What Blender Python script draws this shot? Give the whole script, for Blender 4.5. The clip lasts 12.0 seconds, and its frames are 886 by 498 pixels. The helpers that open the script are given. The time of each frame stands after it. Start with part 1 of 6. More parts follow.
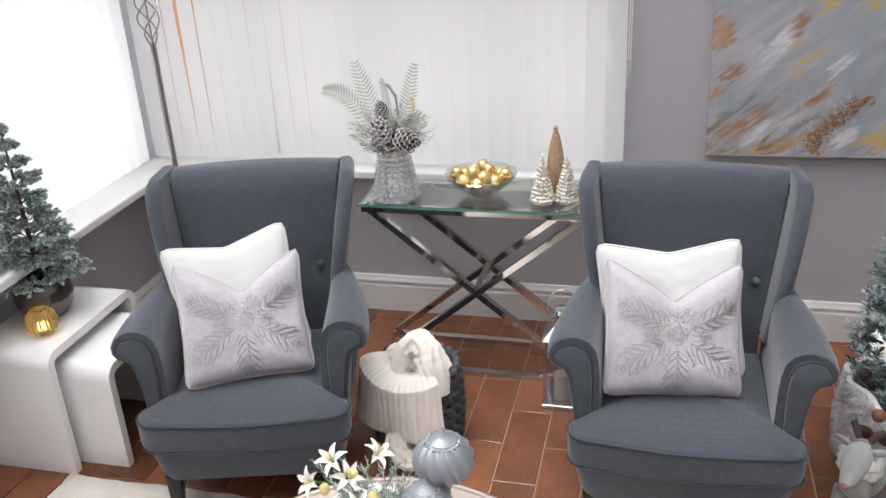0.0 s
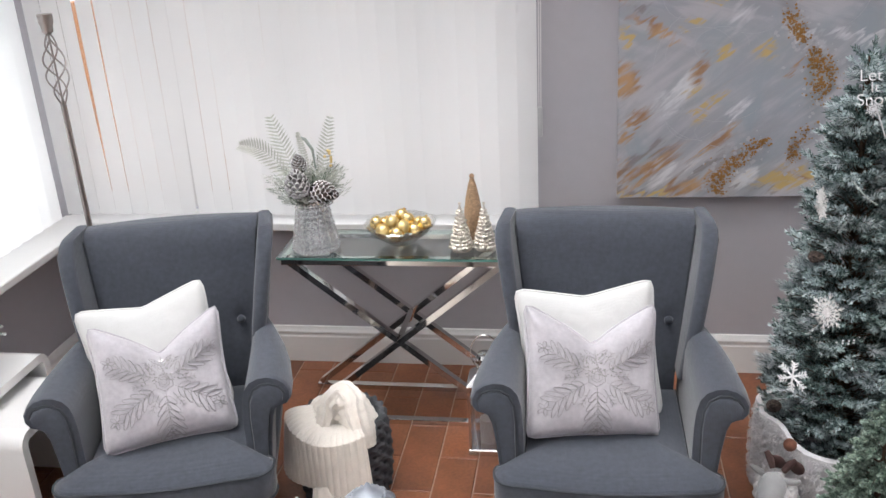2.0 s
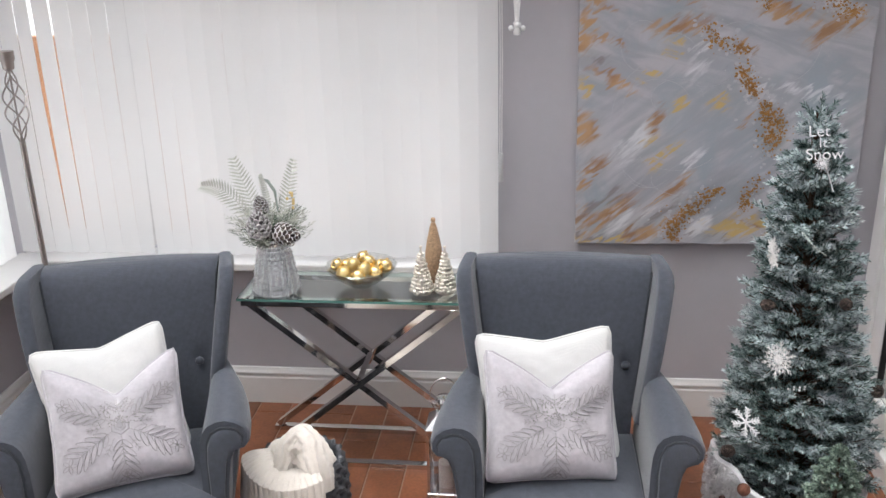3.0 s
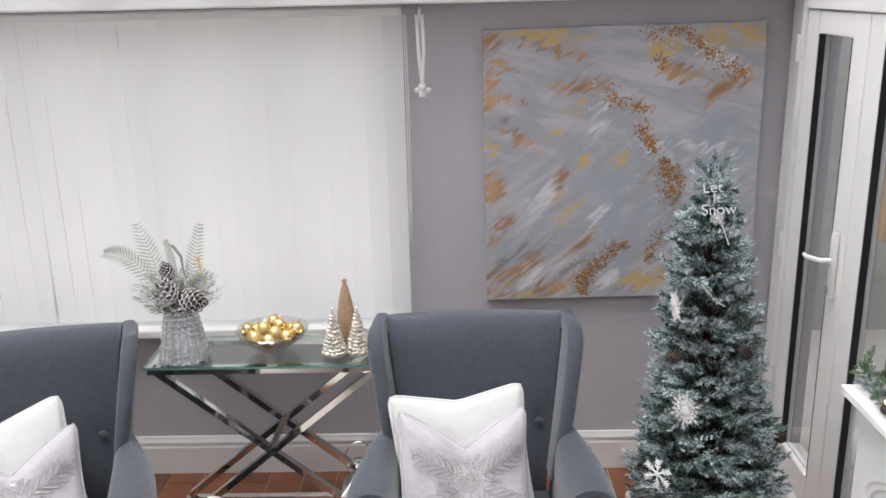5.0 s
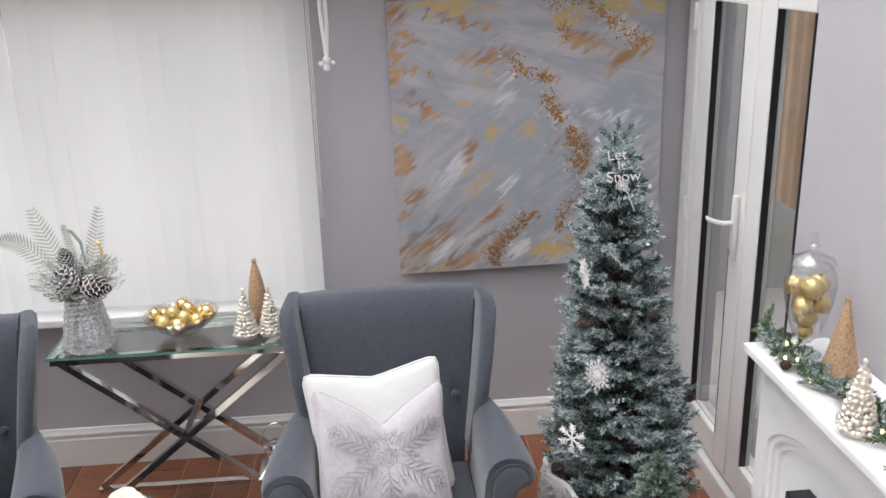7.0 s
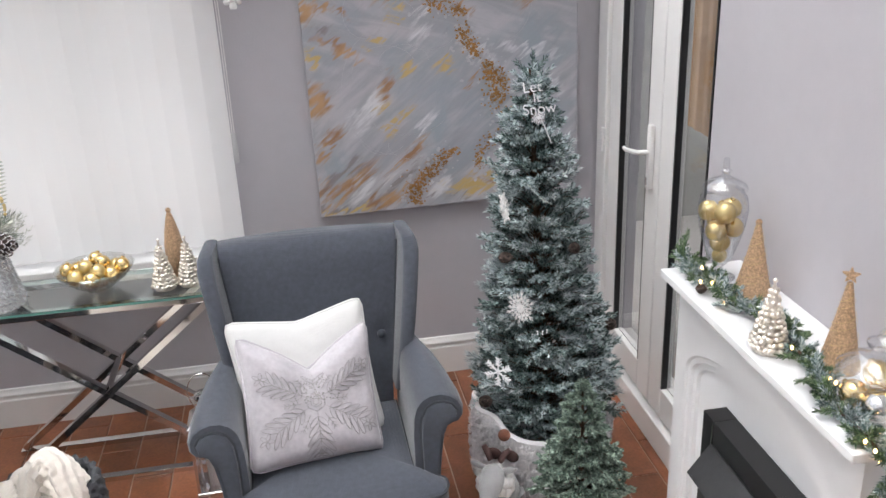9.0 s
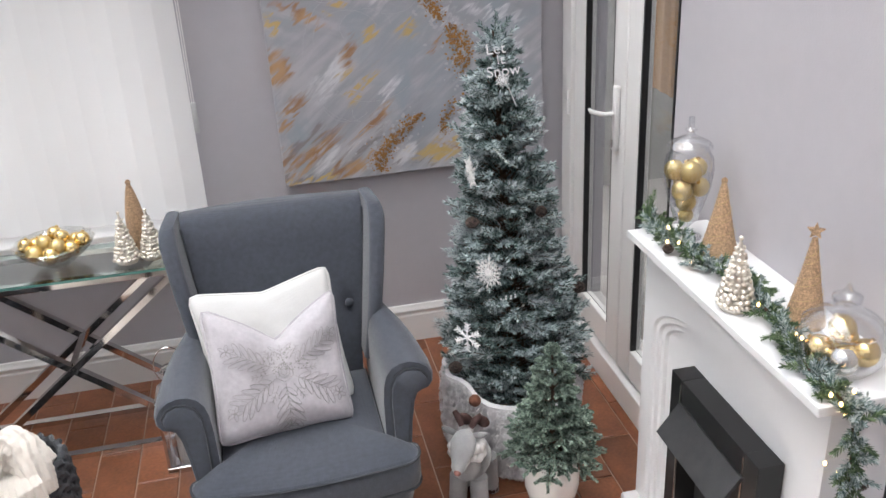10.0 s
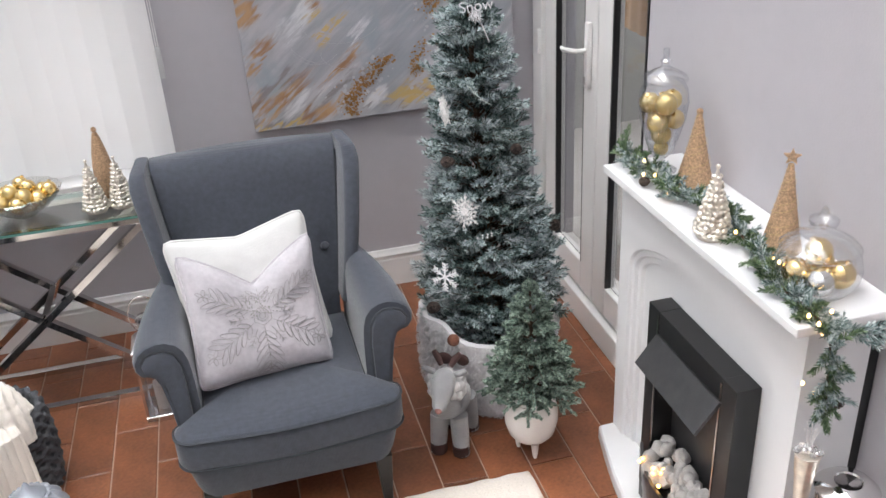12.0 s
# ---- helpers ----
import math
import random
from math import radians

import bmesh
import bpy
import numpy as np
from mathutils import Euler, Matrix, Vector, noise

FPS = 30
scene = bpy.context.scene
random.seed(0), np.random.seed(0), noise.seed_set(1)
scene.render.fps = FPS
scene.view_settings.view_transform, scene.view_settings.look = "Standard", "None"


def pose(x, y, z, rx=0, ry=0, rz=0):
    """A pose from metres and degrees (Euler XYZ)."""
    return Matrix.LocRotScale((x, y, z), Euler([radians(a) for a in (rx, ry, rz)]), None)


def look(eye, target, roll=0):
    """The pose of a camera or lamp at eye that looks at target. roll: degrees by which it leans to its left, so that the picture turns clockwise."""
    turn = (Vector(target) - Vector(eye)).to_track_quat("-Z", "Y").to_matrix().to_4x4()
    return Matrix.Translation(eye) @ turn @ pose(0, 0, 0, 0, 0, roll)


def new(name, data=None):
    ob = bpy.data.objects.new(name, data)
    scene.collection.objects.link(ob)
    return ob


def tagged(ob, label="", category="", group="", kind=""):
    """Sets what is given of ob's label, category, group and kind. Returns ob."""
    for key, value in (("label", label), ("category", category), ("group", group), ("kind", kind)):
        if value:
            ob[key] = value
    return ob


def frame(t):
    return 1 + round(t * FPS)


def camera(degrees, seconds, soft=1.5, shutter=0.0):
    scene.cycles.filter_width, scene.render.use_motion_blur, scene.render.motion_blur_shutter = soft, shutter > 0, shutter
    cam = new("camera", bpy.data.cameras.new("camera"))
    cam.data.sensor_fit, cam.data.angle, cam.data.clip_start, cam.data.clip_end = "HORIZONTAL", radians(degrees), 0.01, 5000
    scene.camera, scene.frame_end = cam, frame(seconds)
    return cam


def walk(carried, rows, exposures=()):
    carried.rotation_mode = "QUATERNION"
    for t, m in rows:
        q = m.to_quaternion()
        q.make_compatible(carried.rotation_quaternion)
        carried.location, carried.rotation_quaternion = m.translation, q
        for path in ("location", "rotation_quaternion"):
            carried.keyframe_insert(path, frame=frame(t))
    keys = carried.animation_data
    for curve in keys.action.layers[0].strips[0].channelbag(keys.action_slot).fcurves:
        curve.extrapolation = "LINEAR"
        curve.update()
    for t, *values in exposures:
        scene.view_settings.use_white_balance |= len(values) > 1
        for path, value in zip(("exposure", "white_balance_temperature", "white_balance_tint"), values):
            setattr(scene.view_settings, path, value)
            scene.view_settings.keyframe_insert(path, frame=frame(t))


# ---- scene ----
cam = camera(53.0, 12.0)
PATH = [
    (0, (0.0464, -0.637, 1.9965), (-0.3786, 0.9637, 1.2412), -3.2),
    (0.5, (0.0719, -0.6324, 2.0156), (-0.3312, 0.971, 1.2549), -3.7),
    (1, (0.0692, -0.6434, 2.032), (-0.2803, 0.9782, 1.2849), -3.4),
    (1.5, (0.0719, -0.6497, 2.0366), (-0.2357, 0.9955, 1.3222), -3.2),
    (2, (0.0719, -0.6488, 2.0357), (-0.2075, 1.0128, 1.3495), -3.2),
    (2.5, (0.0482, -0.6625, 2.0539), (-0.1865, 1.0165, 1.3932), -2.4),
    (3, (0.0601, -0.6679, 2.0657), (-0.1329, 1.0338, 1.4478), -1.4),
    (3.5, (0.0701, -0.6634, 2.0748), (-0.0719, 1.0592, 1.5024), -0.8),
    (5.5, (0.1083, -0.6552, 2.0921), (0.1083, 1.0902, 1.5743), -1.7),
    (6, (0.1156, -0.647, 2.093), (0.1556, 1.092, 1.5579), -1.9),
    (6.5, (0.1101, -0.6452, 2.0903), (0.2048, 1.0847, 1.5343), -1.7),
    (7, (0.1229, -0.6406, 2.083), (0.2566, 1.082, 1.5106), -1.7),
    (9, (0.152, -0.6234, 2.0675), (0.4204, 1.0392, 1.3768), -2.6),
    (9.5, (0.1492, -0.6097, 2.063), (0.4523, 1.0319, 1.3386), -2.6),
    (10, (0.1665, -0.6061, 2.0439), (0.4869, 1.021, 1.2949), -3.1),
    (10.5, (0.1702, -0.6024, 2.0448), (0.5114, 1.0037, 1.2604), -3.6),
    (11, (0.1656, -0.6024, 2.0339), (0.5178, 0.9892, 1.2249), -3.9),
    (11.5, (0.1647, -0.6042, 2.0238), (0.5205, 0.9773, 1.1966), -3.9),
    (12, (0.131, -0.6106, 2.002), (0.5041, 0.9619, 1.1648), -3.5),
]
walk(cam, [(t, look(eye, target, roll)) for t, eye, target, roll in PATH])

# ---- world, sun and exposure ----
world = bpy.data.worlds.new("sky")
scene.world = world
world.use_nodes = True
wn = world.node_tree.nodes
sky = wn.new("ShaderNodeTexSky")
sky.sky_type, sky.sun_disc = "NISHITA", False
sky.sun_elevation, sky.sun_rotation = radians(78), radians(-90)
sky.air_density, sky.dust_density = 1.0, 4.0
wn["Background"].inputs["Strength"].default_value = 0.14
tone = wn.new("ShaderNodeHueSaturation")
tone.inputs["Saturation"].default_value = 0.3
world.node_tree.links.new(sky.outputs["Color"], tone.inputs["Color"])
world.node_tree.links.new(tone.outputs["Color"], wn["Background"].inputs["Color"])
sun = new("sun", bpy.data.lights.new("sun", "SUN"))
sun.data.energy, sun.data.angle, sun.data.color = 0.62, radians(60), (0.98, 0.985, 1.0)
sun.matrix_world = look((-1.0, 1.5, 5.8), (0, 1.5, 0))
scene.view_settings.exposure = 1.40


# ---- materials ----
def mat(name, color, rough=0.6, metal=0.0, noise_scale=0.0, var=0.0, bump=0.0, bump_scale=200.0, rnd=0.0, spec=0.5, **extra):
    """A principled material with colour variation at two scales and a fine relief."""
    m = bpy.data.materials.new(name)
    m.use_nodes = True
    n, l = m.node_tree.nodes, m.node_tree.links
    b = n["Principled BSDF"]
    b.inputs["Base Color"].default_value = (*color, 1)
    b.inputs["Roughness"].default_value = rough
    b.inputs["Metallic"].default_value = metal
    b.inputs["Specular IOR Level"].default_value = spec
    for key, value in extra.items():
        b.inputs[key.replace("_", " ")].default_value = value
    tc = n.new("ShaderNodeTexCoord")
    out = None
    if var:
        big = n.new("ShaderNodeTexNoise")
        big.inputs["Scale"].default_value, big.inputs["Detail"].default_value = noise_scale, 6
        l.new(tc.outputs["Object"], big.inputs["Vector"])
        fine = n.new("ShaderNodeTexNoise")
        fine.inputs["Scale"].default_value, fine.inputs["Detail"].default_value = noise_scale * 14, 3
        l.new(tc.outputs["Object"], fine.inputs["Vector"])
        add = n.new("ShaderNodeMath")
        add.operation = "MULTIPLY_ADD"
        add.inputs[1].default_value = 0.5
        l.new(fine.outputs["Fac"], add.inputs[0])
        l.new(big.outputs["Fac"], add.inputs[2])
        rng = n.new("ShaderNodeMapRange")
        rng.inputs["From Min"].default_value, rng.inputs["From Max"].default_value = 0.4, 1.1
        rng.inputs["To Min"].default_value, rng.inputs["To Max"].default_value = 1 - var, 1 + var
        l.new(add.outputs[0], rng.inputs["Value"])
        out = rng.outputs["Result"]
    if rnd:
        info = n.new("ShaderNodeObjectInfo")
        r2 = n.new("ShaderNodeMapRange")
        r2.inputs["To Min"].default_value, r2.inputs["To Max"].default_value = 1 - rnd, 1 + rnd
        l.new(info.outputs["Random"], r2.inputs["Value"])
        if out:
            mul = n.new("ShaderNodeMath")
            mul.operation = "MULTIPLY"
            l.new(out, mul.inputs[0])
            l.new(r2.outputs["Result"], mul.inputs[1])
            out = mul.outputs[0]
        else:
            out = r2.outputs["Result"]
    if out:
        hsv = n.new("ShaderNodeHueSaturation")
        hsv.inputs["Color"].default_value = (*color, 1)
        l.new(out, hsv.inputs["Value"])
        l.new(hsv.outputs["Color"], b.inputs["Base Color"])
    if bump:
        bn = n.new("ShaderNodeTexNoise")
        bn.inputs["Scale"].default_value, bn.inputs["Detail"].default_value = bump_scale, 4
        l.new(tc.outputs["Object"], bn.inputs["Vector"])
        bp = n.new("ShaderNodeBump")
        bp.inputs["Strength"].default_value, bp.inputs["Distance"].default_value = bump, 0.004
        l.new(bn.outputs["Fac"], bp.inputs["Height"])
        l.new(bp.outputs["Normal"], b.inputs["Normal"])
    return m


def weave(m, scale=900.0, strength=0.35):
    """Adds a woven relief and thread colour to a material."""
    n, l = m.node_tree.nodes, m.node_tree.links
    b = n["Principled BSDF"]
    tc = n.new("ShaderNodeTexCoord")
    heights = []
    for axis, turn in (("X", (0, 0, 0)), ("Z", (0, 0, 0))):
        w = n.new("ShaderNodeTexWave")
        w.wave_type, w.bands_direction = "BANDS", axis
        w.inputs["Scale"].default_value, w.inputs["Distortion"].default_value = scale / 20, 3.0
        w.inputs["Detail"].default_value, w.inputs["Detail Scale"].default_value = 2, 3
        l.new(tc.outputs["Object"], w.inputs["Vector"])
        heights.append(w.outputs["Fac"])
    add = n.new("ShaderNodeMath")
    l.new(heights[0], add.inputs[0])
    l.new(heights[1], add.inputs[1])
    bp = n.new("ShaderNodeBump")
    bp.inputs["Strength"].default_value, bp.inputs["Distance"].default_value = strength, 0.001
    l.new(add.outputs[0], bp.inputs["Height"])
    l.new(bp.outputs["Normal"], b.inputs["Normal"])
    return m


def island_mix(name, a, c, rough=0.7, bias=0.5, **extra):
    """A material whose colour goes from a to c by mesh island."""
    m = mat(name, a, rough, **extra)
    n, l = m.node_tree.nodes, m.node_tree.links
    geo = n.new("ShaderNodeNewGeometry")
    ramp = n.new("ShaderNodeValToRGB")
    ramp.color_ramp.elements[0].color = (*a, 1)
    ramp.color_ramp.elements[1].color = (*c, 1)
    ramp.color_ramp.elements[0].position = max(0.0, bias - 0.35)
    ramp.color_ramp.elements[1].position = min(1.0, bias + 0.45)
    l.new(geo.outputs["Random Per Island"], ramp.inputs["Fac"])
    l.new(ramp.outputs["Color"], n["Principled BSDF"].inputs["Base Color"])
    return m


def glass(name, color=(1, 1, 1), rough=0.0, ior=1.45):
    return mat(name, color, rough, Transmission_Weight=1.0, IOR=ior)


def thin_glass(name, clear=(0.97, 0.98, 0.98), low=0.05, high=0.65, rough=0.02):
    """A thin glass wall: clear, with gloss that grows towards the rim."""
    m = bpy.data.materials.new(name)
    m.use_nodes = True
    n, l = m.node_tree.nodes, m.node_tree.links
    n.remove(n["Principled BSDF"])
    t, g, x, lw, r = n.new("ShaderNodeBsdfTransparent"), n.new("ShaderNodeBsdfGlossy"), n.new("ShaderNodeMixShader"), n.new("ShaderNodeLayerWeight"), n.new("ShaderNodeMapRange")
    t.inputs["Color"].default_value = (*clear, 1)
    g.inputs["Roughness"].default_value = rough
    lw.inputs["Blend"].default_value = 0.35
    r.inputs["To Min"].default_value, r.inputs["To Max"].default_value = low, high
    l.new(lw.outputs["Facing"], r.inputs["Value"])
    l.new(r.outputs["Result"], x.inputs[0])
    l.new(t.outputs[0], x.inputs[1])
    l.new(g.outputs[0], x.inputs[2])
    l.new(x.outputs[0], n["Material Output"].inputs["Surface"])
    return m


def glow(name, color, strength):
    return mat(name, color, 0.5, Emission_Color=(*color, 1), Emission_Strength=strength)


M_WALL = mat("grey_emulsion", (0.455, 0.44, 0.468), 0.75, noise_scale=1.5, var=0.04, bump=0.12, bump_scale=160)
M_WHITE = mat("white_gloss_paint", (0.74, 0.73, 0.72), 0.35, noise_scale=3, var=0.03, bump=0.03, bump_scale=60)
M_UPVC = mat("white_upvc", (0.74, 0.73, 0.72), 0.3, noise_scale=4, var=0.03)
M_SURROUND = mat("white_satin_board", (0.72, 0.72, 0.73), 0.4, noise_scale=3, var=0.02)
M_LACQUER = mat("white_lacquer", (0.84, 0.83, 0.82), 0.16, noise_scale=3, var=0.02)
M_GROUT = mat("grey_grout", (0.42, 0.32, 0.27), 0.9, noise_scale=20, var=0.2, bump=0.4)
M_TILE = mat("terracotta_tile", (0.200, 0.073, 0.034), 0.30, noise_scale=6, var=0.55, bump=0.10, bump_scale=50, rnd=0.28)
M_CHAIR = weave(mat("slate_grey_cloth", (0.046, 0.053, 0.070), 0.9, noise_scale=60, var=0.26, Sheen_Weight=0.25, Sheen_Roughness=0.5), 1500, 0.3)
M_PIPING = mat("dark_piping", (0.036, 0.041, 0.050), 0.9, noise_scale=20, var=0.1)
M_DARKWOOD = mat("black_brown_wood", (0.02, 0.016, 0.014), 0.35, noise_scale=12, var=0.3)
M_CHROME = mat("polished_chrome", (0.72, 0.71, 0.70), 0.07, 1.0, noise_scale=5, var=0.05)
M_SILVER = mat("brushed_silver", (0.62, 0.60, 0.58), 0.25, 1.0, noise_scale=30, var=0.12)
M_JAR = thin_glass("thin_clear_glass", (0.95, 0.96, 0.97), 0.07, 0.7)
M_TABLEGLASS = glass("greenish_glass", (0.86, 0.96, 0.93))
M_GLASSEDGE = mat("green_glass_edge", (0.18, 0.42, 0.36), 0.12, Transmission_Weight=0.4)
M_PANE = glass("window_pane", (0.97, 0.98, 0.98))
M_RUG = mat("cream_long_pile", (0.66, 0.60, 0.54), 0.95, noise_scale=9, var=0.15, bump=0.9, bump_scale=120, Sheen_Weight=0.3)
M_BLACK = mat("black_enamel", (0.012, 0.012, 0.013), 0.28, noise_scale=8, var=0.1)
M_STEEL = mat("smoked_steel", (0.10, 0.10, 0.105), 0.32, 0.8, noise_scale=25, var=0.15)
M_GOLD = mat("gold_bauble", (0.84, 0.62, 0.28), 0.17, 1.0, noise_scale=20, var=0.08)
M_GOLDMATT = mat("matt_gold_bauble", (0.68, 0.53, 0.25), 0.40, 0.9, noise_scale=20, var=0.1)


# ---- mesh helpers ----
def thing(name, m, label, category, group="", kind=""):
    ob = new(name)
    ob.empty_display_size = 0.05
    ob.matrix_world = m
    return tagged(ob, label, category, group, kind)


def finish(bm, name, material, smooth=True):
    me = bpy.data.meshes.new(name)
    bm.normal_update()
    if smooth:
        for f in bm.faces:
            f.smooth = True
        for e in bm.edges:
            if len(e.link_faces) == 2 and e.calc_face_angle(0) > 0.7:
                e.smooth = False
    bm.to_mesh(me)
    bm.free()
    me.materials.append(material)
    return me


def part(name, bm, material, parent, label="", smooth=True):
    ob = new(name, finish(bm, name, material, smooth))
    ob.parent = parent
    if label:
        ob["label"] = label
    return ob


def solo(name, bm, material, label, category, kind="", group="", m=None, smooth=True):
    ob = new(name, finish(bm, name, material, smooth))
    if m is not None:
        ob.matrix_world = m
    return tagged(ob, label, category, group, kind)


def box(x0, x1, y0, y1, z0, z1, bevel=0.0, bm=None):
    own = bmesh.new()
    vs = [own.verts.new((x, y, z)) for x in (x0, x1) for y in (y0, y1) for z in (z0, z1)]
    for q in ((0, 1, 3, 2), (4, 6, 7, 5), (0, 4, 5, 1), (2, 3, 7, 6), (0, 2, 6, 4), (1, 5, 7, 3)):
        own.faces.new([vs[i] for i in q])
    if bevel:
        bmesh.ops.bevel(own, geom=list(own.edges), offset=bevel, segments=2, affect="EDGES", profile=0.5)
    return own if bm is None else join(bm, own)


def join(bm, other, m=None):
    """Adds the mesh other to bm, moved by m."""
    vs = [bm.verts.new(m @ v.co if m is not None else v.co) for v in other.verts]
    other.verts.index_update()
    for f in other.faces:
        bm.faces.new([vs[v.index] for v in f.verts]).material_index = f.material_index
    other.free()
    return bm


def loft(loops, cap=True, closed=True, bm=None):
    """Skins rings of points that have one count."""
    bm = bm or bmesh.new()
    rings = [[bm.verts.new(p) for p in loop] for loop in loops]
    n = len(rings[0])
    for a, b in zip(rings, rings[1:]):
        for i in range(n if closed else n - 1):
            j = (i + 1) % n
            bm.faces.new((a[i], a[j], b[j], b[i]))
    if cap:
        bm.faces.new(rings[0][::-1])
        bm.faces.new(rings[-1])
    return bm


def lathe(profile, n=24, cap=True, ripple=None, bm=None):
    """Turns (radius, z) pairs round z; ripple(angle, k) scales the radius."""
    loops = []
    for k, (r, z) in enumerate(profile):
        loop = []
        for i in range(n):
            a = 2 * math.pi * i / n
            rr = max(r, 0.0003) * (ripple(a, k) if ripple else 1)
            loop.append((rr * math.cos(a), rr * math.sin(a), z))
        loops.append(loop)
    return loft(loops, cap, bm=bm)


def tube(points, r, n=8, cap=True, bm=None, closed=False):
    """A round bar along points; r is a number or one per point."""
    pts = [Vector(p) for p in points]
    rs = r if isinstance(r, (list, tuple)) else [r] * len(pts)
    loops, side = [], None
    for i, p in enumerate(pts):
        if closed:
            t = pts[(i + 1) % len(pts)] - pts[i - 1]
        else:
            t = pts[min(i + 1, len(pts) - 1)] - pts[max(i - 1, 0)]
        t.normalize()
        if side is None:
            side = t.orthogonal().normalized()
        side = (side - t * side.dot(t)).normalized()
        up = t.cross(side)
        loops.append([p + (side * math.cos(2 * math.pi * k / n) + up * math.sin(2 * math.pi * k / n)) * rs[i] for k in range(n)])
    if closed:
        loops.append(loops[0])
        out = loft(loops, False, bm=bm)
        bmesh.ops.remove_doubles(out, verts=out.verts, dist=1e-6)
        return out
    return loft(loops, cap, bm=bm)


def rrect(x0, x1, y0, y1, r, z, n=5):
    """A ring of points: a rounded rectangle at height z."""
    pts = []
    for cx, cy, a0 in ((x1 - r, y1 - r, 0), (x0 + r, y1 - r, 90), (x0 + r, y0 + r, 180), (x1 - r, y0 + r, 270)):
        for k in range(n):
            a = radians(a0 + 90 * k / (n - 1))
            pts.append((cx + r * math.cos(a), cy + r * math.sin(a), z))
    return pts


def ball(r, n=16, m=10, squash=1.0, ripple=None, bm=None, centre=(0, 0, 0)):
    prof = [(r * math.sin(math.pi * k / m), -r * squash * math.cos(math.pi * k / m)) for k in range(m + 1)]
    own = lathe(prof, n, True, ripple)
    if bm is None and not any(centre):
        return own
    return join(bm or bmesh.new(), own, Matrix.Translation(centre))

# ---- the room: plan ----
XL, XR, YB, YF = -2.29, 1.41, 2.91, -2.60
EAVES, RIDGE = 2.06, 3.05
SILL = 0.72


def setting(name, bm, material, label, category, smooth=False):
    return solo(name, bm, material, label, category, "structure", smooth=smooth)


# unseen ground, added and kept pale to bounce daylight up into the blinds
ground = setting("ground", box(-40, 40, -40, 40, -0.35, -0.30), mat("pale_bounce_ground", (0.72, 0.72, 0.71), 0.9, noise_scale=2, var=0.2), "unseen pale ground outside that bounces daylight onto the blinds", "ground")
floor = setting("floor", box(XL - 0.2, XR + 0.27, YF - 0.2, YB + 0.2, -0.10, -0.006), M_GROUT, "terracotta tiled floor with grey joints", "floor")

# back wall with its wide window
wb = box(XL - 0.2, XR + 0.2, YB, YB + 0.22, -0.1, SILL - 0.03)
box(-0.112, XR + 0.2, YB, YB + 0.22, SILL - 0.03, EAVES + 0.1, bm=wb)
box(XL - 0.2, -0.112, YB, YB + 0.22, 2.02, EAVES + 0.1, bm=wb)
box(XL - 0.2, XL + 0.03, YB, YB + 0.22, SILL - 0.03, 2.02, bm=wb)
setting("wall_north", wb, M_WALL, "grey painted wall behind the console table", "wall")
# left wall: low wall under a long window
wl = box(XL - 0.22, XL, YF, YB, -0.1, SILL - 0.03)
box(XL - 0.22, XL, YF, YB, 2.02, EAVES + 0.1, bm=wl)
box(XL - 0.22, XL, YF, -1.2, SILL - 0.03, 2.02, bm=wl)
setting("wall_west", wl, M_WALL, "low grey wall under the side window", "wall")
# right wall with the glazed door next to the corner
DOOR0, DOORTOP = 1.87, 2.03
we = box(XR, XR + 0.2, YF, DOOR0, -0.1, RIDGE + 0.1)
box(XR, XR + 0.2, DOOR0, YB, DOORTOP, RIDGE + 0.1, bm=we)
setting("wall_east", we, M_WALL, "pale grey wall behind the fireplace", "wall")
setting("wall_south", box(XL - 0.2, XR + 0.2, YF - 0.2, YF, -0.1, RIDGE + 0.2), M_WALL, "grey wall closing the room", "wall")

# sloping glazed roof on white bars
SL = (RIDGE - EAVES) / (YB - YF)
def roof_z(y):
    return EAVES + 0.03 + (YB - y) * SL
rb = bmesh.new()
for i in range(8):
    x = XL + (XR - XL) * i / 7
    a, b = roof_z(YB), roof_z(YF)
    loft([[(x - 0.03, YB + 0.1, a), (x + 0.03, YB + 0.1, a), (x + 0.03, YB + 0.1, a + 0.06), (x - 0.03, YB + 0.1, a + 0.06)],
          [(x - 0.03, YF, b), (x + 0.03, YF, b), (x + 0.03, YF, b + 0.06), (x - 0.03, YF, b + 0.06)]], bm=rb)
setting("ceiling", rb, M_UPVC, "sloping glazed roof on white bars", "ceiling")
gb = loft([[(XL - 0.1, YB + 0.1, roof_z(YB) + 0.062), (XR + 0.1, YB + 0.1, roof_z(YB) + 0.062), (XR + 0.1, YB + 0.1, roof_z(YB) + 0.074), (XL - 0.1, YB + 0.1, roof_z(YB) + 0.074)],
           [(XL - 0.1, YF, roof_z(YF) + 0.062), (XR + 0.1, YF, roof_z(YF) + 0.062), (XR + 0.1, YF, roof_z(YF) + 0.074), (XL - 0.1, YF, roof_z(YF) + 0.074)]])
rg = setting("roof_glazing", gb, M_PANE, "clear sloping roof glass", "roof glazing")
rg.visible_shadow = False
# eaves beam
eb = box(XL, XR, YB - 0.16, YB - 0.002, 2.025, EAVES + 0.08, 0.008)
setting("eaves_beam", eb, M_UPVC, "white plastic eaves beam over the window", "trim")

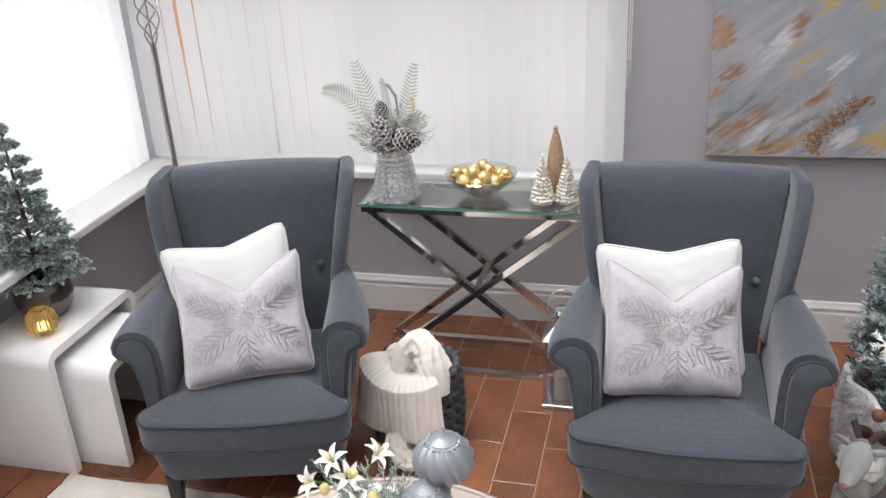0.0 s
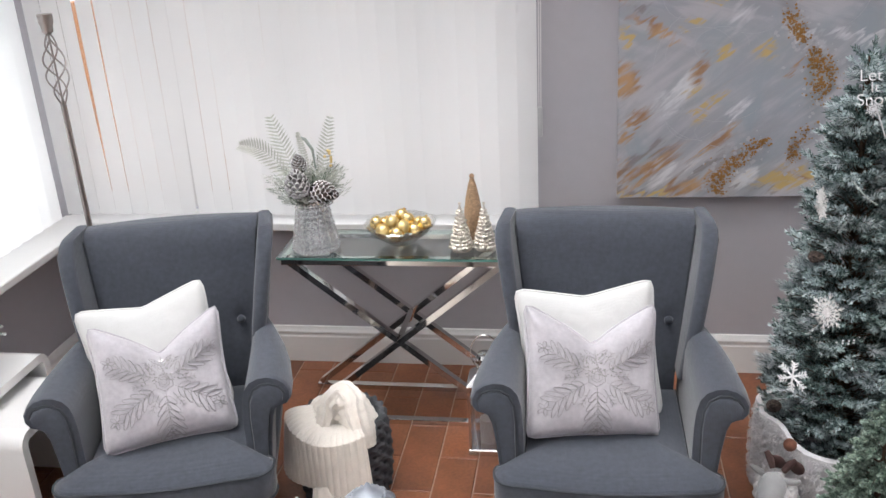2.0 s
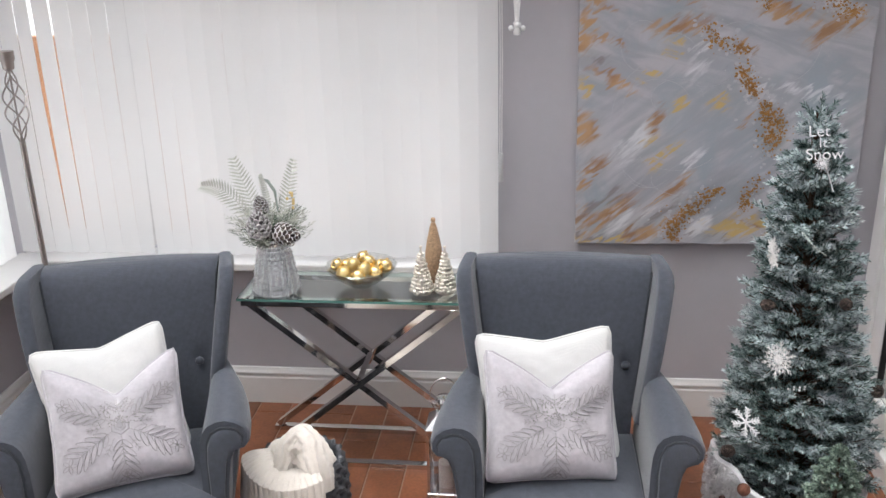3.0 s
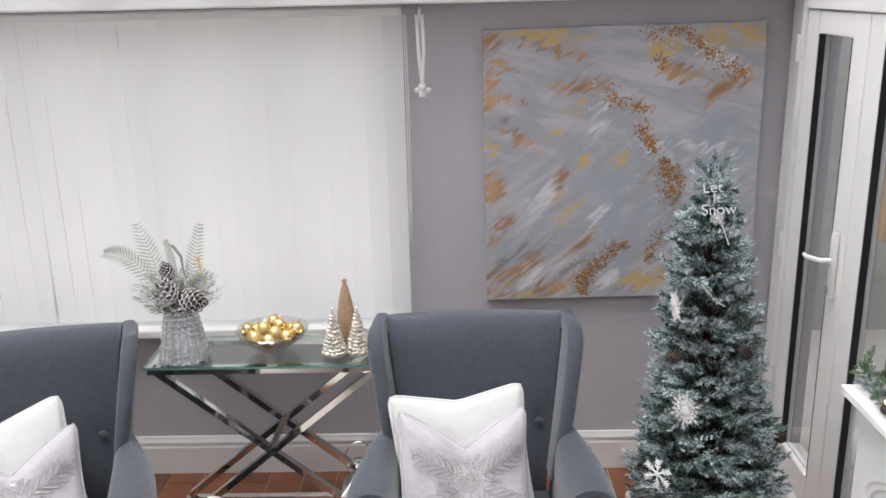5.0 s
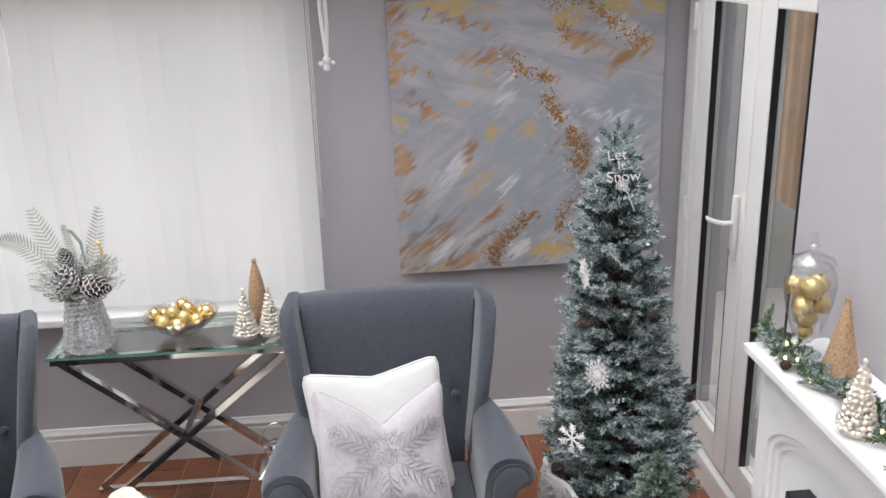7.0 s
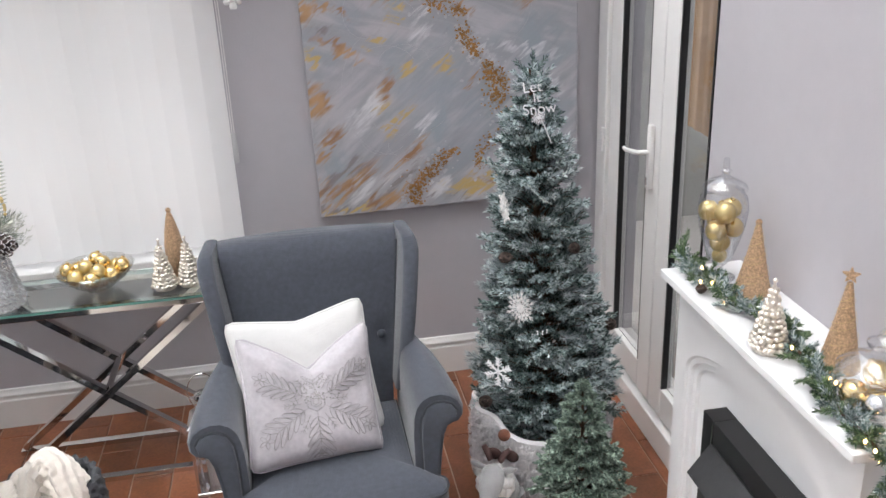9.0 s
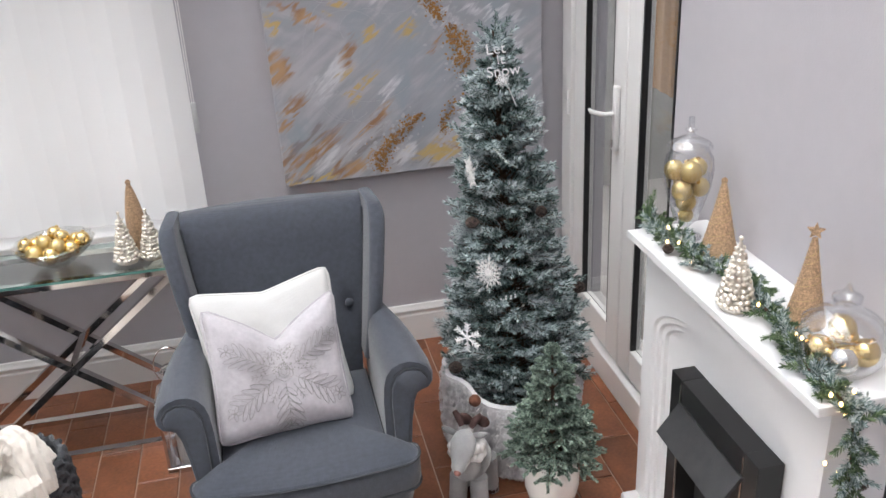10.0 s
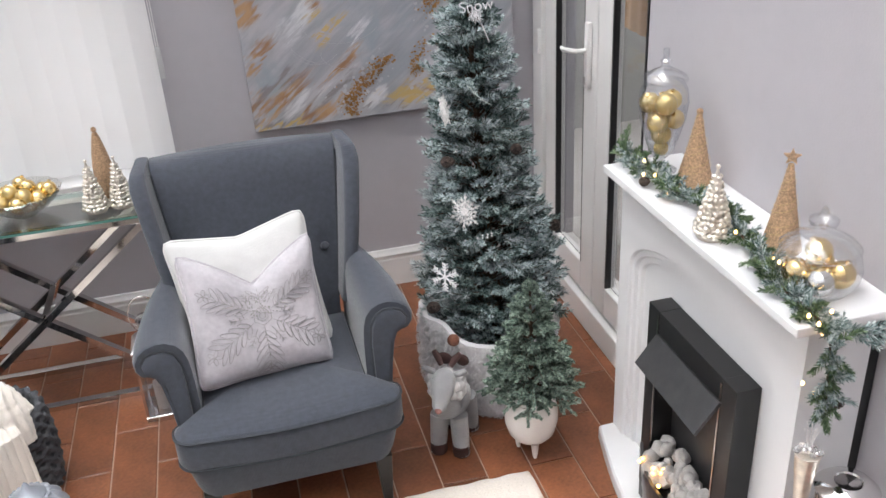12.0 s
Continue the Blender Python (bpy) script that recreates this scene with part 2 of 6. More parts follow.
# skirting boards: ogee profile
def skirting(name, p0, p1, inward):
    prof = [(0.0, 0.0), (0.022, 0.0), (0.022, 0.128), (0.018, 0.134), (0.018, 0.142), (0.021, 0.148), (0.021, 0.154), (0.014, 0.164), (0.009, 0.176), (0.0, 0.178)]
    loops = []
    for p in (p0, p1):
        loops.append([(p[0] + inward[0] * d, p[1] + inward[1] * d, z) for d, z in prof])
    setting(name, loft(loops), M_WHITE, "white painted skirting board", "skirting board")
skirting("baseboard", (XL + 0.024, YB - 0.001), (1.375, YB - 0.001), (0, -1))
skirting("baseboard", (XL + 0.001, YB - 0.002), (XL + 0.001, YF), (1, 0))

# window sills and frames
setting("window_sill", box(XL + 0.001, -0.10, YB - 0.10, YB + 0.10, SILL - 0.035, SILL, 0.006), M_UPVC, "white plastic sill of the wide window", "window sill")
setting("window_sill", box(XL - 0.10, XL + 0.19, -1.2, YB - 0.102, SILL - 0.032, SILL + 0.003, 0.006), M_UPVC, "white plastic sill of the side window", "window sill")
def window(name, a, b, fixed, axis, label):
    w = thing(name, pose(0, 0, 0), label, "window", kind="structure")
    def put(u0, u1, z0, z1, d0, d1, nm, material):
        bm = box(u0, u1, fixed + d0, fixed + d1, z0, z1, 0.004 if nm != "pane" else 0) if axis == "x" else box(fixed + d0, fixed + d1, u0, u1, z0, z1, 0.004 if nm != "pane" else 0)
        return part(nm, bm, material, w, smooth=False)
    z0, z1, n = SILL + 0.004, 2.015, 4
    put(a, b, z0, z0 + 0.06, 0, 0.06, "window_frame", M_UPVC)
    put(a, b, z1 - 0.06, z1, 0, 0.06, "window_frame", M_UPVC)
    for i in range(n + 1):
        u = a + 0.032 + (b - a - 0.064) * i / n
        put(u - 0.03, u + 0.03, z0 + 0.061, z1 - 0.061, 0.001, 0.059, "window_frame", M_UPVC)
        if i < n:
            v = a + 0.032 + (b - a - 0.064) * (i + 1) / n
            p = put(u + 0.031, v - 0.031, z0 + 0.062, z1 - 0.062, 0.027, 0.033, "pane", M_PANE)
            p.visible_shadow = False
window("window_1", XL + 0.035, -0.117, YB + 0.11, "x", "white framed wide window behind blinds")
window("window_2", -1.19, YB - 0.02, XL - 0.17, "y", "white framed side window behind blinds")
# garden boundary seen through the gaps of the blinds
setting("backdrop", box(-9, 5, 6.0, 6.1, -0.3, 1.35), mat("orange_brick_fence", (0.40, 0.19, 0.09), 0.85, noise_scale=2, var=0.3), "orange brown garden boundary", "backdrop")

# ---- glazed door in the corner ----
door = thing("door_1", pose(0, 0, 0), "white plastic double door with tall narrow glass panes", "door", kind="structure")
def dpart(name, y0, y1, z0, z1, x0, x1, material=M_UPVC, bevel=0.005, label="", parent=None):
    return part(name, box(x0, x1, y0, y1, z0, z1, bevel), material, parent or door, label, smooth=False)
dpart("threshold", DOOR0, 2.886, 0.0, 0.115, 1.385, 1.60)
dpart("frame_jamb", 2.782, 2.886, 0.116, DOORTOP, 1.40, 1.50)
dpart("frame_bead", 2.760, 2.790, 0.118, DOORTOP - 0.002, 1.392, 1.44)
dpart("frame_head", DOOR0, 2.781, 1.978, DOORTOP, 1.401, 1.50)
for (y0, y1, nm) in ((2.245, 2.757, "leaf"), (1.765, 2.240, "leaf")):
    leaf = part(nm, box(1.408, 1.46, y1 - 0.110, y1, 0.13, 1.975, 0.006), M_UPVC, door, smooth=False)
    if y0 > 2:
        part("stile", box(1.408, 1.46, y0, y0 + 0.115, 0.13, 1.975, 0.006), M_UPVC, leaf, smooth=False)
    part("rail", box(1.409, 1.459, y0 + 0.1155, y1 - 0.1105, 0.13, 0.255, 0.005), M_UPVC, leaf, smooth=False)
    part("rail", box(1.409, 1.459, y0 + 0.1155, y1 - 0.1105, 1.893, 1.974, 0.005), M_UPVC, leaf, smooth=False)
    pn = part("pane", box(1.432, 1.440, y0 + 0.116, y1 - 0.111, 0.256, 1.892), M_PANE, leaf, smooth=False)
    pn.visible_shadow = False
    for (a, b) in ((y0 + 0.1155, y0 + 0.1235), (y1 - 0.1185, y1 - 0.1105)):
        part("gasket", box(1.4105, 1.436, a, b, 0.2555, 1.8925), M_BLACK, leaf, smooth=False)
# plain hall behind the door glass
M_HALL = mat("hall_plaster", (0.36, 0.36, 0.34), 0.8, noise_scale=2, var=0.1)
setting("hall_wall", box(2.9, 3.0, -0.5, 4.6, -0.1, 2.4), M_HALL, "dim grey wall beyond the door", "wall")
setting("hall_end_wall", box(1.70, 2.9, 4.5, 4.6, -0.1, 2.4), M_HALL, "dim grey wall beyond the door", "wall")
setting("hall_end_wall", box(1.70, 2.9, 0.4, 0.5, -0.1, 2.4), M_HALL, "dim grey wall beyond the door", "wall")
setting("hall_floor", box(1.68, 3.0, 0.4, 4.6, -0.1, -0.01), mat("hall_floor_boards", (0.24, 0.23, 0.22), 0.5, noise_scale=4, var=0.2), "brown floor beyond the door", "floor")
setting("curtain", loft([[(1.95 + 0.005 * math.sin(k * 1.3), 2.72 + 0.02 * k, z) for k in range(40)] for z in (0.98, 1.6, 2.3)], cap=False, closed=False), mat("tan_curtain_cloth", (0.34, 0.23, 0.14), 0.9, noise_scale=6, var=0.2), "tan curtain beyond the door glass", "curtain")
for zz in (0.30, 1.07, 1.835):
    part("hinge", box(1.378, 1.3915, 2.762, 2.780, zz - 0.05, zz + 0.05, 0.003), M_UPVC, door)
hl = part("door_handle", box(1.386, 1.4075, 2.285, 2.315, 1.005, 1.245, 0.006), M_UPVC, door, "white lever handle on a long plate")
part("lever", tube([(1.388, 2.300, 1.145), (1.352, 2.300, 1.145), (1.345, 2.313, 1.144), (1.345, 2.41, 1.128), (1.350, 2.44, 1.128)], [0.009, 0.009, 0.009, 0.008, 0.006], 8), M_UPVC, hl)
part("lock_barrel", box(1.380, 1.3855, 2.293, 2.307, 1.02, 1.05, 0.002), M_SILVER, hl)

# ---- wing chairs ----
def armchair(m, label):
    c = thing("armchair", m, label, "armchair", "pair of wing chairs")

    # backrest: leaning slab with rounded edges and an arched top
    def back_y(z):
        return 0.150 + 0.150 * max(0.0, (z - 0.40) / 0.58) ** 1.15
    loops = []
    N = 41
    for i, z in enumerate([0.34, 0.40, 0.50, 0.58, 0.62, 0.64, 0.655, 0.67, 0.69, 0.73, 0.80, 0.87, 0.915, 0.945, 0.965, 0.977, 0.983]):
        w = 0.235 + 0.066 * max(0.0, (z - 0.45) / 0.55)
        edge = {0.945: 0.004, 0.965: 0.014, 0.977: 0.030, 0.983: 0.048}.get(z, 0.0)
        f, b = back_y(z) + edge, back_y(z) + 0.125 - edge * 0.8
        loop = []
        for k in range(N):
            u = -1 + 2 * k / (N - 1)
            arch = 0.013 * (1 - u * u) * max(0.0, (z - 0.7) / 0.3)
            bulge = 0.016 * (1 - u * u)
            dent = 0.012 * sum(math.exp(-(((u * w - bx) / 0.030) ** 2 + ((z - 0.655) / 0.030) ** 2)) for bx in (-0.215, 0.215))
            loop.append((u * w, f - bulge + dent, z + arch))
        for k in range(N):
            u = 1 - 2 * k / (N - 1)
            loop.append((u * w, b, z + 0.013 * (1 - u * u) * max(0.0, (z - 0.7) / 0.3)))
        loops.append(loop)
    part("backrest", loft(loops), M_CHAIR, c)

    # wings: thick side leaves, curled out at the top
    for s in (-1, 1):
        loops = []
        zs = [0.50, 0.56, 0.62, 0.68, 0.74, 0.80, 0.86, 0.91, 0.945, 0.968, 0.980, 0.985]
        for i, z in enumerate(zs):
            h = max(0.0, (z - 0.50) / 0.485)
            inner = 0.238 + 0.062 * h
            thick = 0.044 + 0.011 * h
            if z > 0.95:
                thick *= 1 - 0.25 * ((z - 0.95) / 0.035) ** 2
            fy = back_y(z) - (0.030 + 0.115 * math.sin(math.pi * min(1.0, 0.18 + 0.62 * h)) ** 0.8)
            if z > 0.93:
                fy += 0.05 * ((z - 0.93) / 0.055) ** 2
            by = back_y(z) + 0.12 - (0.02 if z > 0.97 else 0)
            r = min(thick * 0.48, 0.033)
            ring = rrect(inner, inner + thick, fy, by, r, z)
            loops.append([(s * (x + (0.012 * h if y < fy + 0.04 else 0)), y, zz) for x, y, zz in ring])
        if s < 0:
            loops = [lp[::-1] for lp in loops]
        wing = part("wing", loft(loops), M_CHAIR, c)
        part("piping", tube([(s * 0.234 + s * 0.066 * max(0, (z - 0.45) / 0.55), back_y(z) - 0.004, z) for z in (0.48, 0.58, 0.68, 0.78, 0.88, 0.96)], 0.0035, 6), M_PIPING, wing)

    # scroll arms
    def up(z):
        return z + 0.034 if z > 0.48 else 0.28 + (z - 0.29) * (0.514 - 0.28) / (0.48 - 0.29)
    prof = [(0.248, 0.345), (0.247, 0.42), (0.249, 0.50), (0.254, 0.555), (0.264, 0.590), (0.283, 0.613), (0.310, 0.625), (0.340, 0.627),
            (0.370, 0.618), (0.394, 0.600), (0.407, 0.575), (0.406, 0.550), (0.393, 0.533), (0.374, 0.528), (0.358, 0.520), (0.345, 0.490), (0.333, 0.43), (0.322, 0.345), (0.314, 0.29)]
    prof = [(x, up(z)) for x, z in prof]
    for s in (-1, 1):
        loops = []
        ys = [(-0.268, 0.95), (-0.262, 0.985), (-0.250, 1.0), (-0.16, 1.0), (-0.06, 0.92), (0.04, 0.76), (0.12, 0.56), (0.19, 0.36), (0.25, 0.22)]
        for y, k in ys:
            lift = 0.03 * max(0.0, (y + 0.10) / 0.36)
            loops.append([(s * (0.262 + (x - 0.262) * k), y + 0.06 * (z - 0.345) * (1 if y < -0.2 else 0), 0.345 + (z - 0.345) + (lift if z > 0.5 else 0)) for x, z in prof])
        if s > 0:
            loops = [lp[::-1] for lp in loops]
        arm = part("arm", loft(loops), M_CHAIR, c)
        # front panel of the scroll with its piping
        pan = [(0.272, 0.36), (0.272, 0.50), (0.277, 0.555), (0.292, 0.588), (0.318, 0.603), (0.345, 0.603), (0.370, 0.592), (0.384, 0.570), (0.380, 0.553),
               (0.360, 0.549), (0.342, 0.535), (0.330, 0.50), (0.318, 0.43), (0.310, 0.36)]
        pan = [(x, up(z)) for x, z in pan]
        def ring(y, k=1.0):
            out = [(s * (0.32 + (x - 0.32) * k), y + 0.06 * (z - 0.345), 0.48 + (z - 0.48) * k) for x, z in pan]
            return out[::-1] if s > 0 else out
        part("arm_front", loft([ring(-0.262), ring(-0.276, 0.99), ring(-0.281, 0.94)]), M_CHAIR, arm)
        part("piping", tube(ring(-0.271, 1.02), 0.0042, 6, closed=True), M_PIPING, arm)

    # seat rail
    loops = []
    for z, e in ((0.150, 0.040), (0.158, 0.028), (0.20, 0.016), (0.26, 0.005), (0.292, 0.0), (0.302, 0.004)):
        loops.append(rrect(-0.318 + e, 0.318 - e, -0.372 + e, 0.26 - e, 0.05, z))
    part("seat_rail", loft(loops), M_CHAIR, c)

    # T-shaped seat cushion: wide lip before the arms
    def tee(e, z, dome=0.0):
        pts = []
        def arc(cx, cy, r, a0, a1, n=6):
            for k in range(n):
                a = radians(a0 + (a1 - a0) * k / (n - 1))
                pts.append((cx + r * math.cos(a), cy + r * math.sin(a)))
        w, b = 0.335 - e, 0.246 - e * 0.4
        front, lip, rear = -0.405 + e, -0.288 - e, 0.17 - e * 0.4
        arc(w - 0.06, front + 0.075, 0.06, -80, 0)
        arc(w - 0.025, lip - 0.025, 0.025, 0, 90, 4)
        pts.append((b, lip + 0.005))
        for q in range(1, 7):
            pts.append((b, lip + (rear - lip) * q / 6))
        for q in range(1, 8):
            pts.append((b - 2 * b * q / 8, rear))
        for q in range(0, 7):
            pts.append((-b, rear + (lip + 0.005 - rear) * q / 6))
        arc(-w + 0.025, lip - 0.025, 0.025, 90, 180, 4)
        arc(-w + 0.06, front + 0.075, 0.06, 180, 260)
        for q in range(1, 8):
            u = q / 8
            pts.append((-(w - 0.07) + 2 * (w - 0.07) * u, front + 0.016 - 0.024 * math.sin(math.pi * u)))
        return [(x, y, z + dome) for x, y in pts]
    loops = [tee(0.02, 0.294), tee(0.004, 0.302), tee(0.0, 0.32), tee(0.0, 0.385), tee(0.003, 0.402), tee(0.012, 0.411)]
    bm = loft(loops, cap=False)
    bm.verts.ensure_lookup_table()
    n = len(loops[0])
    bm.faces.new([bm.verts[i] for i in range(n)][::-1])
    # crowned top: rings drawn to the middle line
    prev = [bm.verts[(len(loops) - 1) * n + i] for i in range(n)]
    base = [v.co.copy() for v in prev]
    for k, lift in ((0.80, 0.018), (0.55, 0.028), (0.28, 0.034), (0.05, 0.036)):
        ring = [bm.verts.new((q.x * k, -0.10 + (q.y + 0.10) * k, 0.411 + lift)) for q in base]
        for i in range(n):
            j = (i + 1) % n
            bm.faces.new((prev[i], prev[j], ring[j], ring[i]))
        prev = ring
    bm.faces.new(prev)
    seat = part("seat_cushion", bm, M_CHAIR, c)
    part("piping", tube(tee(0.001, 0.400), 0.0048, 6, closed=True), M_PIPING, seat)
    part("piping", tube(tee(0.001, 0.303), 0.0040, 6, closed=True), M_PIPING, seat)

    for x, y in ((-0.262, -0.315), (0.262, -0.315), (-0.235, 0.215), (0.235, 0.215)):
        d = 0.02 if y < 0 else -0.05
        part("leg", loft([rrect(x - 0.015, x + 0.015, y - d - 0.015, y - d + 0.015, 0.005, 0.0, 3), rrect(x - 0.026, x + 0.026, y - 0.026, y + 0.026, 0.006, 0.165, 3)]), M_DARKWOOD, c, "dark tapered wooden leg")
    for bx in (-0.215, 0.215):
        b = join(bmesh.new(), ball(0.015, 14, 8, 0.6), pose(bx, back_y(0.655) - 0.009, 0.655, 90 - 14))
        part("button", b, M_CHAIR, c, "covered tufting button")
    return c


CHAIR_R = pose(0.150, 1.885, 0, 0, 0, 0.5)
CHAIR_L = pose(-1.275, 1.785, 0, 0, 0, 14.5)
armchair(CHAIR_R, "slate grey upholstered wing chair with scroll arms beside the fir tree")
armchair(CHAIR_L, "slate grey upholstered wing chair turned inward beside white tables")

# ---- scatter cushions ----
M_WHITECLOTH = weave(mat("white_cotton", (0.59, 0.587, 0.578), 0.9, noise_scale=8, var=0.04), 1800, 0.2)
M_VELVET = mat("pale_lilac_velvet", (0.42, 0.40, 0.425), 0.75, noise_scale=5, var=0.24, bump=0.15, bump_scale=300, Sheen_Weight=0.4, Sheen_Roughness=0.35)
M_THREAD = mat("silver_embroidery", (0.30, 0.285, 0.285), 0.45, 0.2, noise_scale=60, var=0.25)
M_SEQUIN = mat("clear_sequins", (0.85, 0.83, 0.80), 0.12, 0.7)


def pad_z(u, v, notch, size, thick):
    """Half thickness of a cushion at u, v in -1..1; a chop dents it under the notch."""
    e = max(0.0, 1 - u ** 4) * max(0.0, 1 - v ** 4)
    wob = 0.10 * noise.noise(Vector((u * 2.3 + size * 9, v * 2.3, 4.0)))
    pleat = 0.05 * math.sin(11 * u + 5 * v + size * 60) * max(0.0, abs(u) + abs(v) - 1.0) * e
    chop = 5.0 * notch * max(0.0, (v + 0.1) / 1.1) ** 1.3 * math.exp(-((u - 0.02) / (0.16 + 0.25 * max(0.0, v))) ** 2)
    return thick * e ** 0.48 * max(0.12, 1 + wob + pleat - chop)


def pad_xy(u, v, notch, size):
    half = size / 2
    pinch = 0.060 - 0.03 * (u * v) ** 4
    x = u * half * (1 - pinch * (1 - v * v))
    y = v * half * (1 - pinch * (1 - u * u))
    if v > 0:
        a = abs(u - 0.02)
        y -= notch * v ** 1.7 * (0.5 * max(0.0, 1 - (a / 0.97) ** 1.5) + 0.5 * math.exp(-(a / 0.34) ** 1.25))
    ear = (abs(u) * abs(v)) ** 12
    return x * (1 - 0.045 * ear), y * (1 - 0.045 * ear)


def cushion(m, size, thick, notch, material, label, embroidered):
    c = thing("cushion", m, label, "cushion")
    n = 44
    bm = bmesh.new()
    grid = {}
    for side in (1, -1):
        for i in range(n + 1):
            for j in range(n + 1):
                u, v = -1 + 2 * i / n, -1 + 2 * j / n
                if side < 0 and (i in (0, n) or j in (0, n)):
                    grid[side, i, j] = grid[1, i, j]
                    continue
                x, y = pad_xy(u, v, notch, size)
                z = side * pad_z(u, v, notch, size, thick)
                crease = 0.004 * math.sin(9 * u + 3 * v) * (1 - v * v) * max(0, v) * math.exp(-(u / 0.4) ** 2) + side * 0.0025 * noise.noise(Vector((u * 6, v * 6, size * 50)))
                grid[side, i, j] = bm.verts.new((x, y, z + crease))
        for i in range(n):
            for j in range(n):
                q = [grid[side, i, j], grid[side, i + 1, j], grid[side, i + 1, j + 1], grid[side, i, j + 1]]
                bm.faces.new(q if side > 0 else q[::-1])
    part("cover", bm, material, c)
    rim = [(-1, -1 + 2 * k / 16) for k in range(16)] + [(-1 + 2 * k / 16, 1) for k in range(16)] + [(1, 1 - 2 * k / 16) for k in range(16)] + [(1 - 2 * k / 16, -1) for k in range(16)]
    part("piping", tube([(*pad_xy(u, v, notch, size), 0) for u, v in rim], 0.0052, 6, closed=True), material, c)
    if embroidered:
        bm = bmesh.new()
        def stitch(pts, r=0.0011):
            out = []
            for u, v in pts:
                x, y = pad_xy(u, v, notch, size)
                out.append((x, y, pad_z(u, v, notch, size, thick) + 0.0013))
            tube(out, r, 4, bm=bm)
        def leaf(cx, cy, ang, ln, wd):
            ln, wd = ln * 1.35, wd * 1.0
            pts = []
            for k in range(13):
                a = 2 * math.pi * k / 12
                px, py = ln / 2 + ln / 2 * math.cos(a), wd * math.sin(a)
                pts.append((cx + px * math.cos(ang) - py * math.sin(ang), cy + px * math.sin(ang) + py * math.cos(ang)))
            stitch(pts)
        c0 = (0.02, -0.10)
        for ring_r in (0.05, 0.09, 0.15):
            stitch([(c0[0] + ring_r * math.cos(radians(60 * k + 30)), c0[1] + ring_r * math.sin(radians(60 * k + 30))) for k in range(7)])
        for k in range(6):
            a = radians(60 * k + 30)
            d = (math.cos(a), math.sin(a))
            reach = 0.90 if k != 1 else 0.46
            if k == 4:
                reach = 0.80
            stitch([(c0[0] + d[0] * t, c0[1] + d[1] * t) for t in (0.17, 0.3, 0.45, 0.6, reach)])
            for q, ln in ((0.24, 0.15), (0.34, 0.19), (0.45, 0.22), (0.57, 0.24), (0.70, 0.20)):
                if q > reach - 0.08:
                    continue
                for s in (-1, 1):
                    leaf(c0[0] + d[0] * q, c0[1] + d[1] * q, a + s * 0.75, ln, 0.035)
            if k != 1:
                for s in range(5):
                    b = a + s * 1.26
                    leaf(c0[0] + d[0] * (reach + 0.02), c0[1] + d[1] * (reach + 0.02), b, 0.085, 0.026)
            a2 = a + radians(30)
            e = (math.cos(a2), math.sin(a2))
            stitch([(c0[0] + e[0] * t, c0[1] + e[1] * t) for t in (0.22, 0.32, 0.42, 0.50)])
            for q in (0.32, 0.40, 0.46):
                for s in (-1, 1):
                    stitch([(c0[0] + e[0] * q, c0[1] + e[1] * q), (c0[0] + e[0] * q + 0.06 * math.cos(a2 + s * 0.8), c0[1] + e[1] * q + 0.06 * math.sin(a2 + s * 0.8))])
        part("embroidery", bm, M_THREAD, c, "silver thread snowflake embroidery")["kind"] = "stuff"
        bm = bmesh.new()
        rng = random.Random(5)
        for k in range(110):
            a, r = rng.uniform(0, 6.283), rng.uniform(0.05, 0.42)
            u, v = c0[0] + r * math.cos(a) * 0.9, c0[1] + r * abs(math.sin(a)) * 1.15
            x, y = pad_xy(u, v, notch, size)
            z = pad_z(u, v, notch, size, thick)
            own = lathe([(0.0024, 0), (0.0018, 0.0012)], 5)
            join(bm, own, pose(x, y, z + 0.0006, rng.uniform(-25, 25), rng.uniform(-25, 25), 0))
        part("sequins", bm, M_SEQUIN, c, "scattered clear sequins", smooth=False)["kind"] = "stuff"
    return c


def on_chair(chair, x, y, z, lean, roll, turn=0):
    """A cushion that stands in a chair: lean back from upright, roll in its own plane."""
    return chair @ pose(x, y, z, 90 - lean, 0, turn) @ pose(0, 0, 0, 0, 0, roll)


LAV = "pale lilac velvet cushion with silver snowflake embroidery"
WHI = "plain white piped cushion with dented top"
cushion(on_chair(CHAIR_R, -0.053, 0.022, 0.628, 16, 5, 0), 0.440, 0.050, 0.030, M_WHITECLOTH, WHI + " behind a velvet one", False)
cushion(on_chair(CHAIR_R, -0.045, -0.085, 0.622, 28, -3.5, 11), 0.416, 0.070, 0.118, M_VELVET, LAV, True)
cushion(on_chair(CHAIR_L, -0.058, 0.026, 0.626, 23, 9.5, 3), 0.432, 0.050, 0.034, M_WHITECLOTH, WHI + " leaning askew", False)
cushion(on_chair(CHAIR_L, -0.012, -0.098, 0.613, 33, 0, 13), 0.416, 0.070, 0.118, M_VELVET, LAV + ", leaning askew", True)

# ---- console table ----
T0, T1, TY0, TY1, TZ = -1.093, -0.175, 2.384, 2.69, 0.742
table = thing("console_table", pose(0, 0, 0), "chrome console table with crossed legs and clear glass top", "console table")
top = part("glass_top", box(T0, T1, TY0, TY1, TZ - 0.011, TZ, 0.0015), M_TABLEGLASS, table, "clear green-tinged glass top", smooth=False)
for (a, b, c, d) in ((T0 - 0.0008, T1 + 0.0008, TY0 - 0.0012, TY0 - 0.0002), (T0 - 0.0012, T0 - 0.0002, TY0, TY1)):
    part("edge", box(a, b, c, d, TZ - 0.010, TZ - 0.001), M_GLASSEDGE, top, "green polished glass edge", smooth=False)


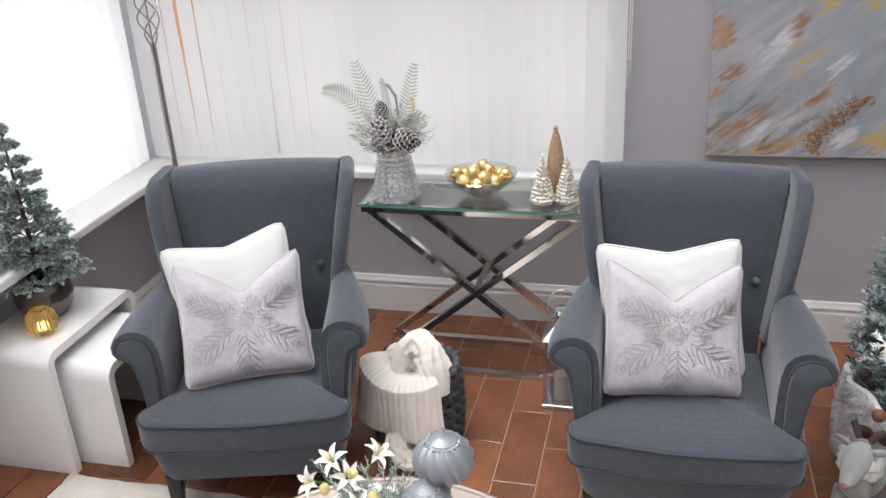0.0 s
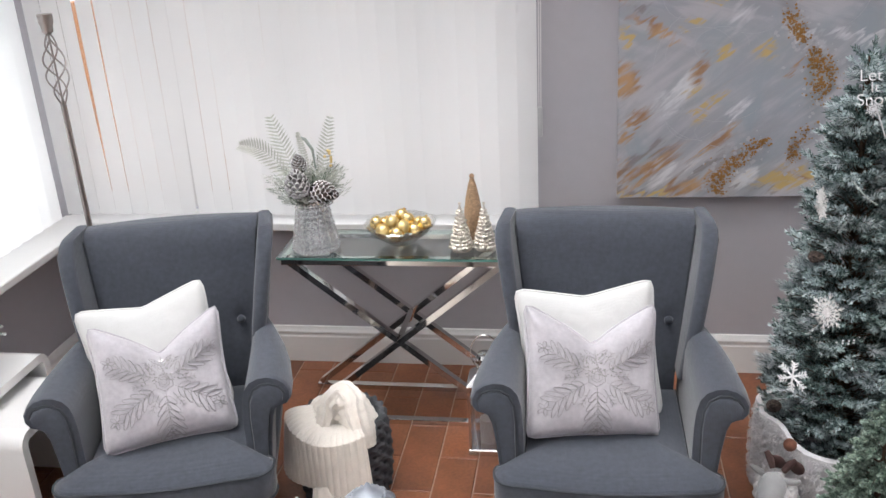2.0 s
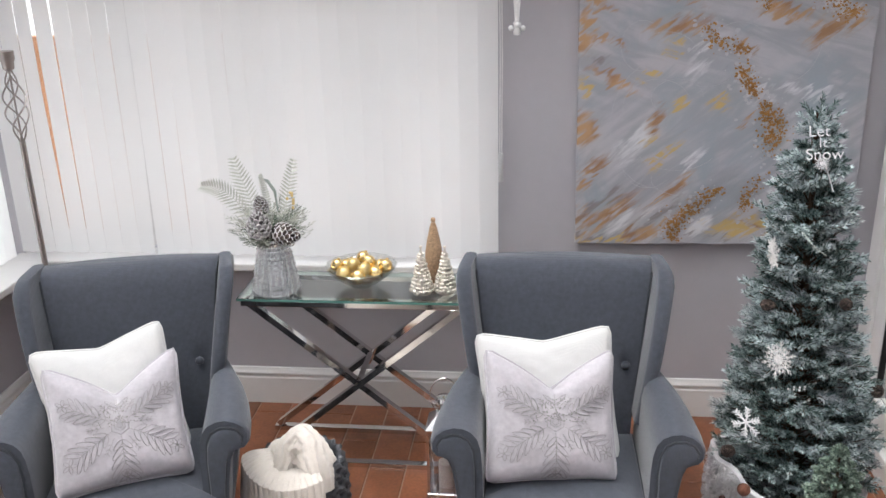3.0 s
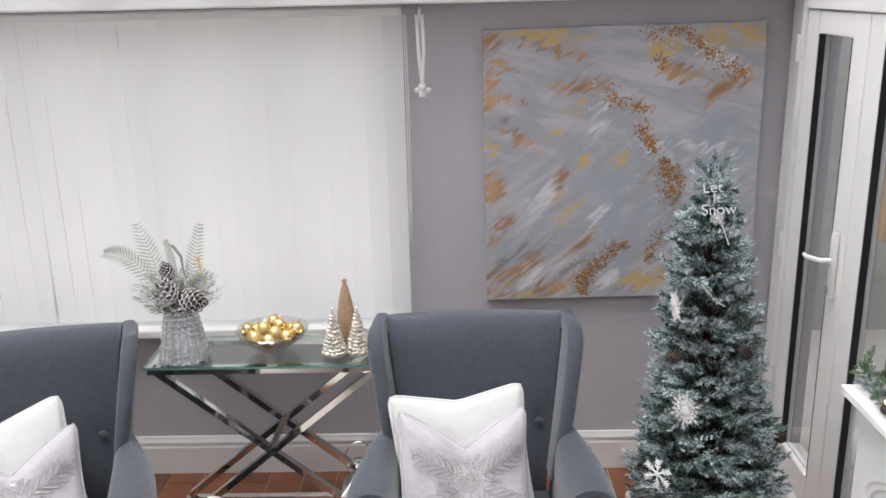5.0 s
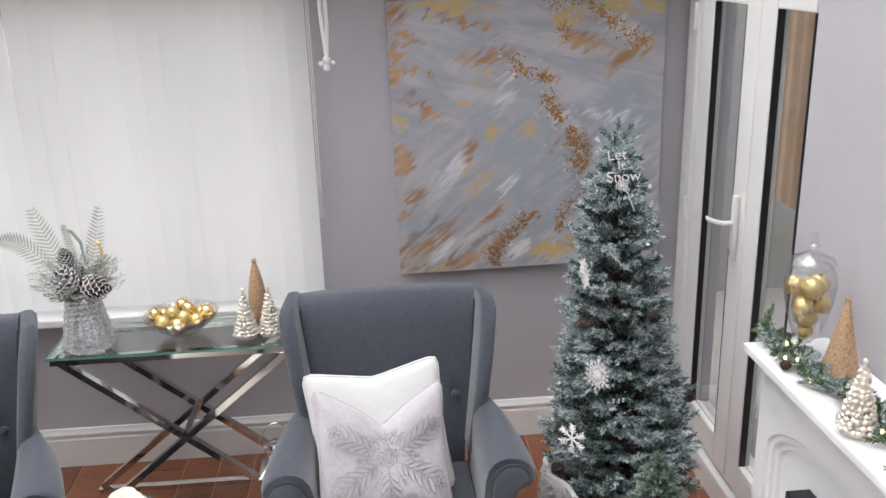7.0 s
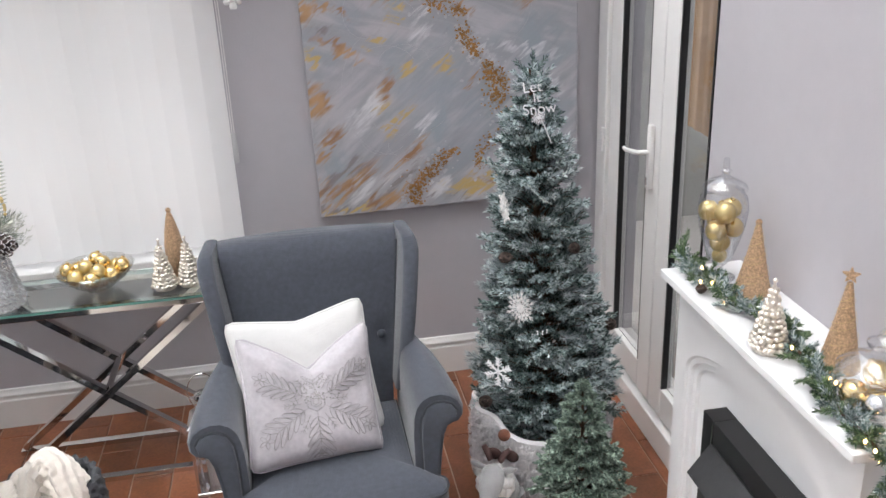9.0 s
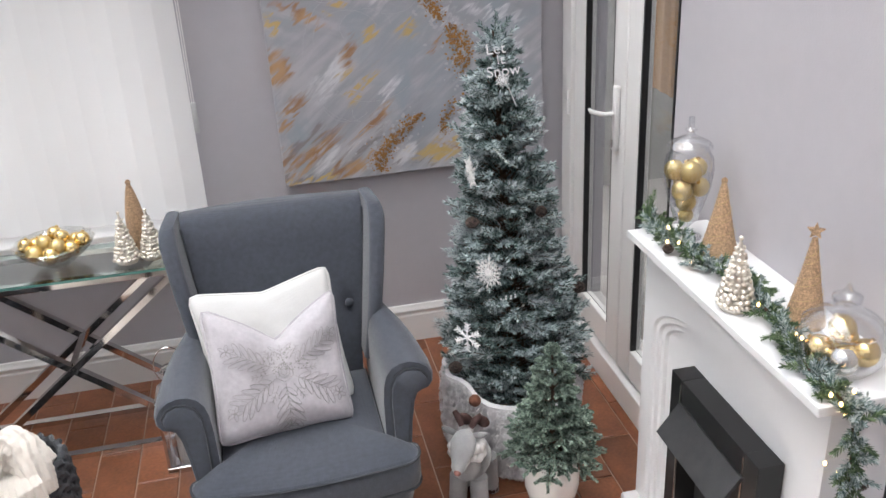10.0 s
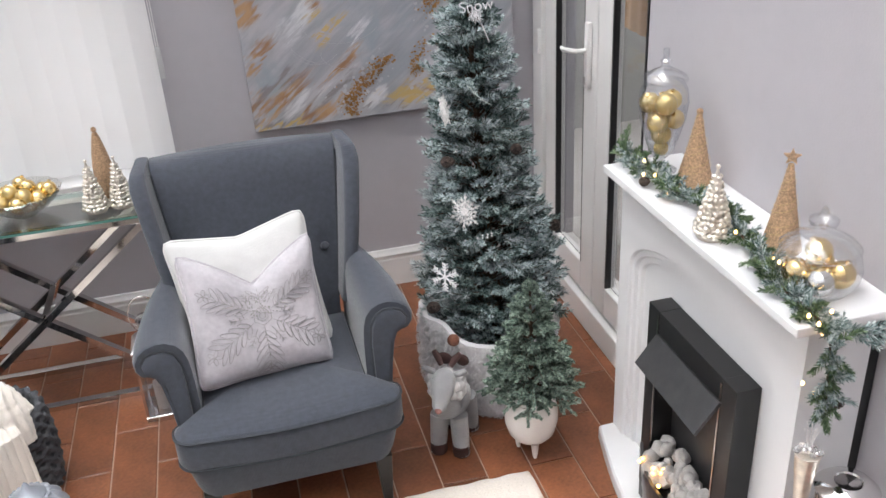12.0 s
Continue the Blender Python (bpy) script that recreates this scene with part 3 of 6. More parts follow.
def flat_bar(p, q, w, d):
    """A flat bar in the xz plane from p to q, w wide, d deep along y."""
    p, q = Vector(p), Vector(q)
    t = (q - p).normalized()
    s = Vector((-t.z, 0, t.x)) * (w / 2)
    y = Vector((0, d / 2, 0))
    return loft([[p - s - y, p + s - y, p + s + y, p - s + y], [q - s - y, q + s - y, q + s + y, q - s + y]])


for y in (TY0 + 0.022, TY1 - 0.022):
    part("cross_bar", flat_bar((T0 + 0.03, y, 0.028), (T1 - 0.03, y, TZ - 0.014), 0.024, 0.030), M_CHROME, table, smooth=False)
    part("cross_bar", flat_bar((T0 + 0.03, y + 0.002, TZ - 0.014), (T1 - 0.03, y + 0.002, 0.028), 0.024, 0.0296), M_CHROME, table, smooth=False)
    part("floor_rail", box(T0 + 0.012, T1 - 0.012, y - 0.016, y + 0.016, 0.0, 0.022, 0.002), M_CHROME, table, smooth=False)
    part("top_rail", box(T0 + 0.012, T1 - 0.012, y - 0.016, y + 0.016, TZ - 0.034, TZ - 0.0115, 0.002), M_CHROME, table, smooth=False)
for x in (T0 + 0.026, T1 - 0.026):
    part("side_rail", box(x - 0.013, x + 0.013, TY0 + 0.0385, TY1 - 0.0385, TZ - 0.0335, TZ - 0.012, 0.002), M_CHROME, table, smooth=False)
mid = (T0 + T1) / 2
part("stretcher", box(mid - 0.012, mid + 0.012, TY0 + 0.038, TY1 - 0.038, 0.372, 0.396, 0.002), M_CHROME, table, smooth=False)

# ---- abstract canvas ----
def painting_material():
    m = bpy.data.materials.new("abstract_oil_paint")
    m.use_nodes = True
    n, l = m.node_tree.nodes, m.node_tree.links
    b = n["Principled BSDF"]
    b.inputs["Roughness"].default_value = 0.55
    tc = n.new("ShaderNodeTexCoord")
    def mapped(turn, scale, off=(0, 0, 0)):
        mp = n.new("ShaderNodeMapping")
        mp.vector_type = "TEXTURE"
        mp.inputs["Rotation"].default_value = (0, radians(turn), 0)
        mp.inputs["Scale"].default_value = scale
        mp.inputs["Location"].default_value = off
        l.new(tc.outputs["Object"], mp.inputs["Vector"])
        return mp.outputs["Vector"]
    def nz(vec, scale, detail=6, dist=0.0, rough=0.55):
        t = n.new("ShaderNodeTexNoise")
        t.inputs["Scale"].default_value, t.inputs["Detail"].default_value, t.inputs["Distortion"].default_value = scale, detail, dist
        t.inputs["Roughness"].default_value = rough
        l.new(vec, t.inputs["Vector"])
        return t.outputs["Fac"]
    def ramp(fac, lo, hi):
        r = n.new("ShaderNodeMapRange")
        r.interpolation_type = "SMOOTHSTEP"
        r.inputs["From Min"].default_value, r.inputs["From Max"].default_value = lo, hi
        l.new(fac, r.inputs["Value"])
        return r.outputs["Result"]
    def mix(fac, a, c):
        x = n.new("ShaderNodeMix")
        x.data_type = "RGBA"
        for k, v in ((6, a), (7, c)):
            if isinstance(v, tuple):
                x.inputs[k].default_value = (*v, 1)
            else:
                l.new(v, x.inputs[k])
        l.new(fac, x.inputs[0])
        return x.outputs[2]
    def math2(op, a, c):
        x = n.new("ShaderNodeMath")
        x.operation = op
        for k, v in ((0, a), (1, c)):
            if isinstance(v, (int, float)):
                x.inputs[k].default_value = v
            else:
                l.new(v, x.inputs[k])
        return x.outputs[0]
    strokes = mapped(-38, (0.42, 1, 0.075))
    flat = mapped(18, (0.40, 1, 0.08), (0.3, 0, 0.2))
    even = mapped(0, (0.3, 1, 0.3))
    s1, s2, s3 = nz(strokes, 1.5, 8, 0.5), nz(flat, 1.4, 8, 0.6), nz(even, 1.3, 5, 0.8)
    sx = n.new("ShaderNodeSeparateXYZ")
    l.new(tc.outputs["Object"], sx.inputs[0])
    X, Z = sx.outputs["X"], sx.outputs["Z"]
    upper = ramp(math2("ADD", Z, math2("MULTIPLY", s3, 0.3)), 0.05, 0.35)
    st = n.new("ShaderNodeMix")
    l.new(upper, st.inputs[0]); l.new(s1, st.inputs[2]); l.new(s2, st.inputs[3])
    s = st.outputs[0]
    # patches laid by the brush: (share of width, share of height, radii, turn)
    wob = n.new("ShaderNodeTexNoise")
    wob.inputs["Scale"].default_value, wob.inputs["Detail"].default_value = 3.2, 5
    l.new(strokes, wob.inputs["Vector"])
    bent = n.new("ShaderNodeVectorMath")
    bent.operation = "MULTIPLY_ADD"
    bent.inputs[1].default_value = (0.16, 0, 0.16)
    l.new(wob.outputs["Color"], bent.inputs[0])
    shift = n.new("ShaderNodeVectorMath")
    shift.inputs[1].default_value = (-0.08, 0, -0.08)
    l.new(tc.outputs["Object"], shift.inputs[0])
    l.new(shift.outputs[0], bent.inputs[2])
    def patches(spots):
        total = None
        for fx, fy, ru, rv, turn in spots:
            mp = n.new("ShaderNodeMapping")
            mp.vector_type = "TEXTURE"
            mp.inputs["Location"].default_value = ((fx - 0.5) * 1.098, 0, (0.5 - fy) * 1.108)
            mp.inputs["Rotation"].default_value = (0, radians(turn), 0)
            mp.inputs["Scale"].default_value = (ru, 1, rv)
            l.new(bent.outputs[0], mp.inputs["Vector"])
            flat_v = n.new("ShaderNodeVectorMath")
            flat_v.operation = "MULTIPLY"
            flat_v.inputs[1].default_value = (1, 0, 1)
            l.new(mp.outputs[0], flat_v.inputs[0])
            ln = n.new("ShaderNodeVectorMath")
            ln.operation = "LENGTH"
            l.new(flat_v.outputs[0], ln.inputs[0])
            one = ramp(ln.outputs["Value"], 1.25, 0.45)
            total = one if total is None else math2("MAXIMUM", total, one)
        return total
    col = mix(ramp(s, 0.35, 0.65), (0.345, 0.35, 0.385), (0.47, 0.46, 0.49))
    col = mix(ramp(s3, 0.48, 0.70), col, (0.33, 0.365, 0.41))
    cool = patches([(0.52, 0.50, 0.20, 0.15, 0), (0.62, 0.66, 0.16, 0.10, -35), (0.88, 0.36, 0.14, 0.05, 15), (0.35, 0.42, 0.10, 0.08, 0), (0.52, 0.82, 0.12, 0.08, -40)])
    col = mix(math2("MULTIPLY", cool, ramp(nz(strokes, 2.1, 8, 0.5), 0.30, 0.62)), col, (0.335, 0.36, 0.40))
    pale = patches([(0.42, 0.32, 0.07, 0.035, -60), (0.80, 0.44, 0.14, 0.022, 12), (0.62, 0.43, 0.09, 0.03, 40), (0.42, 0.68, 0.07, 0.022, -60), (0.20, 0.62, 0.13, 0.04, -45), (0.84, 0.12, 0.10, 0.04, 30), (0.20, 0.90, 0.12, 0.025, -30), (0.45, 0.93, 0.06, 0.03, -50), (0.88, 0.56, 0.10, 0.03, 25)])
    col = mix(math2("MULTIPLY", pale, ramp(nz(strokes, 2.3, 9, 0.8), 0.34, 0.60)), col, (0.66, 0.66, 0.68))
    rust = patches([(0.02, 0.04, 0.06, 0.05, 0), (0.02, 0.22, 0.035, 0.10, 0), (0.05, 0.12, 0.10, 0.02, 25), (0.03, 0.57, 0.045, 0.07, 0), (0.02, 0.75, 0.04, 0.04, 0), (0.06, 0.70, 0.08, 0.02, -30), (0.03, 0.92, 0.05, 0.08, 0),
                    (0.35, 0.20, 0.13, 0.035, -8), (0.30, 0.09, 0.15, 0.022, 20), (0.12, 0.38, 0.11, 0.025, 32), (0.10, 0.25, 0.08, 0.018, 22), (0.70, 0.17, 0.10, 0.03, 8), (0.84, 0.23, 0.11, 0.045, -32), (0.92, 0.19, 0.05, 0.03, -20),
                    (0.33, 0.80, 0.14, 0.025, -38), (0.37, 0.90, 0.10, 0.03, -45), (0.24, 0.96, 0.10, 0.035, -15), (0.12, 0.88, 0.16, 0.035, -35), (0.29, 0.53, 0.06, 0.03, -50), (0.68, 0.93, 0.10, 0.022, 15), (0.57, 0.28, 0.05, 0.02, 20), (0.60, 0.53, 0.05, 0.02, -45)])
    col = mix(math2("MULTIPLY", rust, ramp(nz(strokes, 2.6, 9, 0.5), 0.36, 0.54)), col, mix(ramp(nz(even, 2.2, 4), 0.40, 0.62), (0.34, 0.19, 0.10), (0.47, 0.29, 0.15)))
    ochre = patches([(0.64, 0.08, 0.08, 0.05, 0), (0.88, 0.05, 0.15, 0.06, 0), (0.26, 0.36, 0.06, 0.03, -25), (0.33, 0.29, 0.05, 0.03, -50), (0.60, 0.93, 0.17, 0.045, -6), (0.36, 0.48, 0.04, 0.025, -45), (0.50, 0.47, 0.05, 0.03, -40), (0.27, 0.60, 0.05, 0.02, -30), (0.22, 0.03, 0.20, 0.02, 3), (0.02, 0.42, 0.02, 0.06, 0), (0.10, 0.985, 0.14, 0.014, 0), (0.32, 0.66, 0.09, 0.02, -50)])
    col = mix(math2("MULTIPLY", ochre, ramp(nz(flat, 1.9, 9, 0.5), 0.36, 0.54)), col, (0.54, 0.39, 0.16))
    dusk = patches([(0.12, 0.84, 0.18, 0.05, -35), (0.30, 0.88, 0.14, 0.03, -40), (0.07, 0.97, 0.10, 0.02, 0), (0.17, 0.06, 0.06, 0.015, 20), (0.48, 0.97, 0.12, 0.014, 0), (0.08, 0.31, 0.04, 0.02, 0)])
    col = mix(math2("MULTIPLY", dusk, math2("MULTIPLY", ramp(nz(strokes, 3.1, 7, 0.3), 0.44, 0.60), 0.75)), col, (0.22, 0.19, 0.18))
    l.new(col, b.inputs["Base Color"])
    bp = n.new("ShaderNodeBump")
    bp.inputs["Strength"].default_value, bp.inputs["Distance"].default_value = 0.5, 0.004
    l.new(nz(strokes, 6.0, 8, 0.3), bp.inputs["Height"])
    l.new(bp.outputs["Normal"], b.inputs["Normal"])
    return m


PX, PZ, PW, PH = 0.758, 1.372, 1.098, 1.108
canvas = thing("painting", pose(PX, YB - 0.002, PZ, 0, -0.6, 0), "large abstract canvas in grey, white, ochre and gold leaf", "painting")
part("canvas", box(-PW / 2, PW / 2, -0.036, 0.0, -PH / 2, PH / 2, 0.003), painting_material(), canvas, smooth=False)
M_LEAF = mat("gold_leaf", (0.40, 0.21, 0.07), 0.42, 0.45, noise_scale=60, var=0.35, bump=0.5)
M_CRUST = mat("white_texture_paste", (0.46, 0.46, 0.49), 0.6)
rng = random.Random(11)
def flakes(name, path, spread, count, size, material, y):
    bm = bmesh.new()
    for k in range(count):
        t = rng.random() * (len(path) - 1)
        i = min(int(t), len(path) - 2)
        f = t - i
        w = spread[i] + (spread[i + 1] - spread[i]) * f
        u = path[i][0] + (path[i + 1][0] - path[i][0]) * f + rng.gauss(0, w)
        v = path[i][1] + (path[i + 1][1] - path[i][1]) * f + rng.gauss(0, w)
        if abs(u) > PW / 2 - 0.01 or abs(v) > PH / 2 - 0.01:
            continue
        s = size * rng.uniform(0.35, 1.3)
        k0 = rng.random() * 6
        pts = [(u + s * rng.uniform(0.5, 1) * math.cos(k0 + 1.05 * q), y - rng.uniform(0, 0.0012), v + s * rng.uniform(0.4, 1) * math.sin(k0 + 1.05 * q)) for q in range(6)]
        bm.faces.new([bm.verts.new(p) for p in pts])
    part(name, bm, material, canvas, smooth=False)["kind"] = "stuff"
def at(px, py):
    """A place on the canvas from shares of its width and height."""
    return ((px - 0.5) * PW, (0.5 - py) * PH)
for path, spread, count in (
        ([at(0.43, 0.21), at(0.49, 0.27), at(0.58, 0.29)], (0.016, 0.018, 0.012), 90),
        ([at(0.56, 0.35), at(0.62, 0.44)], (0.018, 0.014), 130),
        ([at(0.65, 0.48), at(0.70, 0.56), at(0.69, 0.64)], (0.012, 0.030, 0.024), 230),
        ([at(0.56, 0.03), at(0.72, 0.02), at(0.78, 0.09), at(0.87, 0.15), at(0.93, 0.18)], (0.016, 0.012, 0.018, 0.022, 0.018), 240),
        ([at(0.62, 0.11), at(0.64, 0.14)], (0.014, 0.014), 40),
        ([at(0.52, 0.78), at(0.43, 0.86), at(0.36, 0.92), at(0.36, 0.98)], (0.012, 0.018, 0.022, 0.018), 250),
        ([at(0.66, 0.75), at(0.61, 0.82), at(0.62, 0.86)], (0.02, 0.012, 0.012), 90)):
    flakes("texture_paste", path, [s * 1.9 for s in spread], count // 3, 0.010, M_CRUST, -0.0368)
    flakes("gold_leaf", path, spread, int(count * 1.5), 0.0058, M_LEAF, -0.0390)
bm = bmesh.new()
for cx, cy, r, a0, a1, st in ((0.30, 0.55, 0.20, 90, 270, 1.3), (0.28, 0.48, 0.13, 20, 190, 0.8), (0.35, 0.45, 0.10, 0, 220, 0.7), (0.22, 0.27, 0.08, 60, 330, 1.2), (0.30, 0.30, 0.12, 10, 150, 0.7),
                              (0.45, 0.36, 0.10, 200, 340, 0.6), (0.36, 0.63, 0.16, 180, 330, 0.6), (0.55, 0.24, 0.08, 30, 170, 0.6), (0.72, 0.25, 0.12, 280, 350, 1.4), (0.40, 0.75, 0.14, 170, 300, 0.5), (0.26, 0.70, 0.10, 150, 320, 0.9)):
    pts = []
    for k in range(14):
        a = radians(a0 + (a1 - a0) * k / 13)
        u, v = at(cx, cy)
        pts.append((u + r * math.cos(a), -0.0372, v + r * st * math.sin(a)))
    tube(pts, 0.0009, 4, bm=bm)
part("scrolls", bm, M_CRUST, canvas, "thin raised pale paint scrolls")["kind"] = "stuff"

# ---- vertical blinds ----
def blind_material():
    m = bpy.data.materials.new("white_blind_cloth")
    m.use_nodes = True
    n, l = m.node_tree.nodes, m.node_tree.links
    b = n["Principled BSDF"]
    b.inputs["Base Color"].default_value = (0.82, 0.82, 0.82, 1)
    b.inputs["Roughness"].default_value = 0.9
    tr = n.new("ShaderNodeBsdfTranslucent")
    tr.inputs["Color"].default_value = (0.985, 0.985, 0.975, 1)
    ms = n.new("ShaderNodeMixShader")
    ms.inputs[0].default_value = 0.82
    l.new(b.outputs[0], ms.inputs[1])
    l.new(tr.outputs[0], ms.inputs[2])
    l.new(ms.outputs[0], n["Material Output"].inputs["Surface"])
    nt = n.new("ShaderNodeTexNoise")
    nt.inputs["Scale"].default_value = 40
    bp = n.new("ShaderNodeBump")
    bp.inputs["Strength"].default_value, bp.inputs["Distance"].default_value = 0.1, 0.002
    l.new(nt.outputs["Fac"], bp.inputs["Height"])
    l.new(bp.outputs["Normal"], b.inputs["Normal"])
    return m


M_BLIND = blind_material()
BZ0, BZ1 = SILL + 0.022, 1.985


def blinds(a, b, place, label, gaps, seed):
    """place(u, d, z): a point at u along the wall, d out of it."""
    rng = random.Random(seed)
    t = thing("vertical_blind", pose(0, 0, 0), label, "blind")
    n = round((b - a) / 0.0785)
    pitch = (b - a) / n
    c0, c1 = place(a, 0.018, BZ1), place(b, -0.018, BZ1 + 0.028)
    part("head_rail", box(min(c0[0], c1[0]), max(c0[0], c1[0]), min(c0[1], c1[1]), max(c0[1], c1[1]), BZ1, BZ1 + 0.028, 0.003), M_UPVC, t, smooth=False)
    hem = bmesh.new()
    for i in range(n):
        u0 = a + pitch * i
        w = 0.0812
        twist = rng.uniform(-0.002, 0.002)
        g = gaps.get(i, 0.0)
        loops = []
        for k in range(9):
            f = k / 8
            z = BZ0 + (BZ1 - BZ0) * f
            bow = 0.004 * math.sin(3.1 * f + i)
            row = []
            for q in range(6):
                h = q / 5
                d = -0.003 + 0.006 * h + twist * (f - 0.5) + bow * 0.3 + 0.0015 * math.sin(math.pi * h)
                uu = u0 + w * h
                if g:
                    open_ = min(1.0, max(0.0, (f - 0.10) / 0.45)) if g > 0 else max(0.0, 1 - f / 0.42)
                    uu = u0 + (w - abs(g) * open_) * h
                row.append(place(uu, d, z))
            loops.append(row)
        part("slat", loft(loops, cap=False, closed=False), M_BLIND, t)
        p, q = place(u0 + 0.004, -0.001, BZ0), place(u0 + w - 0.008, 0.003, BZ0 + 0.032)
        if i < n - 1:
            e0, e1 = Vector(place(u0 + 0.01, 0.010, BZ0 + 0.008)), Vector(place(u0 + 0.01 + pitch, 0.010, BZ0 + 0.008))
            m2 = (e0 + e1) / 2
            tube([e0, m2 - Vector((0, 0, 0.006)), e1], 0.0012, 5, bm=hem)
    part("bead_chain", hem, M_UPVC, t)
    return t


blinds(XL + 0.05, -0.107, lambda u, d, z: (u, YB - 0.045 - d, z), "white vertical cloth blind glowing with daylight over the wide window", {2: 0.016, 3: 0.006, 7: -0.012}, 1)
blinds(-1.15, YB - 0.10, lambda u, d, z: (XL + 0.05 + d, u, z), "white vertical cloth blind glowing with daylight over the side window", {}, 2)
# operating chain with its weight at the blind's end, and a corded tieback
ch = thing("blind_cord", pose(-0.098, YB - 0.05, 0), "white bead chain hanging with a slim weight", "blind cord")
part("chain", tube([(0, -0.012, 1.985), (0.002, -0.012, 1.6), (0, -0.012, 1.20)], 0.0022, 6), M_UPVC, ch)
part("chain", tube([(0.008, -0.012, 1.985), (0.010, -0.012, 1.6), (0.008, -0.012, 1.20)], 0.0022, 6), M_UPVC, ch)
part("weight", box(-0.006, 0.014, -0.019, -0.005, 1.085, 1.205, 0.004), mat("grey_plastic", (0.5, 0.5, 0.5), 0.5), ch)
tb = thing("hanging_tieback", pose(-0.035, YB - 0.11, 0), "white cord tieback with a carved white tassel", "tieback")
part("hook", tube([(0, 0.10, 2.0), (0, 0.02, 2.01), (0, 0.0, 1.995), (0, 0.0, 1.97)], 0.006, 8), M_UPVC, tb)
part("cord", tube([(-0.010, 0, 1.985), (-0.006, 0, 1.85), (0.004, 0, 1.73)], 0.007, 8), M_UPVC, tb)
part("cord", tube([(0.010, 0, 1.985), (0.014, 0, 1.85), (0.006, 0, 1.73)], 0.007, 8), M_UPVC, tb)
bm = bmesh.new()
join(bm, ball(0.016, 12, 8), pose(0.005, 0, 1.715))
for s in (-1, 1):
    join(bm, ball(0.011, 10, 6), pose(0.005 + s * 0.022, 0, 1.703))
join(bm, lathe([(0.012, 0), (0.014, 0.01), (0.008, 0.035)], 10), pose(0.005, 0, 1.678))
part("tassel", bm, M_UPVC, tb)

# ---- fireplace ----
FX, FY0, FY1, FTOP = 1.215, 0.712, 1.604, 0.976
fire = thing("fireplace", pose(0, 0, 0), "white painted fire surround with arched panel and black electric fire", "fireplace")
A0, A1 = 0.772, 1.540          # the arched panel
cy, ahalf = (A0 + A1) / 2, (A1 - A0) / 2
def arch_outline(inset, top):
    h, spring = ahalf - inset, 0.70 - inset * 0.25
    pts = [(cy - h, 0.052)] + [(cy - h * math.cos(math.pi * k / 20), spring + (top - spring) * math.sin(math.pi * k / 20)) for k in range(21)] + [(cy + h, 0.052)]
    return pts
steps = [(0.0, FX, 0.845), (0.006, FX + 0.008, 0.838), (0.022, FX + 0.008, 0.824), (0.028, FX + 0.017, 0.818), (0.046, FX + 0.017, 0.802), (0.052, FX + 0.027, 0.796)]
# front board round the arch
bm = bmesh.new()
arc = arch_outline(0, 0.845)
outer = []
for (y, z) in arc:
    if z < 0.06:
        outer.append((FY0 if y < cy else FY1, z))
    else:
        f = (y - A0) / (A1 - A0)
        outer.append((FY0 + (FY1 - FY0) * f, FTOP if 0.04 < f < 0.96 else FTOP))
outer[1] = (FY0, 0.70)
outer[-2] = (FY1, 0.70)
outer[2] = (FY0, FTOP)
outer[-3] = (FY1, FTOP)
vi = [bm.verts.new((FX, y, z)) for y, z in arc]
vo = [bm.verts.new((FX, y, z)) for y, z in outer]
for k in range(len(arc) - 1):
    bm.faces.new((vi[k], vi[k + 1], vo[k + 1], vo[k]))
prev = vi
for ins, x, top in steps[1:]:
    ring = [bm.verts.new((x, y, z)) for y, z in arch_outline(ins, top)]
    for k in range(len(ring) - 1):
        bm.faces.new((prev[k], ring[k], ring[k + 1], prev[k + 1]))
    prev = ring
bm.faces.new(prev)
bmesh.ops.recalc_face_normals(bm, faces=bm.faces)
part("front_panel", bm, M_SURROUND, fire, smooth=False)
part("side_panel", box(FX + 0.0005, XR - 0.003, FY1 - 0.018, FY1, 0.052, FTOP), M_SURROUND, fire, smooth=False)
part("back_box", box(1.378, XR - 0.004, FY0 + 0.006, FY1 - 0.03, 0.052, FTOP - 0.004), M_BLACK, fire, "black rear casing", smooth=False)
part("side_panel", box(FX + 0.0005, 1.376, FY0, FY0 + 0.018, 0.052, FTOP), M_SURROUND, fire, smooth=False)
part("mantel_shelf", box(1.156, XR - 0.002, 0.676, 1.620, FTOP + 0.001, 1.0, 0.003), M_SURROUND, fire, smooth=False)
part("mantel_mould", box(1.195, FX - 0.0005, FY0 - 0.012, FY1 + 0.006, FTOP - 0.022, FTOP + 0.0005, 0.006), M_SURROUND, fire, smooth=False)
ring = [(1.235 - 0.072 - 0.075 * math.sin(math.pi * k / 16), 0.665 + (1.605 - 0.665) * k / 16) for k in range(17)] + [(XR - 0.004, 1.605), (XR - 0.004, 0.665)]
part("hearth", loft([[(x, y, 0.0) for x, y in ring], [(x, y, 0.044) for x, y in ring], [(x + 0.006, cy + (y - cy) * 0.994, 0.051) for x, y in ring]]), M_SURROUND, fire, smooth=False)
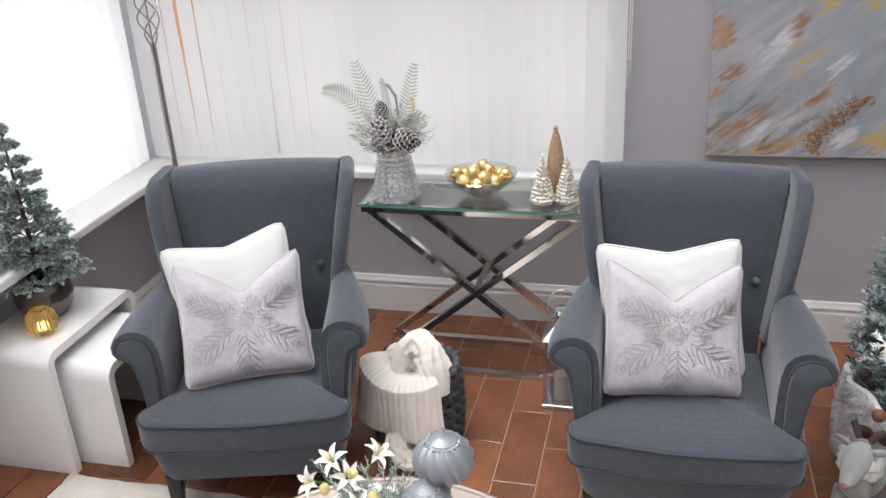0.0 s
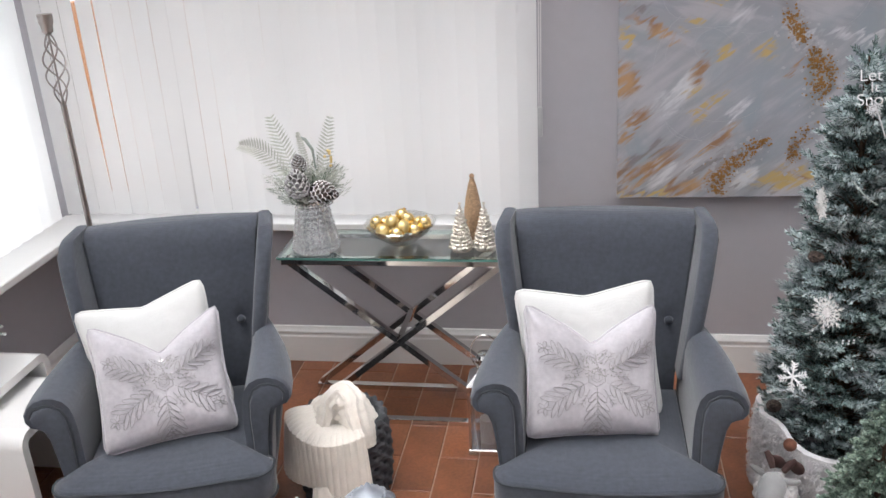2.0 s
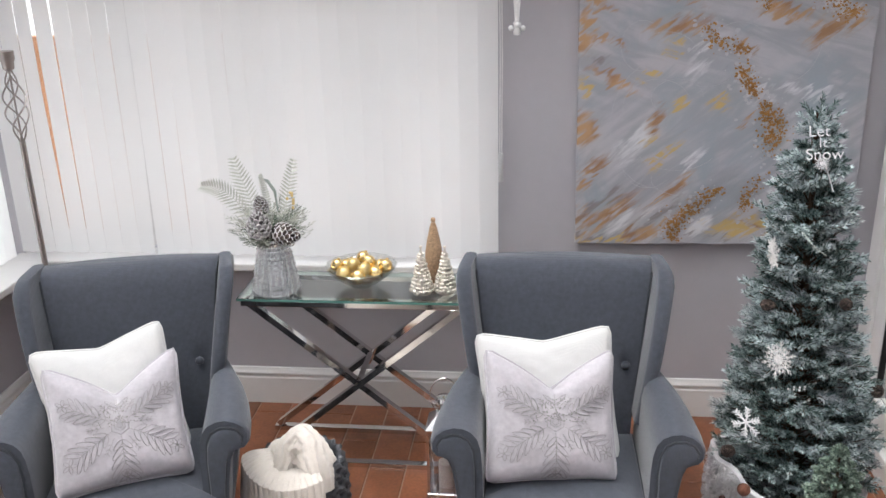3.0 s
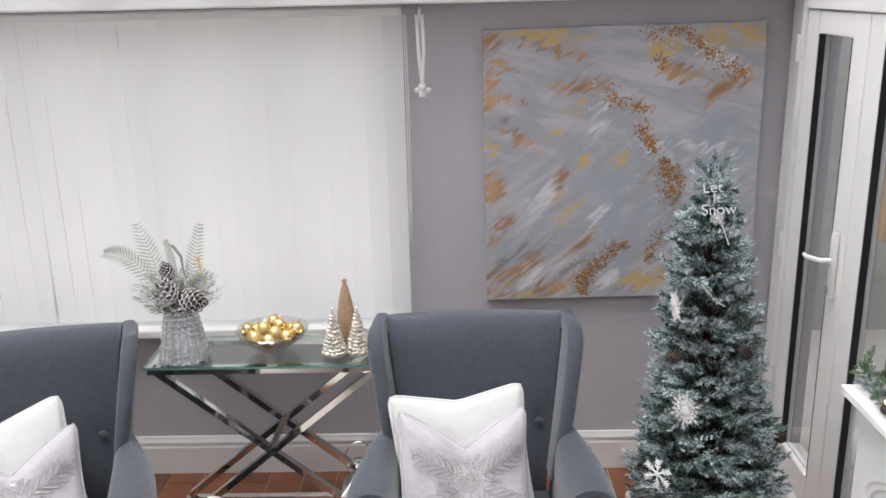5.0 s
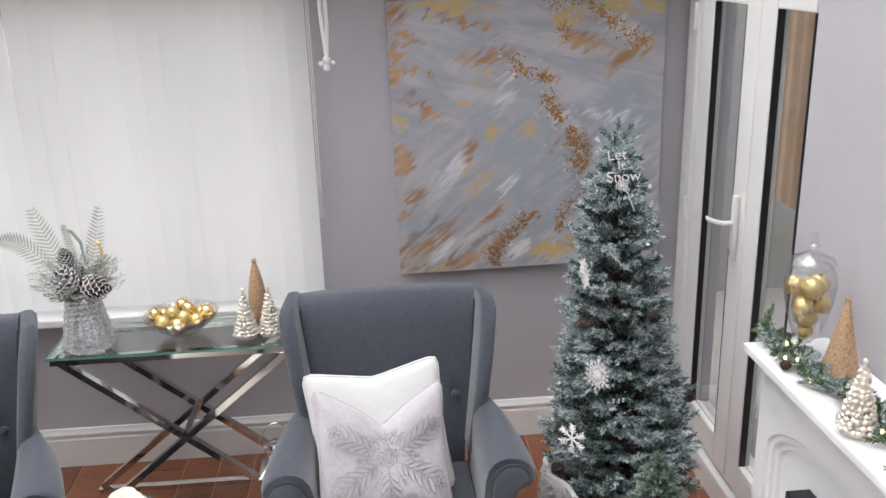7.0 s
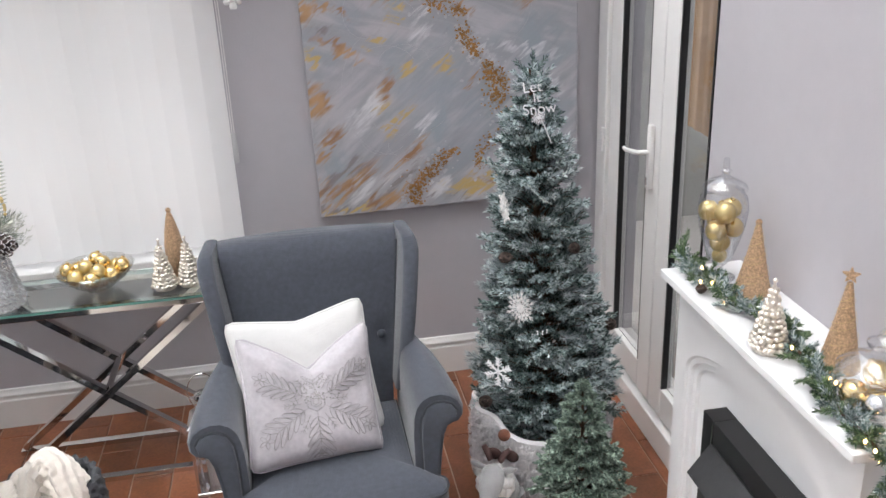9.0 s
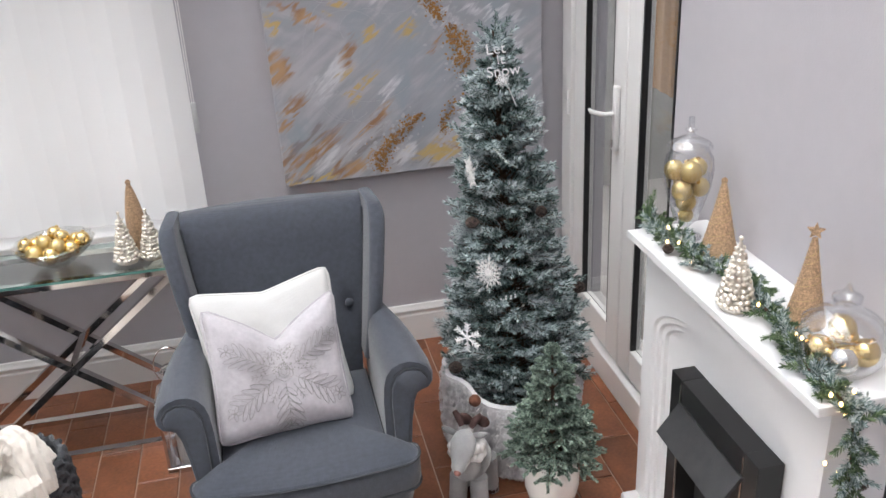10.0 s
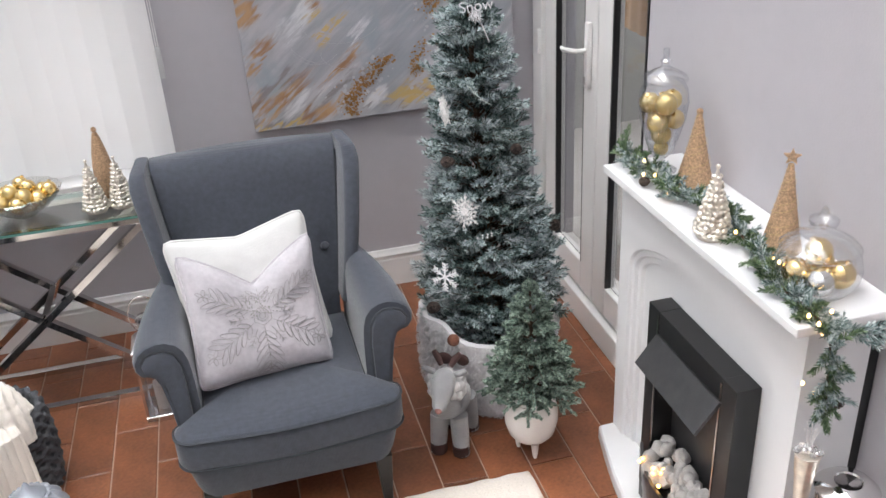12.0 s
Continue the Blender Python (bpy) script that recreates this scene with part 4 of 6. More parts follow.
# electric fire
B0, B1, BT = 0.872, 1.322, 0.70
fbox = part("fire_frame", box(1.172, FX + 0.024, B0, B0 + 0.062, 0.056, BT, 0.0012), M_BLACK, fire, "black fire frame", smooth=False)
part("frame_side", box(1.172, FX + 0.024, B1 - 0.062, B1, 0.056, BT, 0.0012), M_BLACK, fbox, smooth=False)
part("frame_top", box(1.173, FX + 0.024, B0 + 0.0625, B1 - 0.0625, BT - 0.075, BT - 0.001, 0.0012), M_BLACK, fbox, smooth=False)
part("chrome_trim", box(1.168, 1.1715, B0 + 0.058, B0 + 0.064, 0.06, BT - 0.012), M_SILVER, fbox, smooth=False)
part("chrome_trim", box(1.168, 1.1715, B1 - 0.064, B1 - 0.058, 0.06, BT - 0.012), M_SILVER, fbox, smooth=False)
part("chrome_trim", box(1.168, 1.1715, B0 + 0.0645, B1 - 0.0645, BT - 0.079, BT - 0.074), M_SILVER, fbox, smooth=False)
part("fire_back", box(FX + 0.019, FX + 0.0255, B0 + 0.0625, B1 - 0.0625, 0.056, BT - 0.076), M_STEEL, fbox, "dull grey lining", smooth=False)
# sloping hood
h0, h1 = 0.924, 1.252
hood = loft([[(1.162, h0, 0.637), (1.162, h1, 0.637), (1.171, h1, 0.633), (1.171, h0, 0.633)],
             [(1.100, h0, 0.556), (1.100, h1, 0.556), (1.107, h1, 0.550), (1.107, h0, 0.550)]])
part("hood", hood, M_STEEL, fbox, "smoked metal canopy", smooth=False)
for k in range(4):
    pts = [(1.165 - 0.055 * math.sin(math.pi * q / 14) - 0.004 * k, B0 + 0.03 + (B1 - B0 - 0.06) * q / 14) for q in range(15)]
    zz = 0.068 + k * 0.042
    part("grate_bar", loft([[(x, y, zz), (x + 0.010, y, zz), (x + 0.010, y, zz + 0.034), (x, y, zz + 0.034)] for x, y in pts]), M_STEEL, fbox, smooth=False)
M_EMBER = glow("ember_glow", (1.0, 0.50, 0.10), 3.5)
M_PEBBLE = mat("grey_white_pebble", (0.43, 0.41, 0.395), 0.7, noise_scale=20, var=0.3, bump=0.4, bump_scale=60, rnd=0.15)
rng = random.Random(3)
for k in range(64):
    r = rng.uniform(0.017, 0.027)
    y = rng.uniform(B0 + 0.09, B1 - 0.09)
    x = rng.uniform(1.125, 1.215)
    b = ball(r, 9, 6, 0.75)
    for v in b.verts:
        v.co *= 1 + 0.22 * noise.noise(v.co * 40 + Vector((k, 0, 0)))
    ob = part("pebble", b, M_PEBBLE, fbox)
    ob.matrix_local = pose(x, y, 0.205 + 0.05 * (x - 1.125) / 0.09 + rng.uniform(0, 0.025), rng.uniform(0, 90), rng.uniform(0, 90), rng.uniform(0, 360))
part("coal_bed", box(1.14, FX + 0.018, B0 + 0.064, B1 - 0.064, 0.06, 0.205), M_BLACK, fbox, smooth=False)
bm = bmesh.new()
for k in range(9):
    join(bm, ball(0.006, 8, 6), pose(rng.uniform(1.105, 1.17), rng.uniform(B0 + 0.09, B1 - 0.09), rng.uniform(0.225, 0.26)))
part("ember", bm, M_EMBER, fbox, "small amber fire glow")["kind"] = "stuff"

# ---- rug ----
bm = bmesh.new()
nx, ny = 150, 60
vs = []
for i in range(nx + 1):
    for j in range(ny + 1):
        x, y = -1.962 + 2.846 * i / nx, -0.25 + 1.775 * j / ny
        e = min(i, nx - i) < 1 or min(j, ny - j) < 1
        z = 0.003 if e else 0.020 + 0.007 * noise.noise(Vector((x * 45, y * 45, 0))) + 0.004 * noise.noise(Vector((x * 12, y * 12, 3)))
        wob = 0.012 * noise.noise(Vector((x * 14, y * 14, 7))) if e else 0
        vs.append(bm.verts.new((x + wob, y + wob, z)))
for i in range(nx):
    for j in range(ny):
        a = i * (ny + 1) + j
        bm.faces.new((vs[a], vs[a + ny + 1], vs[a + ny + 2], vs[a + 1]))
rug = solo("rug", bm, M_RUG, "cream shaggy pile rug lying on the tiles", "rug")

# ---- nest of white tables ----
def nest_table(x0, x1, y0, y1, h, label):
    t, r, n = 0.032, 0.055, 7
    t_ob = thing("nest_table", pose(0, 0, 0), label, "side table", "nest of white side tables")
    def outline(off):
        pts = [(y0 + off, 0.0)]
        for k in range(n):
            a = radians(180 - 90 * k / (n - 1))
            pts.append((y0 + r + (r - off) * math.cos(a), h - r + (r - off) * math.sin(a)))
        for k in range(n):
            a = radians(90 - 90 * k / (n - 1))
            pts.append((y1 - r + (r - off) * math.cos(a), h - r + (r - off) * math.sin(a)))
        pts.append((y1 - off, 0.0))
        return pts
    o, i = outline(0), outline(t)
    for nm, ks in (("side_panel", range(0, n + 1)), ("tabletop", range(n, n + 2)), ("side_panel", range(n + 1, len(o)))):
        part(nm, loft([[(x0, *o[k]), (x1, *o[k]), (x1, *i[k]), (x0, *i[k])] for k in ks]), M_LACQUER, t_ob)
    return t_ob
nest_table(-2.255, -1.935, 1.530, 2.075, 0.490, "white lacquered waterfall side table holding a potted fir")
nest_table(-2.12, -1.765, 1.600, 2.030, 0.415, "smaller white lacquered table pulled from under another")

# ---- greenery helpers ----
def needle_mesh(name, sprigs, per, nlen, width, angle, material, seed, flat=0.0):
    """Needles along sprigs (pairs of points): thin tapered blades that lean forward."""
    rs = np.random.RandomState(seed)
    verts, faces = [], []
    for a, b in sprigs:
        a, b = np.array(a, float), np.array(b, float)
        ax = b - a
        ln = np.linalg.norm(ax)
        ax = ax / max(ln, 1e-6)
        side = np.cross(ax, (0.0, 0.0, 1.0))
        side = side / max(np.linalg.norm(side), 1e-6) if np.linalg.norm(side) > 0.05 else np.array((1.0, 0, 0))
        up = np.cross(side, ax)
        t = np.linspace(0.03, 1.0, per)
        ph = rs.uniform(0, 2 * np.pi, per)
        lean = np.radians(angle) * (1 - 0.45 * t) * rs.uniform(0.75, 1.2, per)
        L = nlen * rs.uniform(0.7, 1.15, per) * (1 - 0.30 * t)
        rad = np.cos(ph)[:, None] * side + (1 - flat) * np.sin(ph)[:, None] * up
        rad /= np.maximum(np.linalg.norm(rad, axis=1), 1e-6)[:, None]
        d = np.cos(lean)[:, None] * ax + np.sin(lean)[:, None] * rad
        root = a + t[:, None] * (b - a)
        tip = root + d * L[:, None]
        w = np.cross(d, rs.normal(size=(per, 3)))
        w /= np.maximum(np.linalg.norm(w, axis=1), 1e-6)[:, None]
        w *= width
        k = len(verts)
        q = np.stack([root - w * 0.6, root + w * 0.6, root * 0.35 + tip * 0.65 + w, tip, root * 0.35 + tip * 0.65 - w], axis=1).reshape(-1, 3)
        verts.extend(map(tuple, q))
        faces.extend((k + 5 * i, k + 5 * i + 1, k + 5 * i + 2, k + 5 * i + 3, k + 5 * i + 4) for i in range(per))
    me = bpy.data.meshes.new(name)
    me.from_pydata(verts, [], faces)
    me.materials.append(material)
    return me


def stems(sprigs, r, n=4):
    bm = bmesh.new()
    for a, b in sprigs:
        tube([a, b], [r, r * 0.5], n, bm=bm)
    return bm


def mesh_part(name, me, parent, label="", kind=""):
    ob = new(name, me)
    ob.parent = parent
    if label:
        ob["label"] = label
    if kind:
        ob["kind"] = kind
    return ob


M_FIR = island_mix("frosted_fir_needle", (0.035, 0.085, 0.078), (0.62, 0.71, 0.72), 0.7, bias=0.16)
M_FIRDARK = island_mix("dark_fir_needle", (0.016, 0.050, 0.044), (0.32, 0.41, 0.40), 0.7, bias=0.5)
M_FIRWHITE = island_mix("snowy_fir_needle", (0.10, 0.16, 0.165), (0.66, 0.71, 0.73), 0.7, bias=0.34)
M_SPRUCE = island_mix("grey_green_needle", (0.080, 0.130, 0.100), (0.36, 0.44, 0.37), 0.65, bias=0.5)
M_FROSTFIR = island_mix("pale_blue_green_needle", (0.19, 0.26, 0.235), (0.68, 0.73, 0.69), 0.65, bias=0.5)
M_BARK = mat("brown_bark", (0.09, 0.055, 0.035), 0.9, noise_scale=30, var=0.3, bump=0.5)
M_CONE = island_mix("brown_pine_cone", (0.022, 0.014, 0.012), (0.17, 0.125, 0.105), 0.8)
M_CONEFROST = island_mix("frosted_pine_cone", (0.10, 0.085, 0.085), (0.66, 0.63, 0.64), 0.8)


M_RIME = mat("white_rime", (0.62, 0.60, 0.60), 0.8, noise_scale=150, var=0.35)


def pine_cone(length, r, rows=8):
    """Open scales set in a spiral round a slim core."""
    bm = lathe([(r * 0.2, 0), (r * 0.45, length * 0.25), (r * 0.3, length * 0.7), (0.001, length * 0.95)], 8)
    for i in range(rows * 9):
        t = i / (rows * 9)
        a = i * 2.39996
        rr = r * (math.sin(math.pi * (0.20 + 0.78 * t)) ** 0.7)
        z = length * (0.04 + 0.92 * t)
        s = r * 0.44 * (1 - 0.45 * t)
        own = bmesh.new()
        pts = [(-s * 1.2, -s * 0.25, -s * 0.3), (s * 0.35, -s * 0.62, 0), (s * 0.75, -s * 0.28, s * 0.25), (s * 0.75, s * 0.28, s * 0.25), (s * 0.35, s * 0.62, 0), (-s * 1.2, s * 0.25, -s * 0.3)]
        lo = [own.verts.new(p) for p in pts]
        hi = [own.verts.new((x, y, z2 + s * (0.30 if x > 0 else 0.12))) for x, y, z2 in pts]
        own.faces.new(lo[::-1]); own.faces.new(hi)
        for q in range(6):
            own.faces.new((lo[q], lo[(q + 1) % 6], hi[(q + 1) % 6], hi[q])).material_index = 1 if 0 < q < 4 else 0
        join(bm, own, pose(0, 0, z, 0, 0, math.degrees(a)) @ pose(rr * 0.80, 0, 0, 0, -18 - 40 * t, 0))
    return bm


# ---- tall snowy fir tree ----
TX, TY = 0.925, 2.085
PROFILE = [(0.22, 0.21), (0.34, 0.258), (0.45, 0.262), (0.63, 0.228), (0.83, 0.190), (1.03, 0.162), (1.22, 0.134), (1.36, 0.100), (1.46, 0.060), (1.54, 0.020)]
def tree_r(z):
    for (z0, r0), (z1, r1) in zip(PROFILE, PROFILE[1:]):
        if z0 <= z <= z1:
            return r0 + (r1 - r0) * (z - z0) / (z1 - z0)
    return 0.02
tree = thing("christmas_tree", pose(TX, TY, 0), "tall slim artificial fir tree with frosted needles", "christmas tree")
def sway(p):
    """The whole tree leans a little to one side."""
    return Vector((p[0] + 0.022 - 0.046 * (p[2] - 0.3), p[1], p[2]))
part("trunk", tube([sway(p) for p in ((0, 0, 0.0), (0.004, 0, 0.5), (0, 0.004, 1.0), (0, 0, 1.52))], [0.022, 0.018, 0.012, 0.004], 8), M_BARK, tree)
rng = random.Random(21)
deep, tips, frost, soft, limbs = [], [], [], [], []
k = 0
z = 0.235
while z < 1.50:
    R = tree_r(z)
    n = max(5, int(2 * math.pi * R / 0.062))
    for i in range(n):
        a = k * 0.7 + 2 * math.pi * (i + rng.uniform(-0.35, 0.35)) / n
        reach = R * rng.uniform(0.80, 1.02) + (0.035 if rng.random() < 0.07 else 0)
        zz = z + rng.uniform(-0.036, 0.036)
        d = Vector((math.cos(a), math.sin(a), 0))
        side = Vector((-d.y, d.x, 0))
        lift = rng.uniform(0.05, 0.75)
        ln = min(rng.uniform(0.075, 0.105), reach * 0.8)
        out = (d + Vector((0, 0, lift)) + side * rng.uniform(-0.35, 0.35)).normalized()
        root = d * max(0.0, reach - ln * 0.85) + Vector((0, 0, zz - 0.02))
        limbs.append((sway(d * 0.01 + Vector((0, 0, zz - 0.07))), sway(root)))
        limbs.append((sway(root), sway(root + out * ln)))
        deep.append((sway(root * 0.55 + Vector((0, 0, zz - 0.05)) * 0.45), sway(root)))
        pick = rng.random()
        kind = soft if pick < 0.20 else frost if pick < 0.80 else tips
        kind.append((sway(root), sway(root + out * ln)))
        for s in (-1, 1):
            fork = (out + side * s * rng.uniform(0.6, 1.0) + Vector((0, 0, rng.uniform(-0.15, 0.35)))).normalized()
            b0 = root + out * ln * rng.uniform(0.15, 0.45)
            (kind if rng.random() < 0.7 else tips).append((sway(b0), sway(b0 + fork * ln * rng.uniform(0.55, 0.75))))
    z += 0.046
    k += 1
for dx, dz in ((0.01, 1.57), (0.05, 1.553), (-0.045, 1.548)):
    tips.append((sway((0, 0, 1.49)), sway((dx, -0.01, dz))))
    frost.append((sway((0, 0, 1.47)), sway((dx * 1.3, -0.02, dz - 0.03))))
part("branchwork", stems(limbs, 0.003), M_BARK, tree)["kind"] = "stuff"
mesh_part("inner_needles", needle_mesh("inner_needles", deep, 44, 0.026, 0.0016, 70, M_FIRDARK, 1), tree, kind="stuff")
mesh_part("tip_needles", needle_mesh("tip_needles", tips, 64, 0.025, 0.0018, 58, M_FIRDARK, 2), tree, kind="stuff")
mesh_part("frosted_needles", needle_mesh("frosted_needles", frost, 68, 0.025, 0.0021, 56, M_FIR, 22), tree, kind="stuff")
mesh_part("snowy_needles", needle_mesh("snowy_needles", soft, 84, 0.040, 0.0011, 50, M_FIRWHITE, 3), tree, "long snowy pine tufts", kind="stuff")
def snowflake(m, r, material, label, dense):
    bm = bmesh.new()
    arms = 6
    for i in range(arms * (3 if dense else 1)):
        a = 2 * math.pi * i / (arms * (3 if dense else 1))
        d = Vector((math.cos(a), math.sin(a), 0))
        e = r * (1 if not dense or i % 3 == 0 else 0.80)
        fat = 1.0 if dense else 2.0
        tube([d * r * 0.08, d * e], [r * 0.035 * fat, r * 0.022 * fat], 5, bm=bm)
        side = Vector((-d.y, d.x, 0))
        for f in ((0.42, 0.68) if dense else (0.40, 0.62, 0.82)):
            for s in (-1, 1):
                tube([d * e * f, d * e * (f + 0.20) + side * s * r * (0.10 if dense else 0.22)], [r * 0.03 * fat, r * 0.02 * fat], 4, bm=bm)
    join(bm, ball(r * 0.11, 8, 6, 0.6))
    return solo("snowflake_ornament", bm, material, label, "ornament", m=m)
M_FLAKE = mat("silver_glitter", (0.80, 0.78, 0.77), 0.3, 0.35, noise_scale=200, var=0.25, bump=0.6, bump_scale=900)
M_FLAKEWHITE = mat("white_plastic_flake", (0.82, 0.82, 0.84), 0.4, noise_scale=90, var=0.06)
def facing(x, y, z, tip=0, turn=0):
    """A pose on the tree's front, its face outward."""
    out = Vector((x - TX, y - TY, 0)).normalized()
    yaw = math.degrees(math.atan2(out.y, out.x))
    return pose(x, y, z, 0, 0, yaw + turn) @ pose(0, 0, 0, 0, 90 - tip, 0)
snowflake(facing(0.789, 1.838, 0.816, 10, -20), 0.060, M_FLAKE, "round silver glitter snowflake hanging on the fir tree", True)
snowflake(facing(0.704, 1.80, 0.617, 5, -5), 0.048, M_FLAKEWHITE, "white six-armed snowflake hanging on the fir tree", False)
snowflake(facing(0.768, 1.945, 1.118, 0, -35), 0.056, M_FLAKE, "silver glitter snowflake seen edge-on in the fir tree", True)
snowflake(facing(0.885, 1.965, 1.392, 0, 0), 0.026, M_FLAKEWHITE, "tiny white snowflake under the sign", True)
for (x, y, zz, ln, rx, rz) in ((0.66, 1.86, 0.475, 0.05, 60, 30), (0.745, 1.93, 0.955, 0.045, 80, 60), (0.985, 1.90, 0.975, 0.045, 70, -20), (1.14, 1.95, 0.66, 0.05, 75, -40)):
    solo("pine_cone", pine_cone(ln, ln * 0.42), M_CONE, "small brown pine cone tucked in the fir tree", "pine cone", group="cones in the fir tree", m=pose(x, y, zz, rx, 0, rz))
bm = bmesh.new()
for s in range(7):
    join(bm, ball(0.0032, 8, 6), pose(0.83 + 0.012 * (s % 4) + 0.004 * s, 1.845 - 0.003 * (s % 3), 0.712 + 0.009 * (s // 4)))
solo("frosted_berries", bm, M_FLAKEWHITE, "cluster of frosted white berries on the tree", "berries")
solo("light_cord", tube([(0.835, 1.91, 1.20), (0.855, 1.89, 1.175), (0.88, 1.885, 1.15), (0.905, 1.885, 1.135)], 0.0012, 6), mat("clear_cord", (0.6, 0.65, 0.6), 0.3), "pale light cord looped on the fir tree", "cord")

# sign: three words in white letters
def letters(word, size, depth):
    cu = bpy.data.curves.new("letters", "FONT")
    cu.body, cu.size, cu.extrude, cu.offset, cu.align_x = word, size, depth, -0.0004, "CENTER"
    tmp = new("letters", cu)
    me = bpy.data.meshes.new_from_object(tmp.evaluated_get(bpy.context.evaluated_depsgraph_get()))
    bpy.data.objects.remove(tmp)
    return me
sign = thing("let_it_snow_sign", pose(0.872, 1.938, 1.460, 0, -7, -22), "white wire-like sign reading Let It Snow on the tree", "sign")
for word, dx, dz, size in (("Let", -0.010, 0.020, 0.046), ("It", 0.0, -0.012, 0.042), ("Snow", 0.004, -0.048, 0.046)):
    ob = mesh_part("word", letters(word, size, 0.0022), sign)
    ob.data.materials.append(M_FLAKEWHITE)
    ob.matrix_local = pose(dx, 0, dz, 90)
part("stake", tube([(0, 0.004, -0.05), (0.01, 0.03, -0.10), (0.02, 0.06, -0.16)], 0.002, 6), M_FLAKEWHITE, sign)

# fur wrap round the tree's foot
M_FUR = mat("pale_grey_fur", (0.72, 0.70, 0.72), 0.95, noise_scale=12, var=0.2, bump=0.9, bump_scale=260, Sheen_Weight=0.5)
def wrap_r(a, t):
    return 0.235 + 0.022 * math.sin(3 * a + 1) + 0.012 * math.sin(7 * a + 4 * t) + 0.012 * t
loops = []
for i in range(9):
    t = i / 8
    loops.append([(wrap_r(2 * math.pi * q / 48, t) * math.cos(2 * math.pi * q / 48), wrap_r(2 * math.pi * q / 48, t) * math.sin(2 * math.pi * q / 48), t * (0.300 + 0.035 * math.sin(2 * math.pi * q / 48 * 2 + 0.6))) for q in range(48)])
loops += [[(x * 0.93, y * 0.93, zz + 0.004) for x, y, zz in loops[-1]], [(x * 0.9, y * 0.9, zz - 0.06) for x, y, zz in loops[-1]]]
solo("tree_skirt", loft(loops, cap=False), M_FUR, "pale grey fur wrap round the fir tree's foot", "tree skirt", m=pose(0.915, 2.075, 0))
rng = random.Random(6)
hairs = []
for k in range(2600):
    a, t = rng.uniform(2.6, 6.4), rng.random()
    r = wrap_r(a, t)
    zt = t * (0.300 + 0.035 * math.sin(a * 2 + 0.6))
    p = Vector((0.915 + r * math.cos(a), 2.075 + r * math.sin(a), zt))
    hairs.append((p, p + Vector((math.cos(a) * 0.006, math.sin(a) * 0.006, -0.008))))
tagged(new("fur_pile", needle_mesh("fur_pile", hairs, 7, 0.013, 0.0012, 60, M_FUR, 15)), "pale grey fur pile on the tree wrap", "fur", kind="stuff")
solo("bauble", ball(0.021, 14, 10), mat("rust_brown_glitter", (0.20, 0.075, 0.045), 0.6, noise_scale=120, var=0.3, bump=0.6, bump_scale=700), "rust brown ball hanging under the fir tree", "bauble", m=pose(0.728, 1.835, 0.350))
M_DARKRIB = mat("brown_velvet_bow", (0.055, 0.025, 0.022), 0.8, noise_scale=30, var=0.2)

# ---- small fir in a white footed pot ----
def small_fir(name, m, height, spread, base, tiers, material, label, seed, nlen, up=0.15):
    rng = random.Random(seed)
    t = thing(name, m, label, "potted fir")
    part("trunk", tube([(0, 0, base), (0.004, 0, base + height * 0.5), (0, 0, base + height)], [0.011, 0.007, 0.002], 7), M_BARK, t)
    sprigs, limbs = [], []
    for i in range(tiers):
        f = i / (tiers - 1)
        z = base + height * (0.06 + 0.90 * f)
        n = max(5, int(9 * (1 - f) + 4))
        for q in range(n):
            a = 2 * math.pi * (q + rng.uniform(-0.3, 0.3)) / n + i * 1.1
            R = spread * (1 - f) ** 0.75 * rng.uniform(0.72, 1.08) + 0.018
            d = Vector((math.cos(a), math.sin(a), 0))
            rise = up + 0.35 * f - 0.30 * (1 - f)
            p0, p2 = Vector((0, 0, z)), Vector((0, 0, z)) + d * R + Vector((0, 0, R * rise))
            p1 = (p0 + p2) / 2 + Vector((0, 0, 0.018))
            limbs += [(p0, p1), (p1, p2)]
            sprigs += [(p0 * 0.4 + p1 * 0.6, p1), (p1, p2)]
            side = Vector((-d.y, d.x, 0))
            for s in (-1, 1):
                for g in ((0.40, 0.68) if R > 0.09 else (0.55,)):
                    b0 = p0 + (p2 - p0) * g
                    b1 = b0 + (d * 0.8 + side * s * 0.75).normalized() * R * 0.36 * (1.2 - g * 0.5) + Vector((0, 0, 0.008))
                    sprigs.append((b0, b1))
                    limbs.append((b0, b1))
    sprigs.append(((0, 0, base + height * 0.93), (0, 0, base + height * 1.04)))
    part("branchwork", stems(limbs, 0.0022), M_BARK, t)["kind"] = "stuff"
    mesh_part("needles", needle_mesh("needles", sprigs, 84, nlen, 0.0034, 50, material, seed, 0.2), t, kind="stuff")
    return t
fir = small_fir("potted_fir", pose(0.926, 1.622, 0), 0.395, 0.150, 0.245, 9, M_SPRUCE, "small green artificial fir in a white footed pot", 8, 0.017, 0.12)
M_CERAMIC = mat("white_glazed_ceramic", (0.80, 0.77, 0.74), 0.25, noise_scale=6, var=0.05)
pot_prof = [(0.030, 0.052), (0.062, 0.062), (0.084, 0.086), (0.095, 0.125), (0.096, 0.165), (0.090, 0.205), (0.080, 0.235), (0.075, 0.243), (0.070, 0.238), (0.078, 0.205)]
pot = part("pot", lathe([(r * 0.92, zz) for r, zz in pot_prof], 36, False, lambda a, k: 1 + (0.012 * math.sin(a * 28) if 2 < k < 6 else 0)), M_CERAMIC, fir, "white ceramic pot with a ribbed band")
part("soil", lathe([(0.078, 0.226), (0.001, 0.232)], 20), M_BARK, pot)
